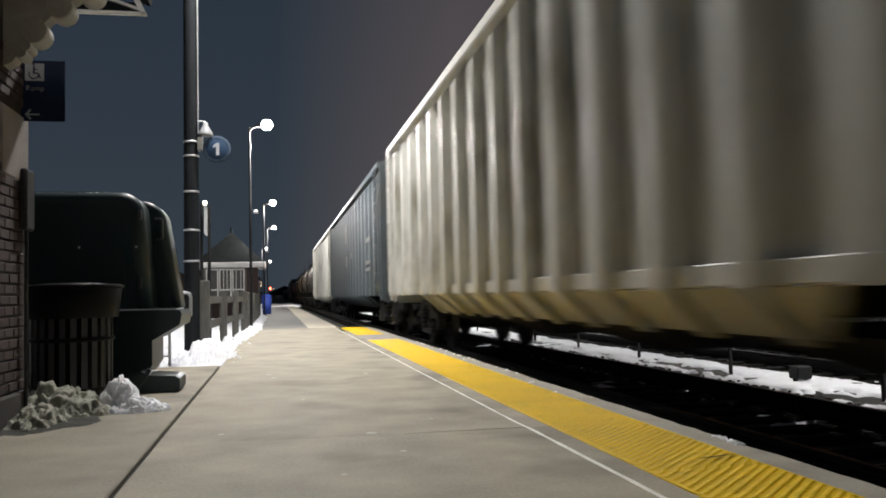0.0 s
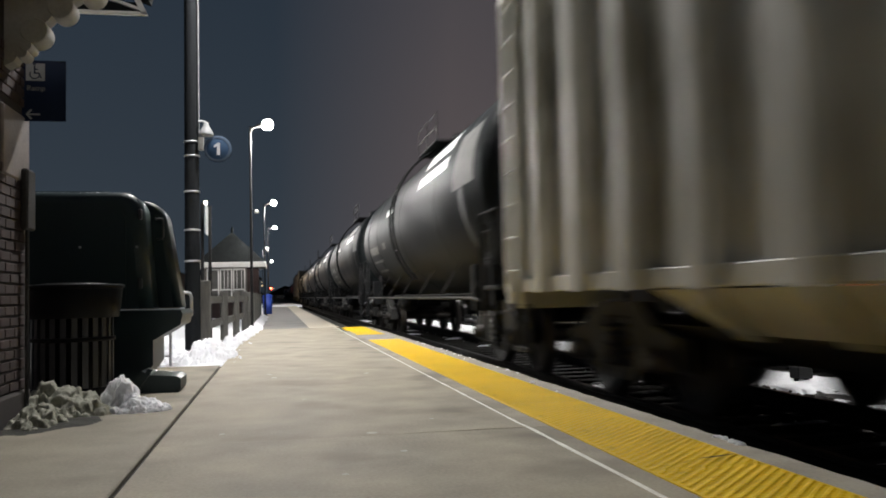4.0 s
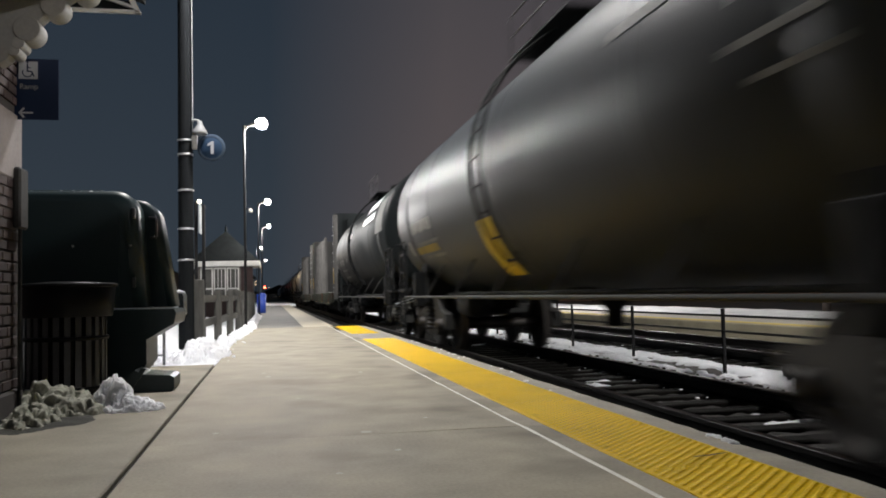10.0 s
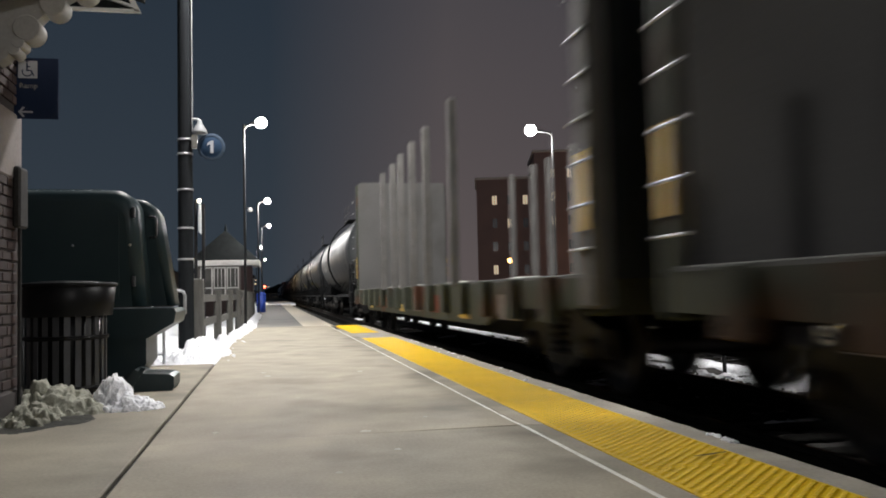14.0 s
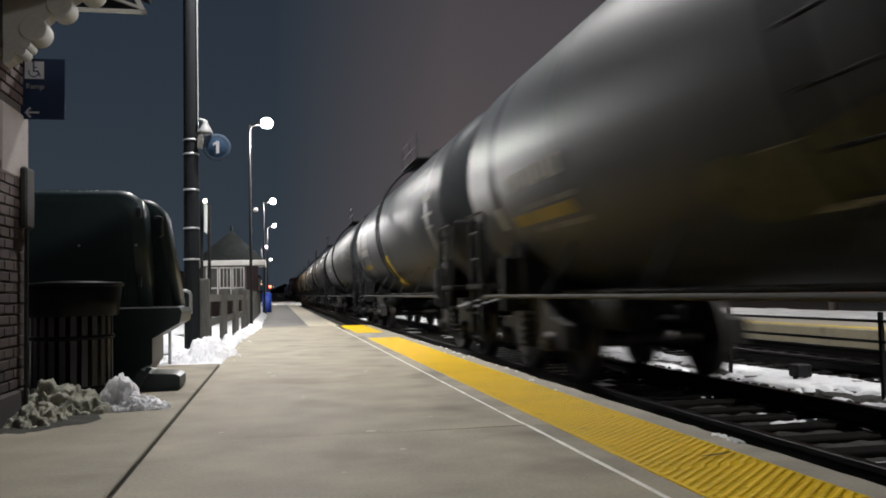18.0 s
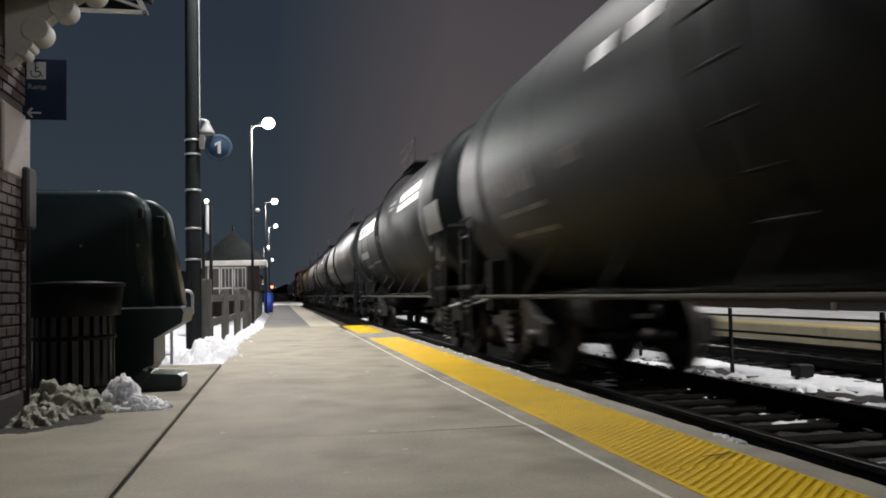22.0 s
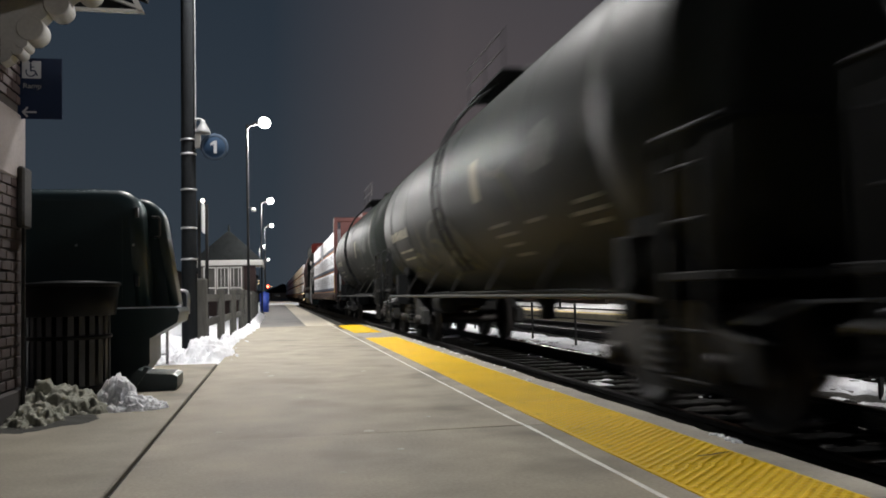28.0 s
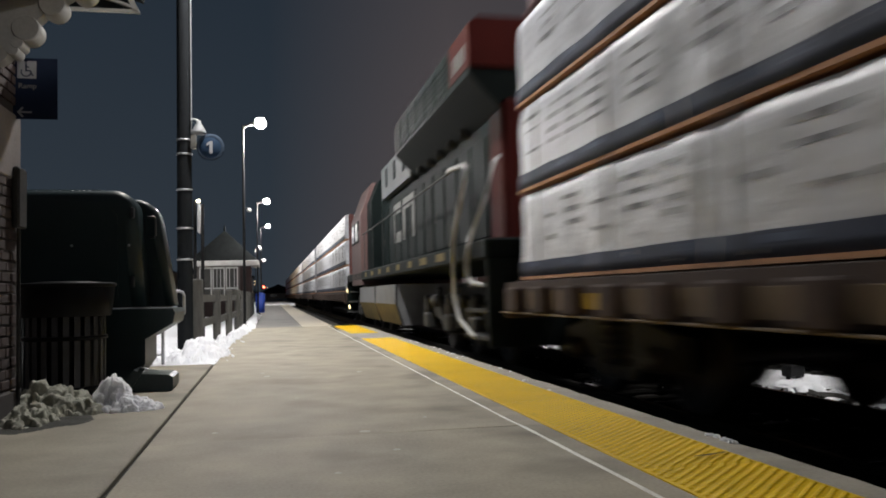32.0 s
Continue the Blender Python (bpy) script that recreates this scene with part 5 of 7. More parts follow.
def tank_car(length, material, marks, label, kind):
    car = thing("tank_car", label, "tank car", "train")
    half = length / 2 - 0.66
    kpart("tank_shell", "t%.2f" % length, lambda: tank_skin(half), material, car)
    for k, y in enumerate((-half * 0.52, 0.0, half * 0.52)):
        kpart("weld_band", "t%d%.2f" % (k, length), lambda: Shape().lathe([(TR - 0.01, y - 0.045), (TR + 0.0035, y - 0.035), (TR + 0.0035, y + 0.035), (TR - 0.01, y + 0.045)], axis="y", at=(0, 0, TZ), n=64), material, car)
    for d in (-1, 1):
        yb = d * (length / 2 - 2.15)
        kpart("tank_band", "t%d%.2f" % (d, length), lambda: Shape().lathe([(TR - 0.01, yb - 0.27), (TR + 0.003, yb - 0.24), (TR + 0.003, yb + 0.24), (TR - 0.01, yb + 0.27)], axis="y", at=(0, 0, TZ), n=64), material, car)

        kpart("saddle", "t%d%.2f" % (d, length), lambda: Shape().cbox(-1.42, 1.42, yb - 0.10, yb + 0.10, 0.78, 1.42, 0.01), END_BLACK, car)
        for x in (-1.2, -0.6, 0.6, 1.2):
            kpart("gusset", "t%d%.1f%.2f" % (d, x, length), lambda: Shape().box(x - 0.02, x + 0.02, yb - 0.30, yb + 0.30, 0.86, 1.5 if abs(x) < 1 else 1.75), END_BLACK, car)
        ye = d * (length / 2 - 0.55)
        kpart("stub_sill", "t%d%.2f" % (d, length), lambda: Shape().cbox(-0.28, 0.28, min(ye, yb - d * 1.2), max(ye, yb - d * 1.2), 0.72, 1.10, 0.02), END_BLACK, car)
        kpart("end_platform", "t%d%.2f" % (d, length), lambda: Shape().cbox(-1.48, 1.48, min(ye, ye - d * 0.85), max(ye, ye - d * 0.85), 1.06, 1.12, 0.01), END_BLACK, car)

        def end_rail(sg):
            s = Shape()
            y = ye - d * 0.1
            s.tube([(sg * 1.42, y, 1.1), (sg * 1.42, y, 2.02), (sg * 1.36, y, 2.1), (sg * 0.5, y, 2.1), (sg * 0.44, y, 2.02), (sg * 0.44, y, 1.1)], 0.022, 8)
            s.tube([(sg * 1.45, y, 2.05), (sg * 1.46, y - d * 0.75, 2.05), (sg * 1.46, y - d * 0.85, 1.95), (sg * 1.46, y - d * 0.9, 1.1)], 0.02, 8)
            return s
        for sg in (-1, 1):
            kpart("end_handrail", "t%d%d%.2f" % (d, sg, length), lambda: end_rail(sg), END_BLACK, car)

        def corner_ladder(sg):
            s = Shape()
            for y in (ye - d * 0.25, ye - d * 0.75):
                s.box(sg * 1.47 - 0.02, sg * 1.47 + 0.02, y - 0.03, y + 0.03, 0.38, 1.9)
            for z in (0.42, 0.74, 1.45, 1.8):
                s.tube([(sg * 1.47, ye - d * 0.25, z), (sg * 1.47, ye - d * 0.75, z)], 0.016, 6)
            return s
        for sg in (-1, 1):
            kpart("corner_ladder", "t%d%d%.2f" % (d, sg, length), lambda: corner_ladder(sg), END_BLACK, car)
        kpart("uncoupling_lever", "t%d%.2f" % (d, length), lambda: Shape().tube([(-1.4, ye + d * 0.05, 0.8), (-1.0, ye + d * 0.08, 0.92), (0.2, ye + d * 0.1, 0.92)], 0.014, 6), GALV, car)
        coupler(car, d * (length / 2 - 0.3), d)
        truck(car, yb)
    y0, y1 = -length / 2 + 1.5, length / 2 - 1.5
    for sg in (-1, 1):
        # Far rail gets black steel: the shade behind the tank is put into it.
        kpart("side_handrail", "t%d%.2f" % (sg, length), lambda: Shape().tube([(sg * 1.50, y0, 0.93), (sg * 1.52, y0 + 0.3, 0.96), (sg * 1.52, y1 - 0.3, 0.96), (sg * 1.50, y1, 0.93)], 0.022, 8), HANDRAIL_GREY if sg < 0 else STEEL_DARK, car, "long pale side handrail")

        for i in range(7):
            y = y0 + 0.4 + (y1 - y0 - 0.8) * i / 6
            kpart("handrail_bracket", "t%d%d%.2f" % (sg, i, length), lambda: Shape().tube([(sg * 1.52, y, 0.99), (sg * 1.20, y, 1.50)], 0.014, 6), JOINT, car)

    def mid_ladder(sg):
        s = Shape()
        for y in (-0.24, 0.24):
            s.tube([(sg * (TR + 0.16) * math.cos(a), y, TZ + (TR + 0.16) * math.sin(a)) for a in [radians(q) for q in range(-45, 72, 9)]], 0.025, 6)
        for q in range(-42, 70, 11):
            a = radians(q)
            s.tube([(sg * (TR + 0.16) * math.cos(a), -0.24, TZ + (TR + 0.16) * math.sin(a)), (sg * (TR + 0.16) * math.cos(a), 0.24, TZ + (TR + 0.16) * math.sin(a))], 0.014, 6)
        return s
    for sg in (-1, 1):
        kpart("ladder", "t%d" % sg, lambda: mid_ladder(sg), END_BLACK, car)

    def top_platform():
        s = Shape()
        for sg in (-1, 1):
            s.box(sg * 0.72 - 0.2, sg * 0.72 + 0.2, -1.1, 1.1, TZ + TR + 0.0, TZ + TR + 0.03)
        for y in (-1.1, 0.9):
            s.box(-0.52, 0.52, y, y + 0.2, TZ + TR + 0.0, TZ + TR + 0.03)
        return s
    kpart("top_walkway", "t", top_platform, END_BLACK, car)

    def top_rail(sg):
        s = Shape()
        z0 = TZ + TR + 0.02
        for y in (-1.08, 0, 1.08):
            s.tube([(sg * 0.9, y, z0), (sg * 0.9, y, z0 + 0.55)], 0.013, 6)
        for z in (0.28, 0.55):
            s.tube([(sg * 0.9, -1.08, z0 + z), (sg * 0.9, 1.08, z0 + z)], 0.013, 6)
        return s
    for sg in (-1, 1):
        kpart("top_railing", "t%d" % sg, lambda: top_rail(sg), STEEL_DARK, car)
    kpart("manway", "t", lambda: Shape().lathe([(0.0, 0.40), (0.30, 0.38), (0.34, 0.3), (0.34, -0.1)], at=(0, 0.2, TZ + TR), n=20), STEEL_DARK, car)
    kpart("bottom_outlet", "t", lambda: Shape().lathe([(0.25, 0.35), (0.22, 0.0), (0.12, -0.12), (0.12, -0.32), (0.0, -0.32)], at=(0, 0, 0.9), n=16).cbox(-0.45, 0.45, -0.45, 0.45, 1.0, 1.3, 0.05), END_BLACK, car)
    kpart("brake_cylinder", "t%.2f" % length, lambda: Shape().lathe([(0.0, -0.5), (0.2, -0.48), (0.22, -0.3), (0.22, 0.35), (0.0, 0.4)], axis="y", at=(-0.75, length / 2 - 4.2, 0.82), n=16), END_BLACK, car)
    kpart("brake_pipe", "t%.2f" % length, lambda: Shape().tube([(-0.9, -length / 2 + 2.8, 1.0), (-0.9, length / 2 - 2.8, 1.0)], 0.03, 6), END_BLACK, car)
    for k, (name, a, b, c, d, m, cut) in enumerate(marks):
        if name == "spray_stroke":
            kpart(name, "%s%d%.1f" % (kind, k, length), lambda: stroke(a, b, c, d, cut, 0.009 + 0.0012 * (k % 5)), m, car)
            continue
        if name == "graffiti":
            kpart(name, "%s%d%.1f" % (kind, k, length), lambda: smear(a, b, c, d, 3.7 * k + len(kind), 0.008 + 0.0015 * (k % 4)), m, car)
            continue
        kpart(name, "%s%d%.1f" % (kind, k, length), lambda: patch(a, b, c, d, 0.012 if abs((a + b) / 2) > length / 2 - 3.2 else 0.007, cut), m, car)
    return car


BRIGHT_YELLOW = mat("bright_yellow_band", (0.70, 0.50, 0.02), (0.5, 0.35, 0.015), 0.5, scale=4, bump=0.0, spec=0.2)
DUSTY_STENCIL = mat("dusty_stencil", (0.34, 0.325, 0.25), (0.13, 0.123, 0.095), 0.6, scale=5, fine=24, bump=0.0, spec=0.15)
DULL_YELLOW = mat("dusty_yellow_stripe", (0.30, 0.215, 0.028), (0.10, 0.078, 0.022), 0.6, scale=1.6, fine=12, bump=0.0, spec=0.15)
GRAFF_BLUE = mat("spray_blue", (0.24, 0.31, 0.42), (0.05, 0.08, 0.13), 0.55, scale=3.2, fine=10, bump=0.0, mix=0.55)
GRAFF_PALE = mat("spray_pale", (0.130, 0.132, 0.108), (0.022, 0.024, 0.021), 0.55, scale=4.5, fine=16, bump=0.0, mix=0.54, spec=0.1)
GRAFF_OLIVE = mat("spray_olive", (0.105, 0.103, 0.052), (0.019, 0.021, 0.016), 0.55, scale=4.5, fine=16, bump=0.0, mix=0.54, spec=0.1)
GRAFF_FAINT = mat("faint_spray", (0.074, 0.077, 0.068), (0.017, 0.019, 0.0175), 0.55, scale=4.5, fine=16, bump=0.0, mix=0.56, spec=0.1)
GRAFF_BROWN = mat("rust_streaks", (0.036, 0.030, 0.020), (0.012, 0.011, 0.009), 0.6, scale=2.5, stretch=(1, 1, 0.4), bump=0.0)


def common_marks(dull=False):
    """Reporting marks, data block and small placards, as plain bars."""
    m = STENCIL_DULL if dull else STENCIL_MID
    out = []
    for s0 in (-6.3, ):
        out += [("stencil", s0, s0 + 0.85, 2.58, 2.70, STENCIL_DULL, 0), ("stencil", s0, s0 + 1.0, 2.32, 2.37, STENCIL_DULL, 0), ("stencil", s0 + 0.1, s0 + 0.8, 2.12, 2.16, STENCIL_DULL, 0)]
    out += [("letter_bar", 4.0 + 0.225 * k, 4.17 + 0.225 * k, 2.10 + 0.03 * (k % 3 == 2), 2.29, m, 0.02 * (k % 2)) for k in range(8)]
    out += [("stencil", a, b, c - 0.025, c + 0.025, STENCIL_DULL, 0) for a, b, c in ((3.8, 4.5, 1.91), (4.6, 5.5, 1.91), (3.8, 4.7, 1.67), (4.8, 5.35, 1.67))]
    out += [("placard", 6.25, 6.5, 1.75, 2.0, m, 0)]
    return out


def tank_marks(kind):
    out = [] if kind in ("olive", "block", "brown", "white") else common_marks(kind == "graffiti")
    if kind in ("olive", "brown"):
        for k in range(9):
            out.append(("letter_bar", 4.0 + 0.235 * k, 4.19 + 0.235 * k, 2.12, 2.30 - 0.03 * (k % 3 == 1), DUSTY_STENCIL, 0.02 * (k % 2)))
        for k, (a, b, c) in enumerate(((4.0, 4.75, 1.87), (4.85, 5.5, 1.87), (3.9, 4.5, 1.72), (4.58, 5.4, 1.72))):
            out.append(("stencil", a, b, c - 0.02, c + 0.02, DUSTY_STENCIL, 0))
    if kind == "block":
        for k in range(8):
            out.append(("letter_bar", 4.0 + 0.225 * k, 4.17 + 0.225 * k, 2.09 + 0.03 * (k % 3 == 2), 2.29, STENCIL_DULL, 0.02 * (k % 2)))
        for a, b, c in ((3.8, 4.5, 1.91), (4.6, 5.5, 1.91), (3.8, 4.7, 1.67), (4.8, 5.35, 1.67)):
            out.append(("stencil", a, b, c - 0.025, c + 0.025, STENCIL_DULL, 0))
        out += [("letter_bar", 2.6 + 0.18 * k, 2.73 + 0.18 * k, 2.15, 2.30, STENCIL_DULL, 0) for k in range(3)]
        out += [("logo_panel", -4.9, -2.4, 3.26, 3.52, STENCIL, 0), ("logo_panel", -4.9, -2.2, 2.94, 3.14, STENCIL, 0), ("stencil", 1.8, 2.2, 2.85, 3.0, STENCIL, 0), ("stencil", 1.0, 1.4, 2.85, 3.0, STENCIL, 0), ("stencil", -6.9, -5.6, 2.5, 3.3, STENCIL_DULL, 0)]
    if kind == "yellow":
        out += [("yellow_band", 0.75, 1.4, 1.24, 1.95, BRIGHT_YELLOW, -0.35), ("stencil", -5.4, -3.6, 2.9, 3.0, STENCIL_DULL, 0), ("stencil", -5.4, -3.9, 3.15, 3.25, STENCIL_DULL, 0)]
    # Mirror image of the yellow platform edge, painted on as a band.
    if kind in ("yellow", "stripe"):
        out.append(("yellow_stripe", 4.0, 5.9, 1.74, 1.86, DULL_YELLOW, 0))
    if kind == "stripe":
        out += [("stencil", -0.1 + 0.1 * (k % 2), 1.0, 1.42 + 0.11 * k, 1.46 + 0.11 * k, DUSTY_STENCIL, 0) for k in range(4)]
        out += [("logo_panel", -5.2, -3.6, 3.1, 3.2, STENCIL_DULL, 0), ("graffiti", -0.6, 1.8, 1.4, 1.9, GRAFF_OLIVE, 0.2)]
    if kind == "label":
        out += [("yellow_label", -0.1, 0.7, 1.40, 1.66, DULL_YELLOW, 0), ("yellow_label", -7.2, -6.95, 2.2, 2.8, DULL_YELLOW, 0)]
    if kind == "white":
        out.append(("name_panel", 2.25, 6.3, 2.72, 3.08, STENCIL, 0))
        out += [("letter_block", 2.55 + 0.62 * k, 2.55 + 0.62 * k + (0.34, 0.22, 0.30, 0.26, 0.36, 0.20)[k], 2.82 - 0.03 * (k % 2), 3.02, END_BLACK, 0.03) for k in range(6)]
        # The low olive band paints in the tactile strip's reflection.
        out += [("grey_panel", 3.8, 5.8, 2.07, 2.25, STENCIL_MID, 0), ("stencil", 3.55, 5.25, 1.80, 1.86, STENCIL_DULL, 0), ("stencil", 0.8, 3.3, 1.87, 1.91, STENCIL_DULL, 0), ("yellow_stripe", 0.9, 3.4, 1.42, 1.56, GRAFF_OLIVE, 0.1)]
        out += [("logo_panel", -5.2, -2.45, 2.76, 2.90, STENCIL, 0), ("logo_panel", -5.2, -2.55, 2.95, 3.12, STENCIL, 0), ("stencil", -1.7, -0.8, 3.04, 3.10, STENCIL_MID, 0), ("stencil", -1.6, -0.9, 2.92, 2.97, STENCIL_MID, 0)]
        out += [("grey_panel", -7.2, -5.9, 2.03, 2.52, STENCIL_DULL, 0), ("faded_label", -6.2, -5.5, 1.58, 1.86, STENCIL_MID, 0)]
    if kind == "graffiti":
        out += [("graffiti", 4.9, 6.6, 1.5, 2.55, GRAFF_FAINT, -0.2), ("graffiti", 4.3, 5.3, 2.1, 2.75, GRAFF_BLUE, 0.3), ("graffiti", 2.6, 4.4, 1.45, 2.45, GRAFF_FAINT, -0.3), ("graffiti", 0.2, 2.5, 1.6, 2.8, GRAFF_FAINT, 0.3), ("graffiti", -1.6, 0.0, 1.5, 2.5, GRAFF_FAINT, 0.2),
                ("logo_panel", -3.4, -1.9, 3.22, 3.46, STENCIL, 0), ("logo_panel", -3.4, -2.1, 2.92, 3.14, STENCIL, 0)]
    if kind == "olive":
        out += [("faded_label", -1.95, -1.62, 2.16, 2.68, DUSTY_STENCIL, 0), ("graffiti", -5.0, -3.9, 2.2, 2.65, GRAFF_FAINT, 0)]
        for k, (a, b) in enumerate(((-2.75, -1.9), (-2.9, -2.0), (-2.8, -2.1), (-2.95, -2.25))):
            out.append(("stencil", a, b, 1.80 - 0.12 * k, 1.835 - 0.12 * k, STENCIL_DULL, 0))
        for k, (a, b, c) in enumerate(((-5.6, -5.0, 1.82), (-5.6, -4.8, 1.72), (-5.5, -5.0, 1.62), (-4.0, -3.4, 1.77))):
            out.append(("stencil", a, b, c - 0.018, c + 0.018, STENCIL_DULL, 0))
        for a, b, c, d, bend, m in ((-0.7, 1.2, 1.25, 2.35, 0.25, GRAFF_PALE), (-0.2, 0.9, 1.35, 2.2, -0.22, GRAFF_OLIVE), (0.6, 1.9, 1.3, 1.9, 0.2, GRAFF_OLIVE), (1.2, 2.4, 2.2, 1.5, 0.25, GRAFF_PALE), (1.6, 2.9, 1.4, 1.5, -0.18, GRAFF_OLIVE),
                                    (2.2, 3.0, 1.6, 2.3, -0.2, GRAFF_OLIVE), (2.7, 3.6, 2.2, 1.6, -0.15, GRAFF_PALE), (3.1, 4.3, 1.5, 1.6, 0.2, GRAFF_OLIVE), (-3.4, -2.9, 1.9, 2.4, 0.1, GRAFF_OLIVE), (-3.3, -2.2, 2.45, 2.55, -0.12, GRAFF_PALE),
                                    (3.6, 5.2, 1.35, 1.45, 0.12, GRAFF_OLIVE), (4.4, 5.6, 1.6, 1.4, -0.12, GRAFF_PALE), (0.0, 1.6, 1.5, 1.45, 0.15, GRAFF_PALE)):
            out.append(("spray_stroke", a, b, c, d, m, bend))
    if kind == "brown":
        out += [("graffiti", 0.5, 5.0, 1.5, 2.1, GRAFF_BROWN, -0.2), ("stencil", 0.2, 1.4, 2.3, 2.9, STENCIL_DULL, 0), ("yellow_label", -7.35, -7.0, 1.6, 2.4, DULL_YELLOW, -0.1), ("graffiti", -6.6, -5.3, 1.65, 1.95, GRAFF_PALE, 0), ("stencil", -7.1, -6.2, 2.44, 2.48, STENCIL_DULL, 0), ("stencil", -7.0, -6.2, 2.32, 2.36, STENCIL_DULL, 0)]
    return out


PATCH_PALE = mat("faded_sill_patch", (0.20, 0.17, 0.15), (0.12, 0.10, 0.09), 0.8, scale=3, bump=0.05, spec=0.1)
PATCH_RED = mat("rust_red_patch", (0.12, 0.042, 0.028), (0.06, 0.028, 0.02), 0.8, scale=3, bump=0.05, spec=0.1)


# ---- bulkhead flat car
def flat_car(length):
    car = thing("bulkhead_flat_car", "empty bulkhead flat car with tall steel stakes, rusty olive", "flat car", "train")
    half = length / 2 - 0.62
    kpart("deck", "f", lambda: Shape().cbox(-1.42, 1.42, -half, half, 1.08, 1.16, 0.01), WOOD_GREY, car)
    kpart("center_sill", "f", lambda: Shape().prism([(-half, 1.06), (half, 1.06), (half - 2.5, 0.72), (half - 4.4, 0.34), (-half + 4.4, 0.34), (-half + 2.5, 0.72)], "x", -0.5, 0.5), END_BLACK, car)
    for sg in (-1, 1):
        kpart("side_sill", "f%d" % sg, lambda: Shape().prism([(-half, 1.12), (half, 1.12), (half, 0.86), (half - 2.6, 0.82), (half - 3.6, 0.60), (-half + 3.6, 0.60), (-half + 2.6, 0.82), (-half, 0.86)], "x", sg * 1.45 - 0.04, sg * 1.45 + 0.04), FLAT_OLIVE, car)
        n = 16
        for k in range(n):
            y = -half + 0.9 + (2 * half - 1.8) * k / (n - 1)
            kpart("stake_pocket", "f%d%d" % (sg, k), lambda: Shape().cbox(sg * 1.54 - 0.06, sg * 1.54 + 0.06, y - 0.13, y + 0.13, 0.72, 1.14, 0.01), FLAT_OLIVE, car)
        for k, y in enumerate((-4.9, -2.85, -1.45, -0.1, 1.0, 2.65)):
            kpart("stake", "f%d%d" % (sg, k), lambda: Shape().cbox(sg * 1.54 - 0.06, sg * 1.54 + 0.06, y - 0.065, y + 0.065, 1.1, 3.76 + 0.05 * wob(k, sg, 1.7), 0.012), STAKE, car)
        for y in (-5.2, 0.4, 5.6):
            kpart("sill_patch", "f%d%.1f" % (sg, y), lambda: Shape().box(sg * 1.485 - 0.008, sg * 1.485 + 0.012, y - 0.3, y + 0.3, 0.66, 0.80), YELLOW_MARK, car)
        for y, m in ((-7.4, PATCH_PALE), (-3.1, PATCH_RED), (-1.4, PATCH_PALE), (2.9, PATCH_RED), (4.3, PATCH_RED), (7.6, PATCH_PALE)):
            kpart("repair_patch", "f%d%.1f" % (sg, y), lambda: Shape().box(sg * 1.485 - 0.008, sg * 1.485 + 0.011, y - 0.42, y + 0.42, 0.70, 0.98), m, car)
    for k, (y, w) in enumerate(((4.8, 1.3), (1.6, 0.5), (-2.6, 0.8), (-6.4, 0.5))):
        kpart("deck_snow", "f%d" % k, lambda: sheet(-1.25, -0.5, 10, y - w, y + w, 24, lambda a, b: 1.15 + 0.055 * max(0.0, 1 - ((a + 0.9) / 0.34) ** 2 - ((b - y) / w) ** 2 + 0.5 * wob(a, b, 5, k)) - 0.01), SNOW_DIRTY, car, "old grey snow on the deck")
    for d in (-1, 1):
        ye = -10.05 if d < 0 else 9.85
        wide, tall = (1.5, 4.42) if d < 0 else (1.38, 4.50)
        # Near bulkhead faces away from the lamp; that shade is put into its paint.
        kpart("bulkhead", "f%d" % d, lambda: Shape().prism(rounded(-wide, wide, 1.1, tall, 0.12, 4), "y", min(ye - d * 0.04, ye - d * 0.12), max(ye - d * 0.04, ye - d * 0.12)), BULKHEAD_SHADED if d < 0 else BULKHEAD_PALE, car, "tall dark steel bulkhead" if d < 0 else "tall grey steel bulkhead")
        for sg in (-1, 1):
            lo, hi = (ye - 0.02, ye + 0.30) if d < 0 else (ye - 0.03, ye + 0.26)
            kpart("bulkhead_post", "f%d%d" % (d, sg), lambda: Shape().cbox(sg * (wide - 0.04) - 0.09, sg * (wide - 0.04) + 0.09, lo, hi, 0.86, tall - 0.06, 0.03), STAKE if d < 0 else FLAT_OLIVE, car)
            kpart("yellow_patch", "f%d%d" % (d, sg), lambda: Shape().box(sg * (wide + 0.055) - 0.006, sg * (wide + 0.055) + 0.006, lo + 0.05, hi - 0.05, 1.5, 2.15), YELLOW_MARK, car)
            kpart("ladder", "f%d%d" % (d, sg), lambda: _rungs(sg, ye, d), GALV, car)
        for x in (-0.9, -0.3, 0.3, 0.9):
            kpart("stiffener", "f%d%.1f" % (d, x), lambda: Shape().box(x - 0.05, x + 0.05, min(ye - d * 0.04, ye + d * 0.08), max(ye - d * 0.04, ye + d * 0.08), 1.1, 4.2), BULKHEAD_SHADED, car)
        ye = d * half
        kpart("end_sill", "f%d" % d, lambda: Shape().cbox(-1.5, 1.5, min(ye, ye + d * 0.1), max(ye, ye + d * 0.1), 0.8, 1.14, 0.02), FLAT_OLIVE, car)
        coupler(car, d * (length / 2 - 0.3), d)
        truck(car, d * (length / 2 - 2.5))
    return car


def _rungs(sg, ye, d):
    s = Shape()
    for i in range(8):
        z = 1.35 + 0.36 * i
        s.tube([(sg * 1.56, ye - d * 0.36, z), (sg * 1.56, ye + d * 0.0, z)], 0.013, 6)
    return s


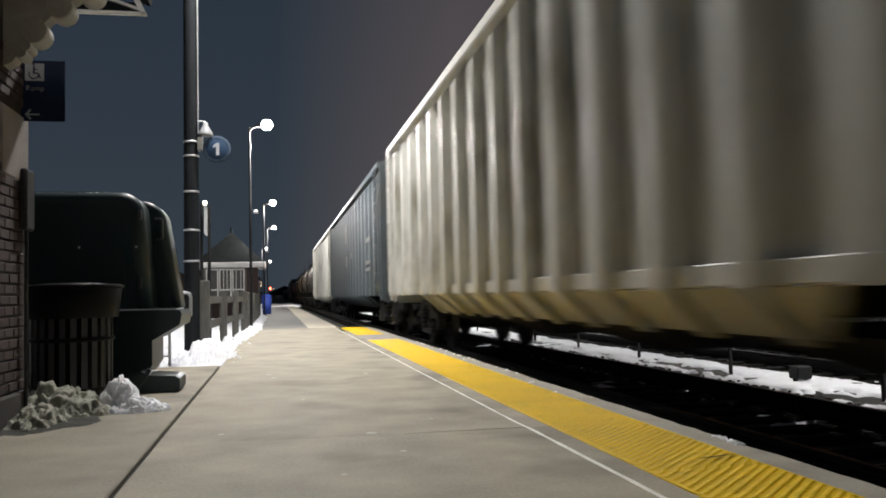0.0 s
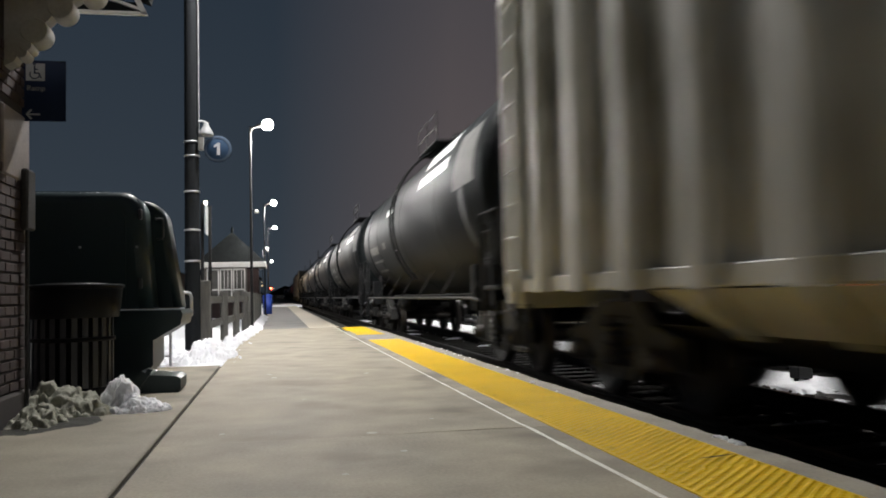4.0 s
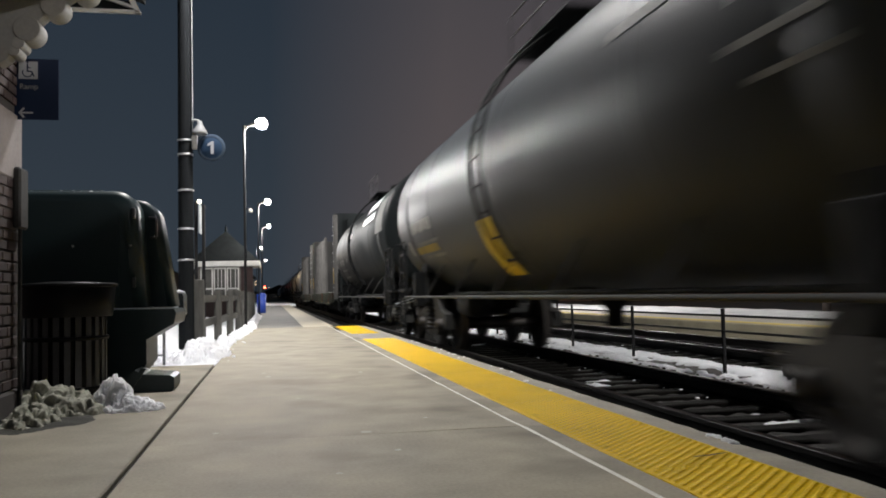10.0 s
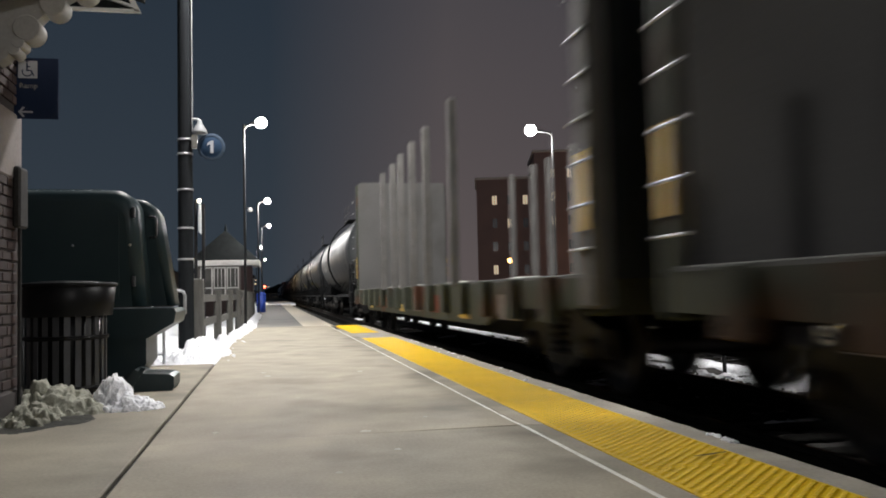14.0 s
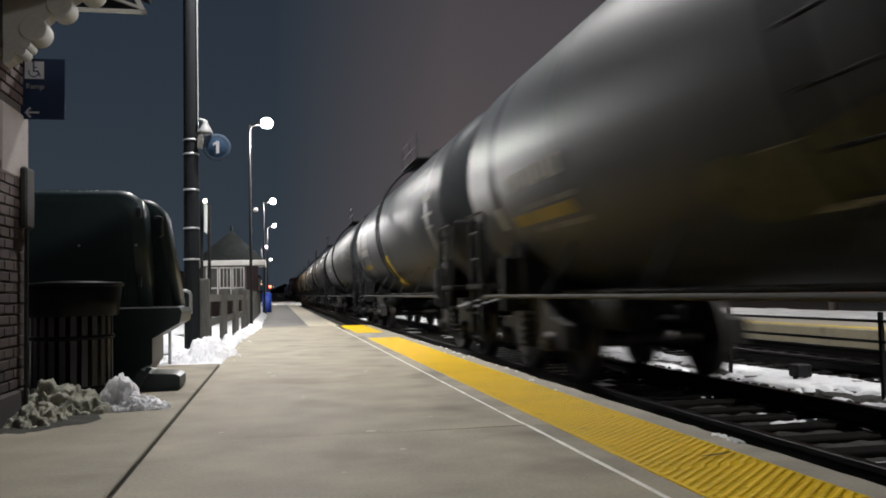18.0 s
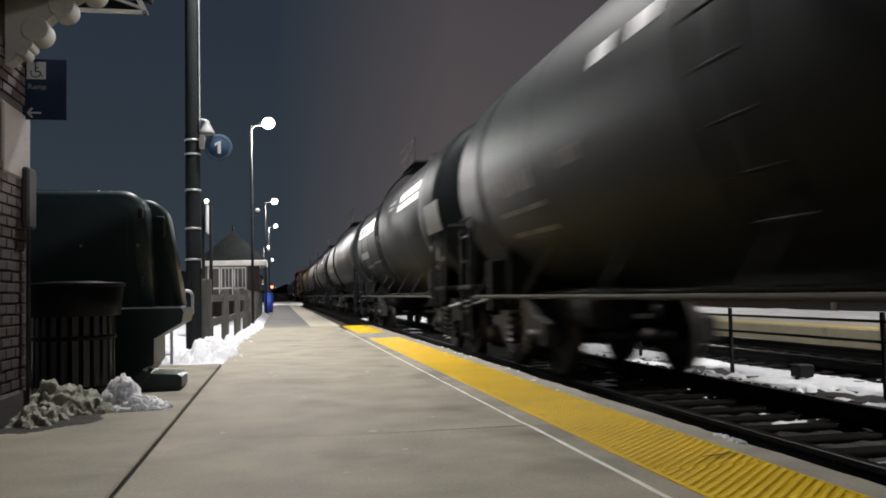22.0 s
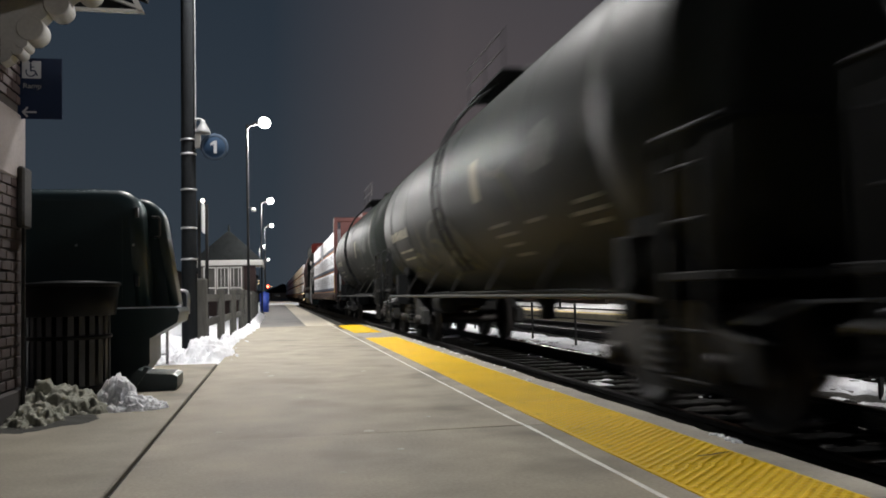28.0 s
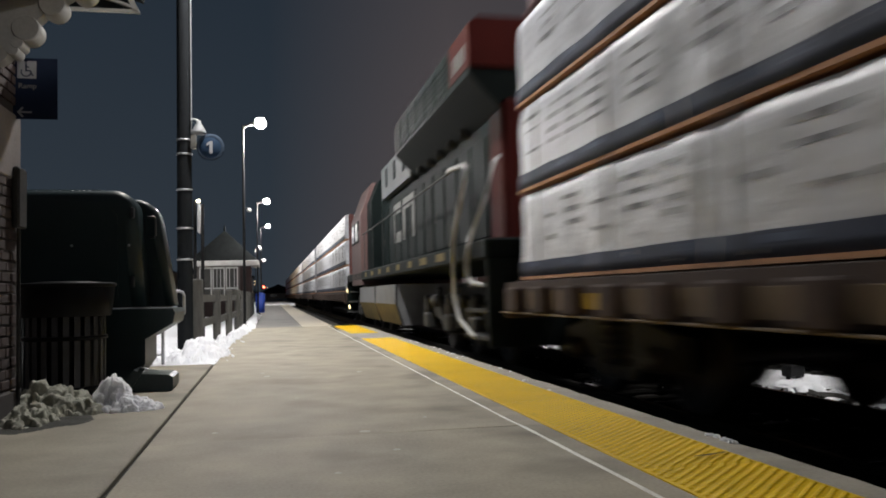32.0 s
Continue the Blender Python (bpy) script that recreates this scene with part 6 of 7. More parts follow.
# ---- centre-beam lumber car
def skin(y, z):
    """Outward side of the crumpled wrapping at a place along the car and a height."""
    return -1.408 - 0.018 * wob(y, z * 1.3, 2.1, 3.1) - 0.010 * wob(y * 1.4, z, 6.5, 7.7) - 0.012 * abs(wob(y * 0.7, z * 2.0, 3.4, 1.9))


def wrap_pack(y0, y1, z0, z1, x0, x1):
    """A plastic-wrapped lumber pack with crumpled sides and a soft upper edge."""
    s, n, m = Shape(), max(8, int((y1 - y0) * 9)), 9
    rows = []
    for i in range(n + 1):
        y = y0 + (y1 - y0) * i / n
        tuck = 0.022 * max(0.0, 1 - min(y - y0, y1 - y) / 0.07)
        ring = []
        for j in range(m + 1):
            z = z0 + (z1 - z0) * j / m
            ring.append((skin(y, z) + tuck + (0.02 if j == m else 0), y, z + (0.014 * wob(y, 3, 2.5, z0) if j == m else 0)))
        ring += [(x0 + 0.07, y, z1 + 0.018 + 0.014 * wob(y, 3, 2, z0)), (x1, y, z1 + 0.01), (x1, y, z0)]
        rows.append(ring)
    k = len(rows[0])
    v = [p for r in rows for p in r]
    f = [(i * k + j, i * k + (j + 1) % k, (i + 1) * k + (j + 1) % k, (i + 1) * k + j) for i in range(n) for j in range(k)]
    s.add(v, f, True)
    s.add(rows[0], [tuple(range(k))])
    s.add(rows[-1], [tuple(range(k))])
    return s


def band_strip(a, b, z0):
    """Printed blue border of the wrapping, with an uneven upper edge and a folded lower one."""
    s, n = Shape(), max(6, int((b - a) * 6))
    v = []
    for i in range(n + 1):
        y = a + (b - a) * i / n
        lo, hi = z0 + 0.042 + 0.010 * wob(y, z0, 3.3, 4), z0 + 0.195 + 0.012 * wob(y, z0, 1.9, 6)
        v += [(skin(y, hi) - 0.006, y, hi), (skin(y, (lo + hi) / 2) - 0.006, y, (lo + hi) / 2), (skin(y, lo) - 0.006, y, lo), (-1.3, y, lo)]
    return s.add(v, [(4 * i + j, 4 * i + j + 1, 4 * i + j + 5, 4 * i + j + 4) for i in range(n) for j in range(3)], True)


def beam_car(length, wide):
    """Centre-beam car; wide says whether its near bulkhead stands proud of the load."""
    car = thing("centerbeam_car", "centre-beam flat car loaded with white-wrapped lumber packs", "lumber car", "train")
    half = length / 2 - 0.62
    SIZE_TAG[0] = "%.1f" % length
    kpart("deck", "c", lambda: Shape().cbox(-1.42, 1.42, -half, half, 1.0, 1.128, 0.01), RUST_SILL, car)
    for sg in (-1, 1):
        kpart("side_sill", "c%d" % sg, lambda: Shape().prism([(-half, 1.115), (half, 1.115), (half, 0.80), (-half, 0.80)], "x", sg * 1.47 - 0.03, sg * 1.47 + 0.03), RUST_SILL, car)
        # Lip in pale tan: light caught on the edge is put into its colour.
        kpart("sill_flange", "c%d" % sg, lambda: Shape().cbox(sg * 1.50 - 0.07, sg * 1.50 + 0.07, -half, half, 0.785, 0.80, 0.004), SILL_TAN, car)
        for k in range(26):
            y = -half + 0.5 + (2 * half - 1.0) * k / 25
            kpart("winch", "c%d%d" % (sg, k), lambda: Shape().cbox(sg * 1.54 - 0.06, sg * 1.54 + 0.06, y - 0.16, y + 0.16, 0.80, 1.06, 0.02), RUST_SILL, car)
        for k in range(25):
            y = -half + 0.88 + (2 * half - 1.0) * k / 25
            if k % 5 != 2:
                kpart("sill_panel", "c%d%d" % (sg, k), lambda: Shape().cbox(sg * 1.505 - 0.008, sg * 1.505 + 0.008, y - 0.15, y + 0.15, 0.84, 1.02, 0.004), SILL_TAN, car)
            else:
                kpart("yellow_mark", "c%d%d" % (sg, k), lambda: Shape().box(sg * 1.505 - 0.008, sg * 1.505 + 0.008, y - 0.19, y + 0.19, 0.86, 0.99), YELLOW_MARK, car)
    kpart("center_sill", "c", lambda: Shape().prism([(-half, 1.0), (half, 1.0), (half - 2.5, 0.72), (4.0, 0.5), (-4.0, 0.5), (-half + 2.5, 0.72)], "x", -0.3, 0.3), STEEL_DARK, car)
    kpart("center_beam", "c", lambda: Shape().box(-0.06, 0.06, -half, half, 1.08, 1.4).cbox(-0.22, 0.22, -half, half, 4.10, 4.62, 0.02), RED_BROWN, car, "red-brown centre beam")
    for k in range(13):
        y = -half + 0.5 + (2 * half - 1.0) * k / 12
        kpart("beam_post", "c%d" % k, lambda: Shape().box(-0.06, 0.06, y - 0.08, y + 0.08, 1.3, 4.2), RED_BROWN, car)
    for d in (-1, 1):
        ye = d * half

        tag = "c%d%s" % (d, wide)
        e0, e1 = min(ye - d * 0.32, ye), max(ye - d * 0.32, ye)
        for sg in (-1, 1):
            c = sg * (1.42 if d < 0 and wide else 1.2)
            kpart("end_post", "%s%d" % (tag, sg), lambda: Shape().cbox(c - 0.08, c + 0.08, e0, e1, 0.95, 4.36 if d < 0 and wide else 3.9, 0.03), RED_BROWN, car)
        kpart("bulkhead", tag, lambda: Shape().box(-1.2, 1.2, min(ye - d * 0.10, ye - d * 0.04), max(ye - d * 0.10, ye - d * 0.04), 1.0, 4.2 if wide else 3.8), RED_BROWN, car, "red-brown end bulkhead")
        top = 1.5 if d < 0 and wide else 1.15
        kpart("top_rail", tag, lambda: Shape().cbox(-top, top, e0, e1, 4.2 if wide else 3.7, 4.4 if wide else 3.85, 0.04), RED_BROWN, car)
        for k, z in enumerate((1.7, 2.4, 3.1, 3.7)):
            kpart("stiffener", "%s%d" % (tag, k), lambda: Shape().box(-1.2, 1.2, min(ye - d * 0.04, ye), max(ye - d * 0.04, ye), z, z + 0.1), RED_BROWN, car)
        for sg in (-1, 1) if d < 0 and wide else ():
            kpart("yellow_patch", "c%d%d" % (d, sg), lambda: Shape().box(sg * 1.505 - 0.006, sg * 1.505 + 0.006, min(ye - d * 0.29, ye - d * 0.03), max(ye - d * 0.29, ye - d * 0.03), 1.1, 1.9), YELLOW_MARK, car)
        kpart("end_sill", "c%d" % d, lambda: Shape().cbox(-1.5, 1.5, min(ye, ye + d * 0.1), max(ye, ye + d * 0.1), 0.72, 1.06, 0.02), RUST_SILL, car)
        coupler(car, d * (length / 2 - 0.3), d)
        truck(car, d * (length / 2 - 2.6))
    SIZE_TAG[0] = ""
    return car


TIER = 0.93


def lumber_load(length, notch):
    """Wrapped packs on the platform side and the far side, tier by tier; notch leaves the top tier open there."""
    load = thing("lumber_load", "white plastic-wrapped lumber packs with dark blue bands", "lumber", "train")
    half = length / 2 - 0.92
    SIZE_TAG[0] = "%.1f" % length
    cuts = [-half, -half + 4.9, -half + 7.3, -half + 12.2, -half + 17.1, half]
    cuts = [c for c in cuts if c < half - 1.0] + [half]
    for tier in range(3):
        z0 = 1.13 + TIER * tier
        shift = (0.0, 0.35, -0.3)[tier]
        for k in range(len(cuts) - 1):
            a, b = cuts[k] + (shift if k else 0), cuts[k + 1] + (shift if k < len(cuts) - 2 else 0)
            if tier == 2 and notch and k == notch:
                b = a + 3.0
            key = "l%d_%d%s" % (tier, k, notch)
            pk = kpart("pack", key, lambda: wrap_pack(a + 0.015, b - 0.015, z0 + 0.07, z0 + TIER - 0.03, -1.40, -0.12), WRAP, load)
            kpart("blue_band", key, lambda: band_strip(a + 0.02, b - 0.02, z0), WRAP_BLUE, pk)
            tagged(kpart("band_print", key, lambda: _band_prints(a, b, z0), WRAP_BLUE_TEXT, pk), kind="stuff")
            tagged(kpart("print", key, lambda: _prints(a, b, z0), WRAP_TEXT, pk), kind="stuff")
            kpart("dunnage", key, lambda: Shape().box(-1.42, -0.12, a + 0.03, b - 0.03, z0 + 0.008, z0 + 0.040), LUMBER, pk)
        spans = [(-half, cuts[2] - 0.3), (cuts[3] - 0.3, half)] if tier == 2 and notch else [(-half, half)]
        for q, (a, b) in enumerate(spans):
            kpart("far_packs", "l%d%s%d" % (tier, notch, q), lambda: Shape().cbox(0.12, 1.40, a, b, z0, z0 + TIER - 0.02, 0.02), WRAP, load)
    for k in range(12):
        y = -half + 0.7 + (2 * half - 1.4) * k / 11
        kpart("strap", "l%d" % k, lambda: Shape().box(-1.452, -1.446, y - 0.022, y + 0.022, 1.05, 1.10 + 2 * TIER), STEEL_DARK, load)
    SIZE_TAG[0] = ""
    return load


def _bar(s, y, z, w, h, lift=0.004):
    n = max(1, int(w / 0.12))
    v = []
    for i in range(n + 1):
        q = y + w * i / n
        v += [(skin(q, z) - lift, q, z), (skin(q, z + h) - lift, q, z + h)]
    s.add(v, [(2 * i, 2 * i + 1, 2 * i + 3, 2 * i + 2) for i in range(n)])


def _prints(a, b, z0):
    """Unreadable print, as plain bars."""
    s = Shape()
    r = random.Random(int(a * 37) + int(z0 * 11))
    y = a + 0.3
    while y < b - 0.6:
        w = r.uniform(0.25, 0.6)
        for z in (0.38, 0.48, 0.60, 0.72):
            if r.random() < 0.7:
                _bar(s, y + r.uniform(0, 0.1), z0 + z, w * r.uniform(0.6, 1), r.uniform(0.025, 0.05))
        y += w + r.uniform(0.12, 0.35)
    return s


def _band_prints(a, b, z0):
    s = Shape()
    r = random.Random(int(a * 53) + int(z0 * 17))
    y = a + 0.2
    while y < b - 0.5:
        w = r.uniform(0.2, 0.4)
        _bar(s, y, z0 + 0.12 + r.uniform(0, 0.02), w, 0.045, 0.009)
        y += w + r.uniform(0.15, 0.9)
    return s


LOCO_TANK = mat("fuel_tank_grey", (0.16, 0.165, 0.17), (0.10, 0.10, 0.105), 0.6, scale=2, spec=0.15)
SILL_YELLOW = mat("dusty_yellow_paint", (0.15, 0.115, 0.045), (0.07, 0.055, 0.028), 0.7, scale=3, bump=0.05, spec=0.1)


# ---- diesel locomotive, long hood towards the station
def locomotive(length):
    car = thing("locomotive", "black diesel locomotive with red ends and white handrails", "locomotive", "train")
    h, near = length / 2 - 0.55, -9.25
    rear = -8.45
    part("underframe", Shape().cbox(-1.5, 1.5, near, h, 1.42, 1.68, 0.03), LOCO_BLACK, car)
    part("long_hood", Shape().prism([(-1.0, 1.68), (1.0, 1.68), (1.0, 4.15), (0.85, 4.35), (-0.85, 4.35), (-1.0, 4.15)], "y", rear + 0.7, 5.0), LOCO_BLACK, car)
    part("radiator", Shape().prism([(-1.45, 3.92), (-1.0, 3.45), (1.0, 3.45), (1.45, 3.92), (1.45, 4.58), (1.32, 4.68), (-1.32, 4.68), (-1.45, 4.58)], "y", rear + 0.06, -1.7), LOCO_BLACK, car, "flared black radiator section")
    part("radiator_end", Shape().prism([(-1.46, 4.02), (1.46, 4.02), (1.46, 4.59), (1.33, 4.69), (-1.33, 4.69), (-1.46, 4.59)], "y", rear, rear + 1.24), LOCO_RED, car, "red end of the radiator")
    part("rear_end", Shape().cbox(-1.02, 1.02, rear, rear + 0.72, 1.68, 3.6, 0.05), LOCO_RED, car, "red rear of the hood")
    part("headlight_box", Shape().cbox(-0.4, 0.4, rear - 0.06, rear + 0.3, 4.66, 4.86, 0.03), LOCO_RED, car)
    # unit number, as plain bars
    number = Shape()
    for k in range(4):
        number.box(-1.468, -1.461, rear + 0.25 + 0.2 * k, rear + 0.38 + 0.2 * k, 4.12, 4.36)
    part("marking", number, STENCIL_DULL, car)
    part("equipment_cab", Shape().prism([(-1.30, 1.68), (1.30, 1.68), (1.30, 3.6), (1.05, 4.2), (-1.05, 4.2), (-1.30, 3.6)], "y", 4.0, 5.1), LOCO_BLACK, car)
    part("cab", Shape().prism([(-1.50, 1.30), (1.50, 1.30), (1.50, 3.3), (1.15, 4.25), (-1.15, 4.25), (-1.50, 3.3)], "y", 5.1, h - 1.9), LOCO_CAB, car, "faded pinkish red crew cab")
    part("nose", Shape().prism([(h - 1.9, 1.68), (h - 0.7, 1.68), (h - 0.85, 2.75), (h - 1.9, 3.0)], "x", -1.1, 1.1), LOCO_CAB, car)
    for y in (5.6, 6.7):
        w = part("cab_window", Shape().cbox(-1.525, -1.49, y, y + 0.9, 2.55, 3.2, 0.02), LOCO_BLACK, car)
        part("pane", Shape().box(-1.532, -1.524, y + 0.06, y + 0.84, 2.61, 3.14), GLASS, w)
    tank_out = [(-1.45, 1.22), (-1.45, 0.80), (-1.30, 0.34), (1.30, 0.34), (1.45, 0.80), (1.45, 1.22)]
    part("fuel_tank", Shape().prism(tank_out, "y", -1.4, 6.0), LOCO_TANK, car, "grey fuel tank with a tan lower half")
    part("tan_band", Shape().prism([(-1.456, 0.79), (-1.306, 0.34), (-1.30, 0.34), (-1.45, 0.79)], "y", -1.38, 5.98), SILL_YELLOW, car, "dusty tan lower half of the tank")
    for y in (-1.42, 2.2):
        part("tank_strap", Shape().prism([(-1.47, 1.22), (-1.47, 0.79), (-1.32, 0.32), (-1.28, 0.32), (-1.43, 0.79), (-1.43, 1.22)], "y", y, y + 0.06), LOCO_GREY, car)
    n = 13
    for k in range(n):
        y = rear + 1.3 + 12.2 * k / (n - 1)
        d = part("hood_door", Shape().cbox(-1.03, -0.995, y - 0.44, y + 0.44, 1.80, 3.25, 0.012), LOCO_BLACK, car)
        part("latch", Shape().cbox(-1.045, -1.025, y + 0.30, y + 0.36, 2.3, 2.5, 0.005), HANDRAIL_GREY, d)
    for k in range(6):
        y = rear + 1.45 + k * 0.9
        g = part("radiator_grille", Shape().cbox(-1.465, -1.44, y, y + 0.8, 3.98, 4.52, 0.01), LOCO_BLACK, car)
        for q in range(5):
            part("slat", Shape().box(-1.475, -1.46, y + 0.04, y + 0.76, 4.03 + 0.095 * q, 4.07 + 0.095 * q), LOCO_BLACK, g)
    for k in range(6):
        part("lifting_lug", Shape().cbox(-1.16, -1.0, rear + 1.9 + 0.95 * k, rear + 2.02 + 0.95 * k, 3.40, 3.54, 0.01), HANDRAIL_GREY, car)
    part("air_filter", Shape().prism([(-1.14, 3.5), (1.14, 3.5), (1.14, 4.3), (0.9, 4.52), (-0.9, 4.52), (-1.14, 4.3)], "y", -1.65, 3.0), LOCO_PATCH, car, "pale grey filter housing")
    for y in (-0.9, 0.5, 1.9):
        part("louvre", Shape().cbox(-1.16, -1.13, y, y + 0.25, 3.75, 4.2, 0.01), LOCO_BLACK, car)
    logo = Shape()
    for y0, y1, z0, z1 in ((0.4, 1.5, 2.25, 2.5), (1.25, 1.5, 2.25, 3.2), (0.4, 1.5, 2.95, 3.2), (-0.2, 0.1, 2.25, 3.2), (-1.2, -0.2, 2.95, 3.2), (-1.5, -1.2, 2.25, 3.2)):
        logo.box(-1.044, -1.036, y0, y1, z0, z1)
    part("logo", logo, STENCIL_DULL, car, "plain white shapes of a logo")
    for k in range(8):
        y = rear + 1.7 + 1.5 * k
        part("sill_mark", Shape().box(-1.507, -1.5, y, y + (0.62 if k < 2 else 0.4), 1.50, 1.62), SILL_YELLOW, car)
    part("exhaust", Shape().cbox(-0.4, 0.4, 3.2, 4.3, 4.33, 4.62, 0.03), LOCO_BLACK, car)
    part("stair_handrail", Shape().tube([(-1.12, -8.55, 2.78), (-1.22, -8.72, 2.70), (-1.42, -8.95, 2.2), (-1.55, -8.62, 1.70), (-1.55, -8.45, 1.5), (-1.55, -8.45, 1.24), (-1.53, -8.6, 1.14), (-1.50, -9.1, 1.10)], 0.03, 10), HANDRAIL_WHITE, car, "white bent stair handrail")
    part("stair_handrail", Shape().tube([(-1.50, -7.2, 2.80), (-1.52, -8.2, 2.72), (-1.53, -8.46, 2.64), (-1.55, -8.4, 2.48), (-1.55, -7.8, 1.95), (-1.55, -7.62, 1.7), (-1.55, -7.62, 0.95), (-1.55, -7.9, 0.66), (-1.52, -8.65, 0.44)], 0.03, 10), HANDRAIL_WHITE, car, "white bent stair handrail")
    part("side_handrail", Shape().tube([(-1.47, -7.2, 2.78), (-1.47, 4.9, 2.72)], 0.017, 6), HANDRAIL_GREY, car)
    for k in range(6):
        part("stanchion", Shape().tube([(-1.47, -5.6 + 2.0 * k, 1.66), (-1.47, -5.6 + 2.0 * k, 2.74)], 0.012, 6), LOCO_GREY, car)
    for d in (-1, 1):
        ye = h if d > 0 else near
        lo, hi = min(ye, ye - d * 1.3), max(ye, ye - d * 1.3)
        st = part("steps", Shape().box(-0.98, -0.9, lo, hi, 0.42, 1.42), LOCO_BLACK, car)
        for z, x in ((0.42, -1.5), (0.75, -1.46), (1.08, -1.42)):
            part("tread", Shape().cbox(x, -0.98, lo, hi, z, z + 0.05, 0.008), LOCO_GREY, st)
            part("step_edge", Shape().box(x - 0.006, x, lo + 0.35, hi - 0.35, z + 0.015, z + 0.04), HANDRAIL_GREY, st)
        part("pilot", Shape().prism([(-1.5, 0.35), (1.5, 0.35), (1.5, 1.42), (-1.5, 1.42)], "y", min(ye, ye + d * 0.08), max(ye, ye + d * 0.08)), LOCO_BLACK, car)
        coupler(car, ye + d * 0.25, d)
        yc = d * (h - 3.9)
        t = part("truck", Shape().cbox(-1.1, 1.1, yc - 2.4, yc + 2.4, 0.62, 0.86, 0.04), TRUCK, car, "three-axle power truck")
        for sg in (-1, 1):
            part("sideframe", Shape().prism([(yc - 2.5, 0.80), (yc - 0.9, 0.92), (yc + 0.9, 0.92), (yc + 2.5, 0.80), (yc + 2.5, 0.62), (yc + 2.0, 0.50), (yc + 1.4, 0.62), (yc + 0.4, 0.46), (yc - 0.4, 0.46), (yc - 1.4, 0.62), (yc - 2.0, 0.50), (yc - 2.5, 0.62)], "x", sg * 1.12 - 0.08, sg * 1.12 + 0.08), TRUCK, t)
            for k in (-1, 0, 1):
                part("journal_box", Shape().cbox(sg * 1.22 - 0.1, sg * 1.22 + 0.1, yc + 1.8 * k - 0.2, yc + 1.8 * k + 0.2, 0.38, 0.68, 0.04), TRUCK, t)
                part("spring", Shape().lathe([(0.0, 0.66), (0.09, 0.66), (0.11, 0.72), (0.09, 0.78), (0.11, 0.84), (0.09, 0.90), (0.11, 0.96), (0.0, 1.0)], at=(sg * 1.22, yc + 1.8 * k, 0), n=10), TRUCK, t)
            for k in (-0.9, 0.9):
                part("brake_cylinder", Shape().lathe([(0.0, -0.22), (0.10, -0.2), (0.11, 0.15), (0.0, 0.2)], axis="y", at=(sg * 1.26, yc + k, 0.88), n=12), LOCO_GREY, t)
                part("damper", Shape().tube([(sg * 1.25, yc + k * 0.5, 0.5), (sg * 1.25, yc + k * 0.9, 1.1)], 0.035, 8), LOCO_GREY, t)
        for k in (-1, 0, 1):
            kpart("wheelset", "a", wheelset, WHEEL, t).location = (0, yc + 1.8 * k, 0.457)
    LIGHT = glow("step_light", (1.0, 0.75, 0.4), 5)
    for x, y, z in ((-1.53, h - 0.4, 1.15), (-1.50, h - 0.8, 0.62)):
        part("step_light", Shape().lathe([(0.0, -0.03), (0.06, -0.02), (0.07, 0.0)], axis="x", at=(x, y, z), n=12), LIGHT, car)
    return car


# ---- the consist: position of each car's centre along the track at the start of the clip
CONSIST = []
hop_t, hop_g = hopper(HOPPER_TAN), hopper(HOPPER_GREY)
CONSIST += [(hop_t, 9.35), (hop_g, 29.9), (copy_thing(hop_t, pose(0, 0, 0)), 49.2), (copy_thing(hop_g, pose(0, 0, 0)), -10.6)]
LABELS = {"block": "black tank car with white panel markings", "yellow": "glossy dark tank car with yellow stripe and band", "stripe": "dark glossy tank car with a yellow lower stripe",
          "label": "light grey tank car with small yellow labels", "white": "black tank car with a white panel and yellow label", "graffiti": "black tank car with pale blue graffiti", "olive": "grimy olive tank car with faded graffiti",
          "brown": "grey satin tank car with rusty streaks", "plain": "plain dark grey tank car with small white stencils"}
PAINT = {"block": TANK_BLACK, "yellow": TANK_GLOSS, "stripe": TANK_GLOSS, "label": TANK_GREY, "white": TANK_BLACK, "graffiti": TANK_BLACK, "olive": TANK_OLIVE, "brown": TANK_GLOSS, "plain": TANK_SHEEN}
masters = {}


def add_tanks(start, lengths, kinds):
    """Couples tank cars of the given lengths and kinds, one behind the other."""
    for length, kd in zip(lengths, kinds):
        if (kd, length) in masters:
            c = copy_thing(masters[kd, length], pose(0, 0, 0))
        else:
            c = masters[kd, length] = tank_car(length, PAINT[kd], tank_marks(kd), LABELS[kd], kd)
        CONSIST.append((c, start + length / 2))
        start += length


add_tanks(58.75, [16.62] * 6, ["block", "block", "block", "block", "yellow", "block"])
flat = flat_car(20.9)
CONSIST += [(flat, 168.9), (copy_thing(flat, pose(0, 0, 0)), 190.0)]
add_tanks(200.75, [17.2, 17.15, 15.95, 17.65, 16.7, 15.5, 17.65, 16.3, 16.3, 16.5, 16.1],
          ["plain", "stripe", "yellow", "label", "block", "white", "brown", "graffiti", "olive", "olive", "olive"])
beam, beam_plain = beam_car(22.9, True), beam_car(21.5, False)
load_a, load_b = lumber_load(22.9, 2), lumber_load(21.5, 0)
CONSIST += [(beam, 383.5 + 11.45), (load_a, 383.5 + 11.45)]
loco = locomotive(20.6)
CONSIST += [(loco, 405.6 + 10.3)]
for k in range(6):
    y = 426.2 + 21.5 * (k + 0.5)
    CONSIST += [(beam_plain if k == 0 else copy_thing(beam_plain, pose(0, 0, 0)), y), (load_b if k == 0 else copy_thing(load_b, pose(0, 0, 0)), y)]

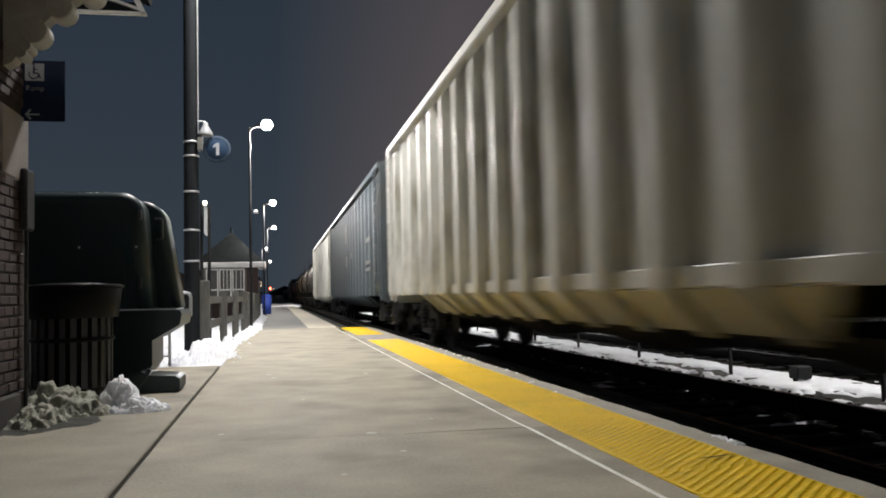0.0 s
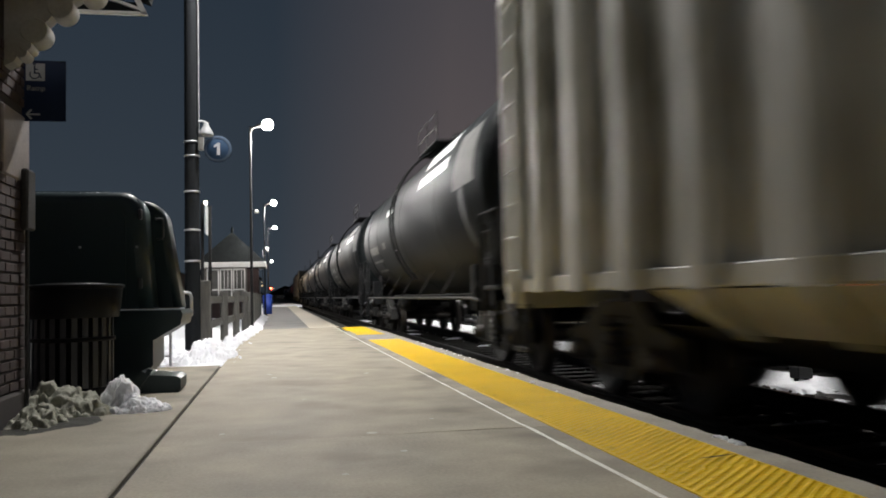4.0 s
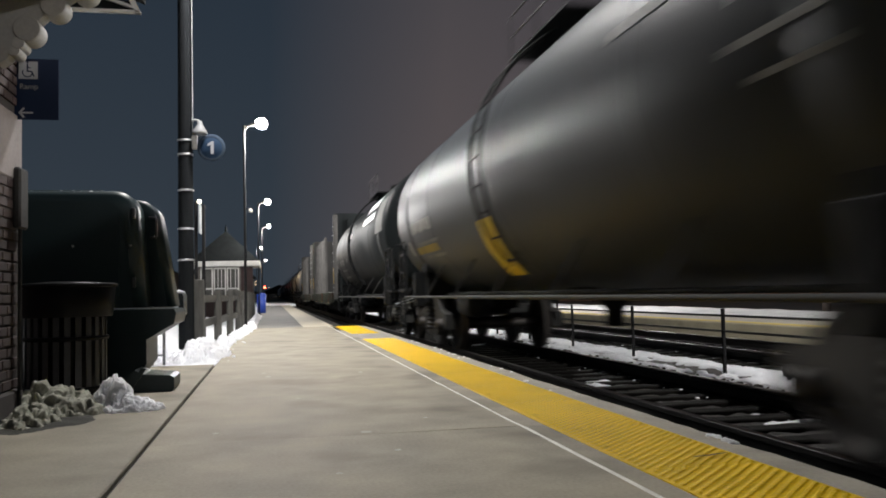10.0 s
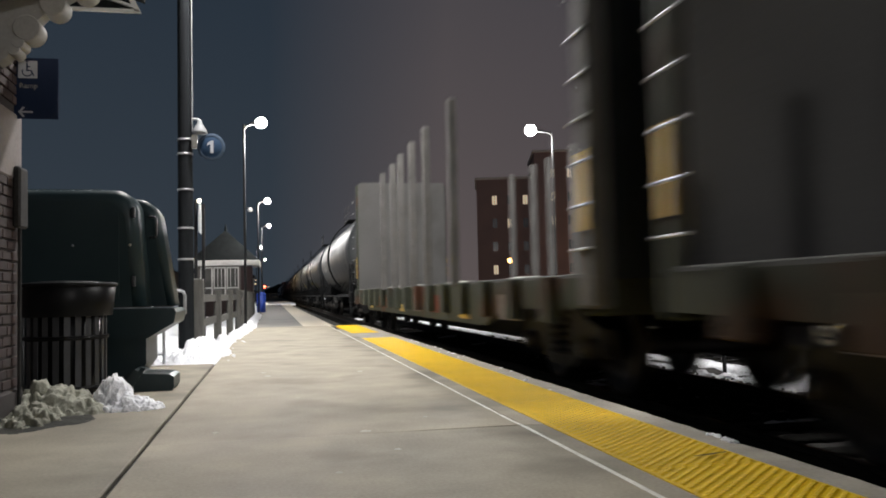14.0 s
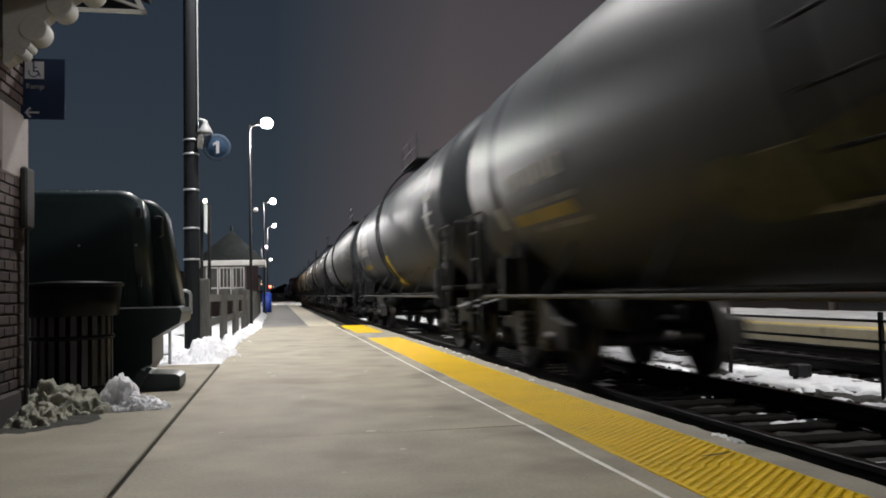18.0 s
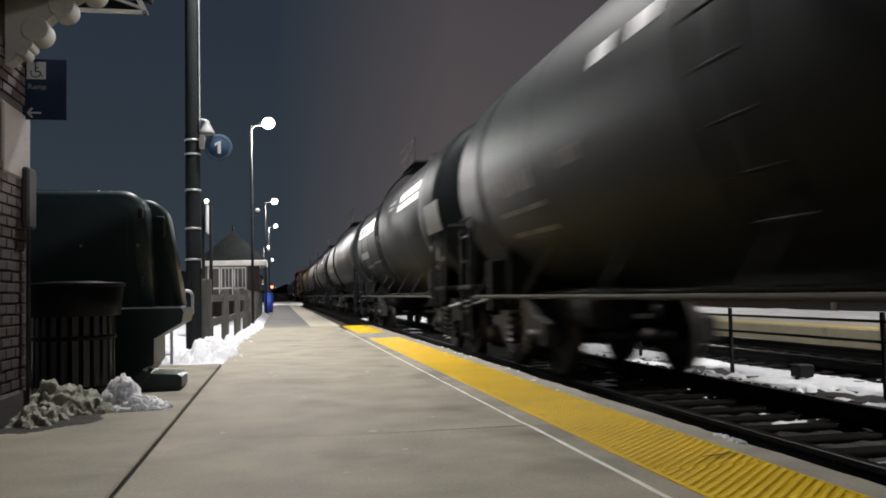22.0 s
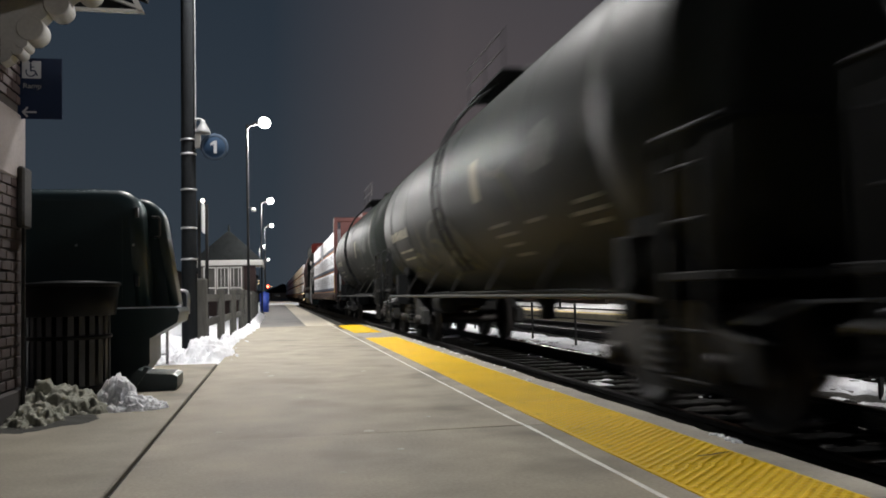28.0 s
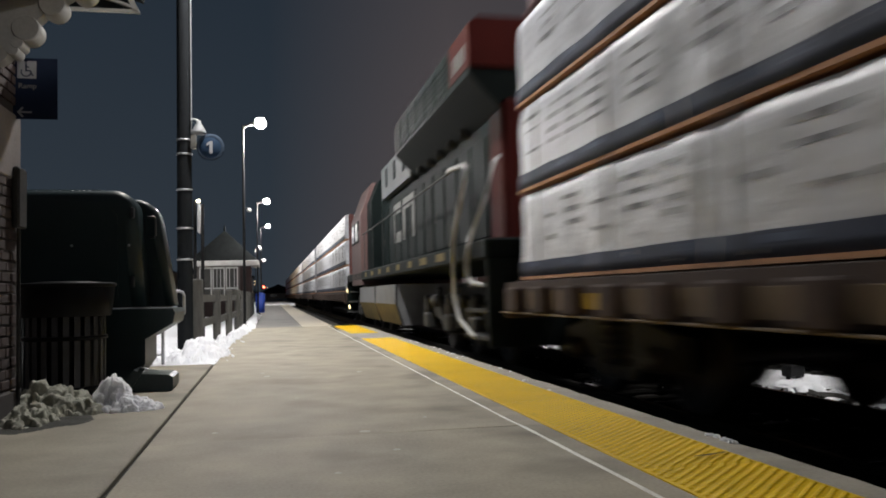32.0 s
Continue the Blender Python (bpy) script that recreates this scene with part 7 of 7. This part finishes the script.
# ---------------------------------------------------------------- apartment block beyond the tracks
APT = thing("apartment_building", "brick apartment building with lit windows and balconies", "apartment building", at=pose(52.0, 101.5, -0.7, 0, 0, -14))
APT_BRICK = mat("apartment_brick", (0.34, 0.18, 0.11), (0.26, 0.135, 0.08), 0.8, scale=0.4, fine=8, bump=0.1)
APT_DARK = mat("apartment_dark_brick", (0.20, 0.125, 0.11), (0.15, 0.095, 0.085), 0.8, scale=0.4, fine=8, bump=0.1)
WIN_LIT = glow("lit_window", (1.0, 0.80, 0.55), 0.42)
WIN_DIM = mat("dark_window", (0.03, 0.032, 0.04), rough=0.15, bump=0.0)
BALC = mat("balcony_concrete", (0.50, 0.43, 0.38), (0.4, 0.34, 0.3), 0.7)
STOREY = 3.25


def block(x0, x1, y0, y1, floors, material):
    part("wall", Shape().box(x0, x1, y0, y1, 0, floors * STOREY + 0.9), material, APT)
    part("roof", Shape().cbox(x0 - 0.2, x1 + 0.2, y0 - 0.2, y1 + 0.2, floors * STOREY + 0.9, floors * STOREY + 1.25, 0.05), BALC, APT)




def window(x, y, z, w, h, lit):
    o = part("window", Shape().box(x - w / 2 - 0.08, x + w / 2 + 0.08, y - 0.06, y, z - 0.08, z + h + 0.08), APT_DARK, APT)
    for sx in (-1, 1):
        part("pane", Shape().box(x + sx * w / 4 - w / 4 + 0.03, x + sx * w / 4 + w / 4 - 0.03, y - 0.08, y - 0.055, z, z + h), WIN_LIT if lit else WIN_DIM, o)


def bay(x0, x1, y, floors, lit):
    for f in range(1, floors):
        z = f * STOREY - 0.7
        b = part("balcony", Shape().cbox(x0 + 0.1, x1 - 0.1, y - 1.5, y, z - 0.12, z + 0.10, 0.03), BALC, APT)
        part("railing", Shape().box(x0 + 0.1, x1 - 0.1, y - 1.5, y - 1.46, z + 0.1, z + 0.2).box(x0 + 0.1, x1 - 0.1, y - 1.5, y - 1.46, z + 1.0, z + 1.06), STEEL_DARK, b)
        for k, x in enumerate((x0 + (x1 - x0) * 0.22, x0 + (x1 - x0) * 0.66)):
            window(x, y, z + 0.4, 0.9 if k == 0 else 1.5, 1.5, (f, k) in lit)


block(-1.0, 7.0, 0.4, 14, 7, APT_DARK)
block(7.0, 17.6, -2.0, 14, 8, APT_BRICK)
block(17.6, 25.0, 0.4, 14, 7, APT_BRICK)
block(-9.0, -1.0, 2.0, 16, 7, APT_DARK)
block(-18.0, -9.0, 4.0, 16, 6, APT_DARK)
block(-26.0, -18.0, 6.5, 18, 5, APT_DARK)
bay(-1.0, 6.8, 0.4, 8, {(6, 0), (6, 1), (5, 0)})
bay(18.6, 24.9, 0.4, 8, {(7, 0)})
for f in range(1, 8):
    z = f * STOREY - 0.8
    window(9.3, -2.0, z + 0.5, 1.0, 1.5, False)
    window(12.6, -2.17, z + 0.3, 2.2, 1.8, False)
    window(16.2, -2.0, z + 0.5, 0.9, 1.7, f == 7)
for x, y, floors, lit in ((-15.6, 4.0, 6, {5, 4, 3}), (-13.2, 4.0, 6, {5}), (-10.6, 4.0, 6, {2}), (-7.6, 2.0, 7, {4}), (-5.0, 2.0, 7, {6}), (-2.6, 2.0, 7, {6, 3}), (-23.5, 6.5, 5, {4, 1}), (-21.4, 6.5, 5, {3}), (-19.2, 6.5, 5, {4})):
    for f in range(1, floors):
        window(x, y, f * STOREY + 0.6, 0.7, 1.25, f in lit)
for x in (12.6, 16.2):
    window(x, -2.2, 8 * STOREY - 0.9, 0.55, 0.6, x > 13)
APT_CAST = mat("apartment_cast_stone", (0.42, 0.30, 0.21), (0.34, 0.24, 0.17), 0.8, scale=0.4, fine=8, bump=0.1)
part("center_column", Shape().cbox(11.0, 14.2, -2.16, -1.99, 3.4, 7.4 * STOREY, 0.03), APT_CAST, APT, "pale column between the windows")
part("cornice", Shape().cbox(6.9, 17.7, -2.2, 0.2, 7.75 * STOREY, 8 * STOREY + 0.9, 0.05), APT_CAST, APT)
part("string_lights", Shape().tube([(18.8, -1.15, 12.5), (21.6, -1.15, 12.47)], 0.05, 6).tube([(22.4, -1.15, 12.5), (24.7, -1.15, 12.47)], 0.05, 6), glow("string_lights", (1.0, 0.72, 0.38), 14), APT, "warm string lights on a balcony")
STREET_GLOW = glow("sodium_glow", (1.0, 0.52, 0.16), 9.0)
for x, y, z in ((-22.0, -7, 5.2), (-11.9, -6, 6.0), (-9.4, -6, 5.1), (2.9, -5, 5.6), (7.8, -6, 7.5), (7.1, -6, 6.2), (14.3, -6, 6.2), (17.2, -5, 7.4), (18.3, -5, 6.1)):
    m = APT.matrix_basis @ Vector((x, y, z))
    s = thing("street_lamp", "street lamp with a warm sodium globe", "street lamp", "street lamps", at=pose(m.x, m.y, -0.75))
    part("pole", Shape().tube([(0, 0, -0.1), (0, 0, m.z + 0.7)], 0.07, 8, 0.05), STEEL_DARK, s)
    # Globe enlarged so that its shape includes the glow around it.
    part("globe", Shape().lathe([(0.0, -0.34), (0.25, -0.24), (0.34, 0.0), (0.25, 0.24), (0.0, 0.34)], at=(0, 0, m.z + 0.8), n=14), STREET_GLOW, s, "glowing amber globe")
# Unseen spots added to give the facade its warm light without spill.
for x, y, z, w, tx, tz in ((12.0, -9.0, 5.0, 2600, 12.3, 13.0), (3.0, -9.0, 4.0, 1700, 3.0, 9.0), (22.0, -9.0, 4.0, 1500, 23.0, 6.0), (-11.0, -7.0, 4.2, 420, -10.0, 7.0)):
    m, t = APT.matrix_basis @ Vector((x, y, z)), APT.matrix_basis @ Vector((tx, 0.0, tz))
    data = bpy.data.lights.new("street_light", "SPOT")
    data.energy, data.color, data.shadow_soft_size, data.spot_size, data.spot_blend = w, (1.0, 0.62, 0.34), 0.3, radians(105), 0.8
    new("street_light", data).matrix_basis = look(m, t)

# ---------------------------------------------------------------- utility poles beyond the opposite platform
FAR_POLE = mat("far_pole_wood", (0.075, 0.062, 0.054), (0.045, 0.038, 0.033), 0.9, scale=3, fine=40, stretch=(5, 5, 0.5), bump=0.3, spec=0.1)
for px, py, top, r in ((21.8, 30.0, 12.6, 0.17), (19.3, 47.0, 13.8, 0.11)):
    up = thing("utility_pole", "tall wooden utility pole with a crossarm", "pole", "street poles", at=pose(px, py, -0.75))
    part("shaft", Shape().tube([(0, 0, -0.2), (0, 0, top + 0.75)], r, 12, r * 0.6), FAR_POLE, up)
    part("crossarm", Shape().cbox(-1.45, 1.45, -0.16, -0.05, top - 0.45, top - 0.32, 0.01), FAR_POLE, up)
    for sx in (-1.35, -0.75, 0.75, 1.35):
        part("insulator", Shape().lathe([(0.0, 0.16), (0.045, 0.14), (0.05, 0.05), (0.02, 0.0)], at=(sx, -0.1, top - 0.32), n=10), GALV, up)
    for sg in (-1, 1):
        part("brace", Shape().tube([(sg * 0.75, -0.12, top - 0.42), (0, -0.12, top - 1.1)], 0.02, 6), FAR_POLE, up)

# ---------------------------------------------------------------- far end of the line
signal = thing("rail_signal", "distant red railway signal on a mast", "signal", at=pose(-1.4, 170, -0.7))
part("mast", Shape().tube([(0, 0, 0), (0, 0, 3.6)], 0.08, 8), STEEL_DARK, signal)
part("head", Shape().cbox(-0.3, 0.3, -0.1, 0.1, 2.9, 3.9, 0.05), BLACK_PAINT, signal)
part("red_light", Shape().lathe([(0.0, -0.16), (0.2, -0.14), (0.22, -0.1)], axis="y", at=(0, 0, 3.4), n=12), glow("red_signal", (1.0, 0.06, 0.03), 30), signal, "glowing red light")
HOUSE_M = mat("far_wall", (0.22, 0.19, 0.15), (0.16, 0.14, 0.11), 0.8)
for x, y, w, d, h in ((-9, 150, 10, 12, 5.5), (-24, 170, 12, 12, 6.5), (-6.5, 120, 3.6, 8, 3.8), (-40, 140, 14, 14, 7), (3.5, 420, 20, 10, 3), (-14, 380, 16, 10, 3.5)):
    b = thing("far_building", "low dark building beyond the platform", "building", at=pose(x, y, -0.75))
    part("wall", Shape().box(-w / 2, w / 2, -d / 2, d / 2, 0, h), HOUSE_M, b)
    part("roof", Shape().prism([(-w / 2 - 0.4, h), (w / 2 + 0.4, h), (0, h + w * 0.22)], "y", -d / 2 - 0.3, d / 2 + 0.3), ROOF, b)
    part("window", Shape().box(-w * 0.2, -w * 0.05, -d / 2 - 0.03, -d / 2, 1.2, 2.6), WIN_DIM, b)
shop = thing("far_shop", "low shop front with dim warm lit windows", "shop", at=pose(-3.4, 92, -0.75))
part("wall", Shape().box(-1.6, 1.4, 0.0, 6.0, 0, 3.6), HOUSE_M, shop)
part("roof", Shape().cbox(-1.8, 1.6, -0.5, 6.2, 3.6, 3.85, 0.03), ROOF, shop)
# Glowing panels added in place of a wall under warm lamp light.
for k in range(3):
    part("window", Shape().box(-0.25 + 0.52 * k, 0.19 + 0.52 * k, -0.04, -0.01, 1.15, 2.35), glow("lit_wall_glow", (1.0, 0.74, 0.42), 0.55), shop, "warm lit shop window")
lamp_light("crossing_light", (-3.2, 105, 4.6), 1500, (1.0, 0.72, 0.40), 0.2)
for x, y, z in ((-3.2, 105, 4.6), (-2.6, 140, 2.6), (-3.5, 190, 4.0), (-1.0, 230, 3.0)):
    s = thing("street_lamp", "distant warm street lamp", "street lamp", "far lamps", at=pose(x, y, -0.75))
    part("pole", Shape().tube([(0, 0, 0), (0, 0, z + 0.9)], 0.06, 8), STEEL_DARK, s)
    part("globe", Shape().lathe([(0.0, 0.09), (0.09, 0.04), (0.09, -0.04), (0.0, -0.09)], at=(0, 0, z + 1.0), n=12), glow("far_lamp_glow", (1.0, 0.68, 0.34), 2.6), s)

solid("snow_patch", sheet(-9.0, 2.2, 50, 79, 150, 90, lambda x, y: -0.10 + 0.22 * min(1.0, (y - 79) / 3.0) + 0.06 * wob(x, y, 0.9, 2) - 0.004 * (y - 82)), SNOW, "trampled snow across the far end of the platform", "snow", kind="stuff")

# ---------------------------------------------------------------- movement


def motions():
    times = [-8, -4] + list(range(0, 33, 8)) + [36, 40]
    for car, y in CONSIST:
        walk(car, [(t, pose(TRACK_X, y - SPEED * t, RAIL_Z)) for t in times])
        # wheels roll while the car is near the station
        for axle in [w for tr in car.children for w in tr.children if w.name.startswith("wheelset")]:
            at = axle.location.copy()
            here = y + at.y + axle.parent.location.y
            start, stop = max(0.0, (here - 42.0) / SPEED), min(32.0, (here + 4.0) / SPEED)
            if stop - start < 0.2:
                continue
            steps = int((stop - start) * 30) + 1
            rows = [(start + (stop - start) * k / steps, k / steps) for k in range(steps + 1)]
            rows = ([(0.0, 0.0)] if start > 0.04 else []) + rows + ([(32.0, 1.0)] if stop < 31.96 else [])
            turn = math.degrees(SPEED * (stop - start) / 0.457)
            walk(axle, [(t, pose(at.x, at.y, at.z, turn * u, 0, 0)) for t, u in rows])


motions()
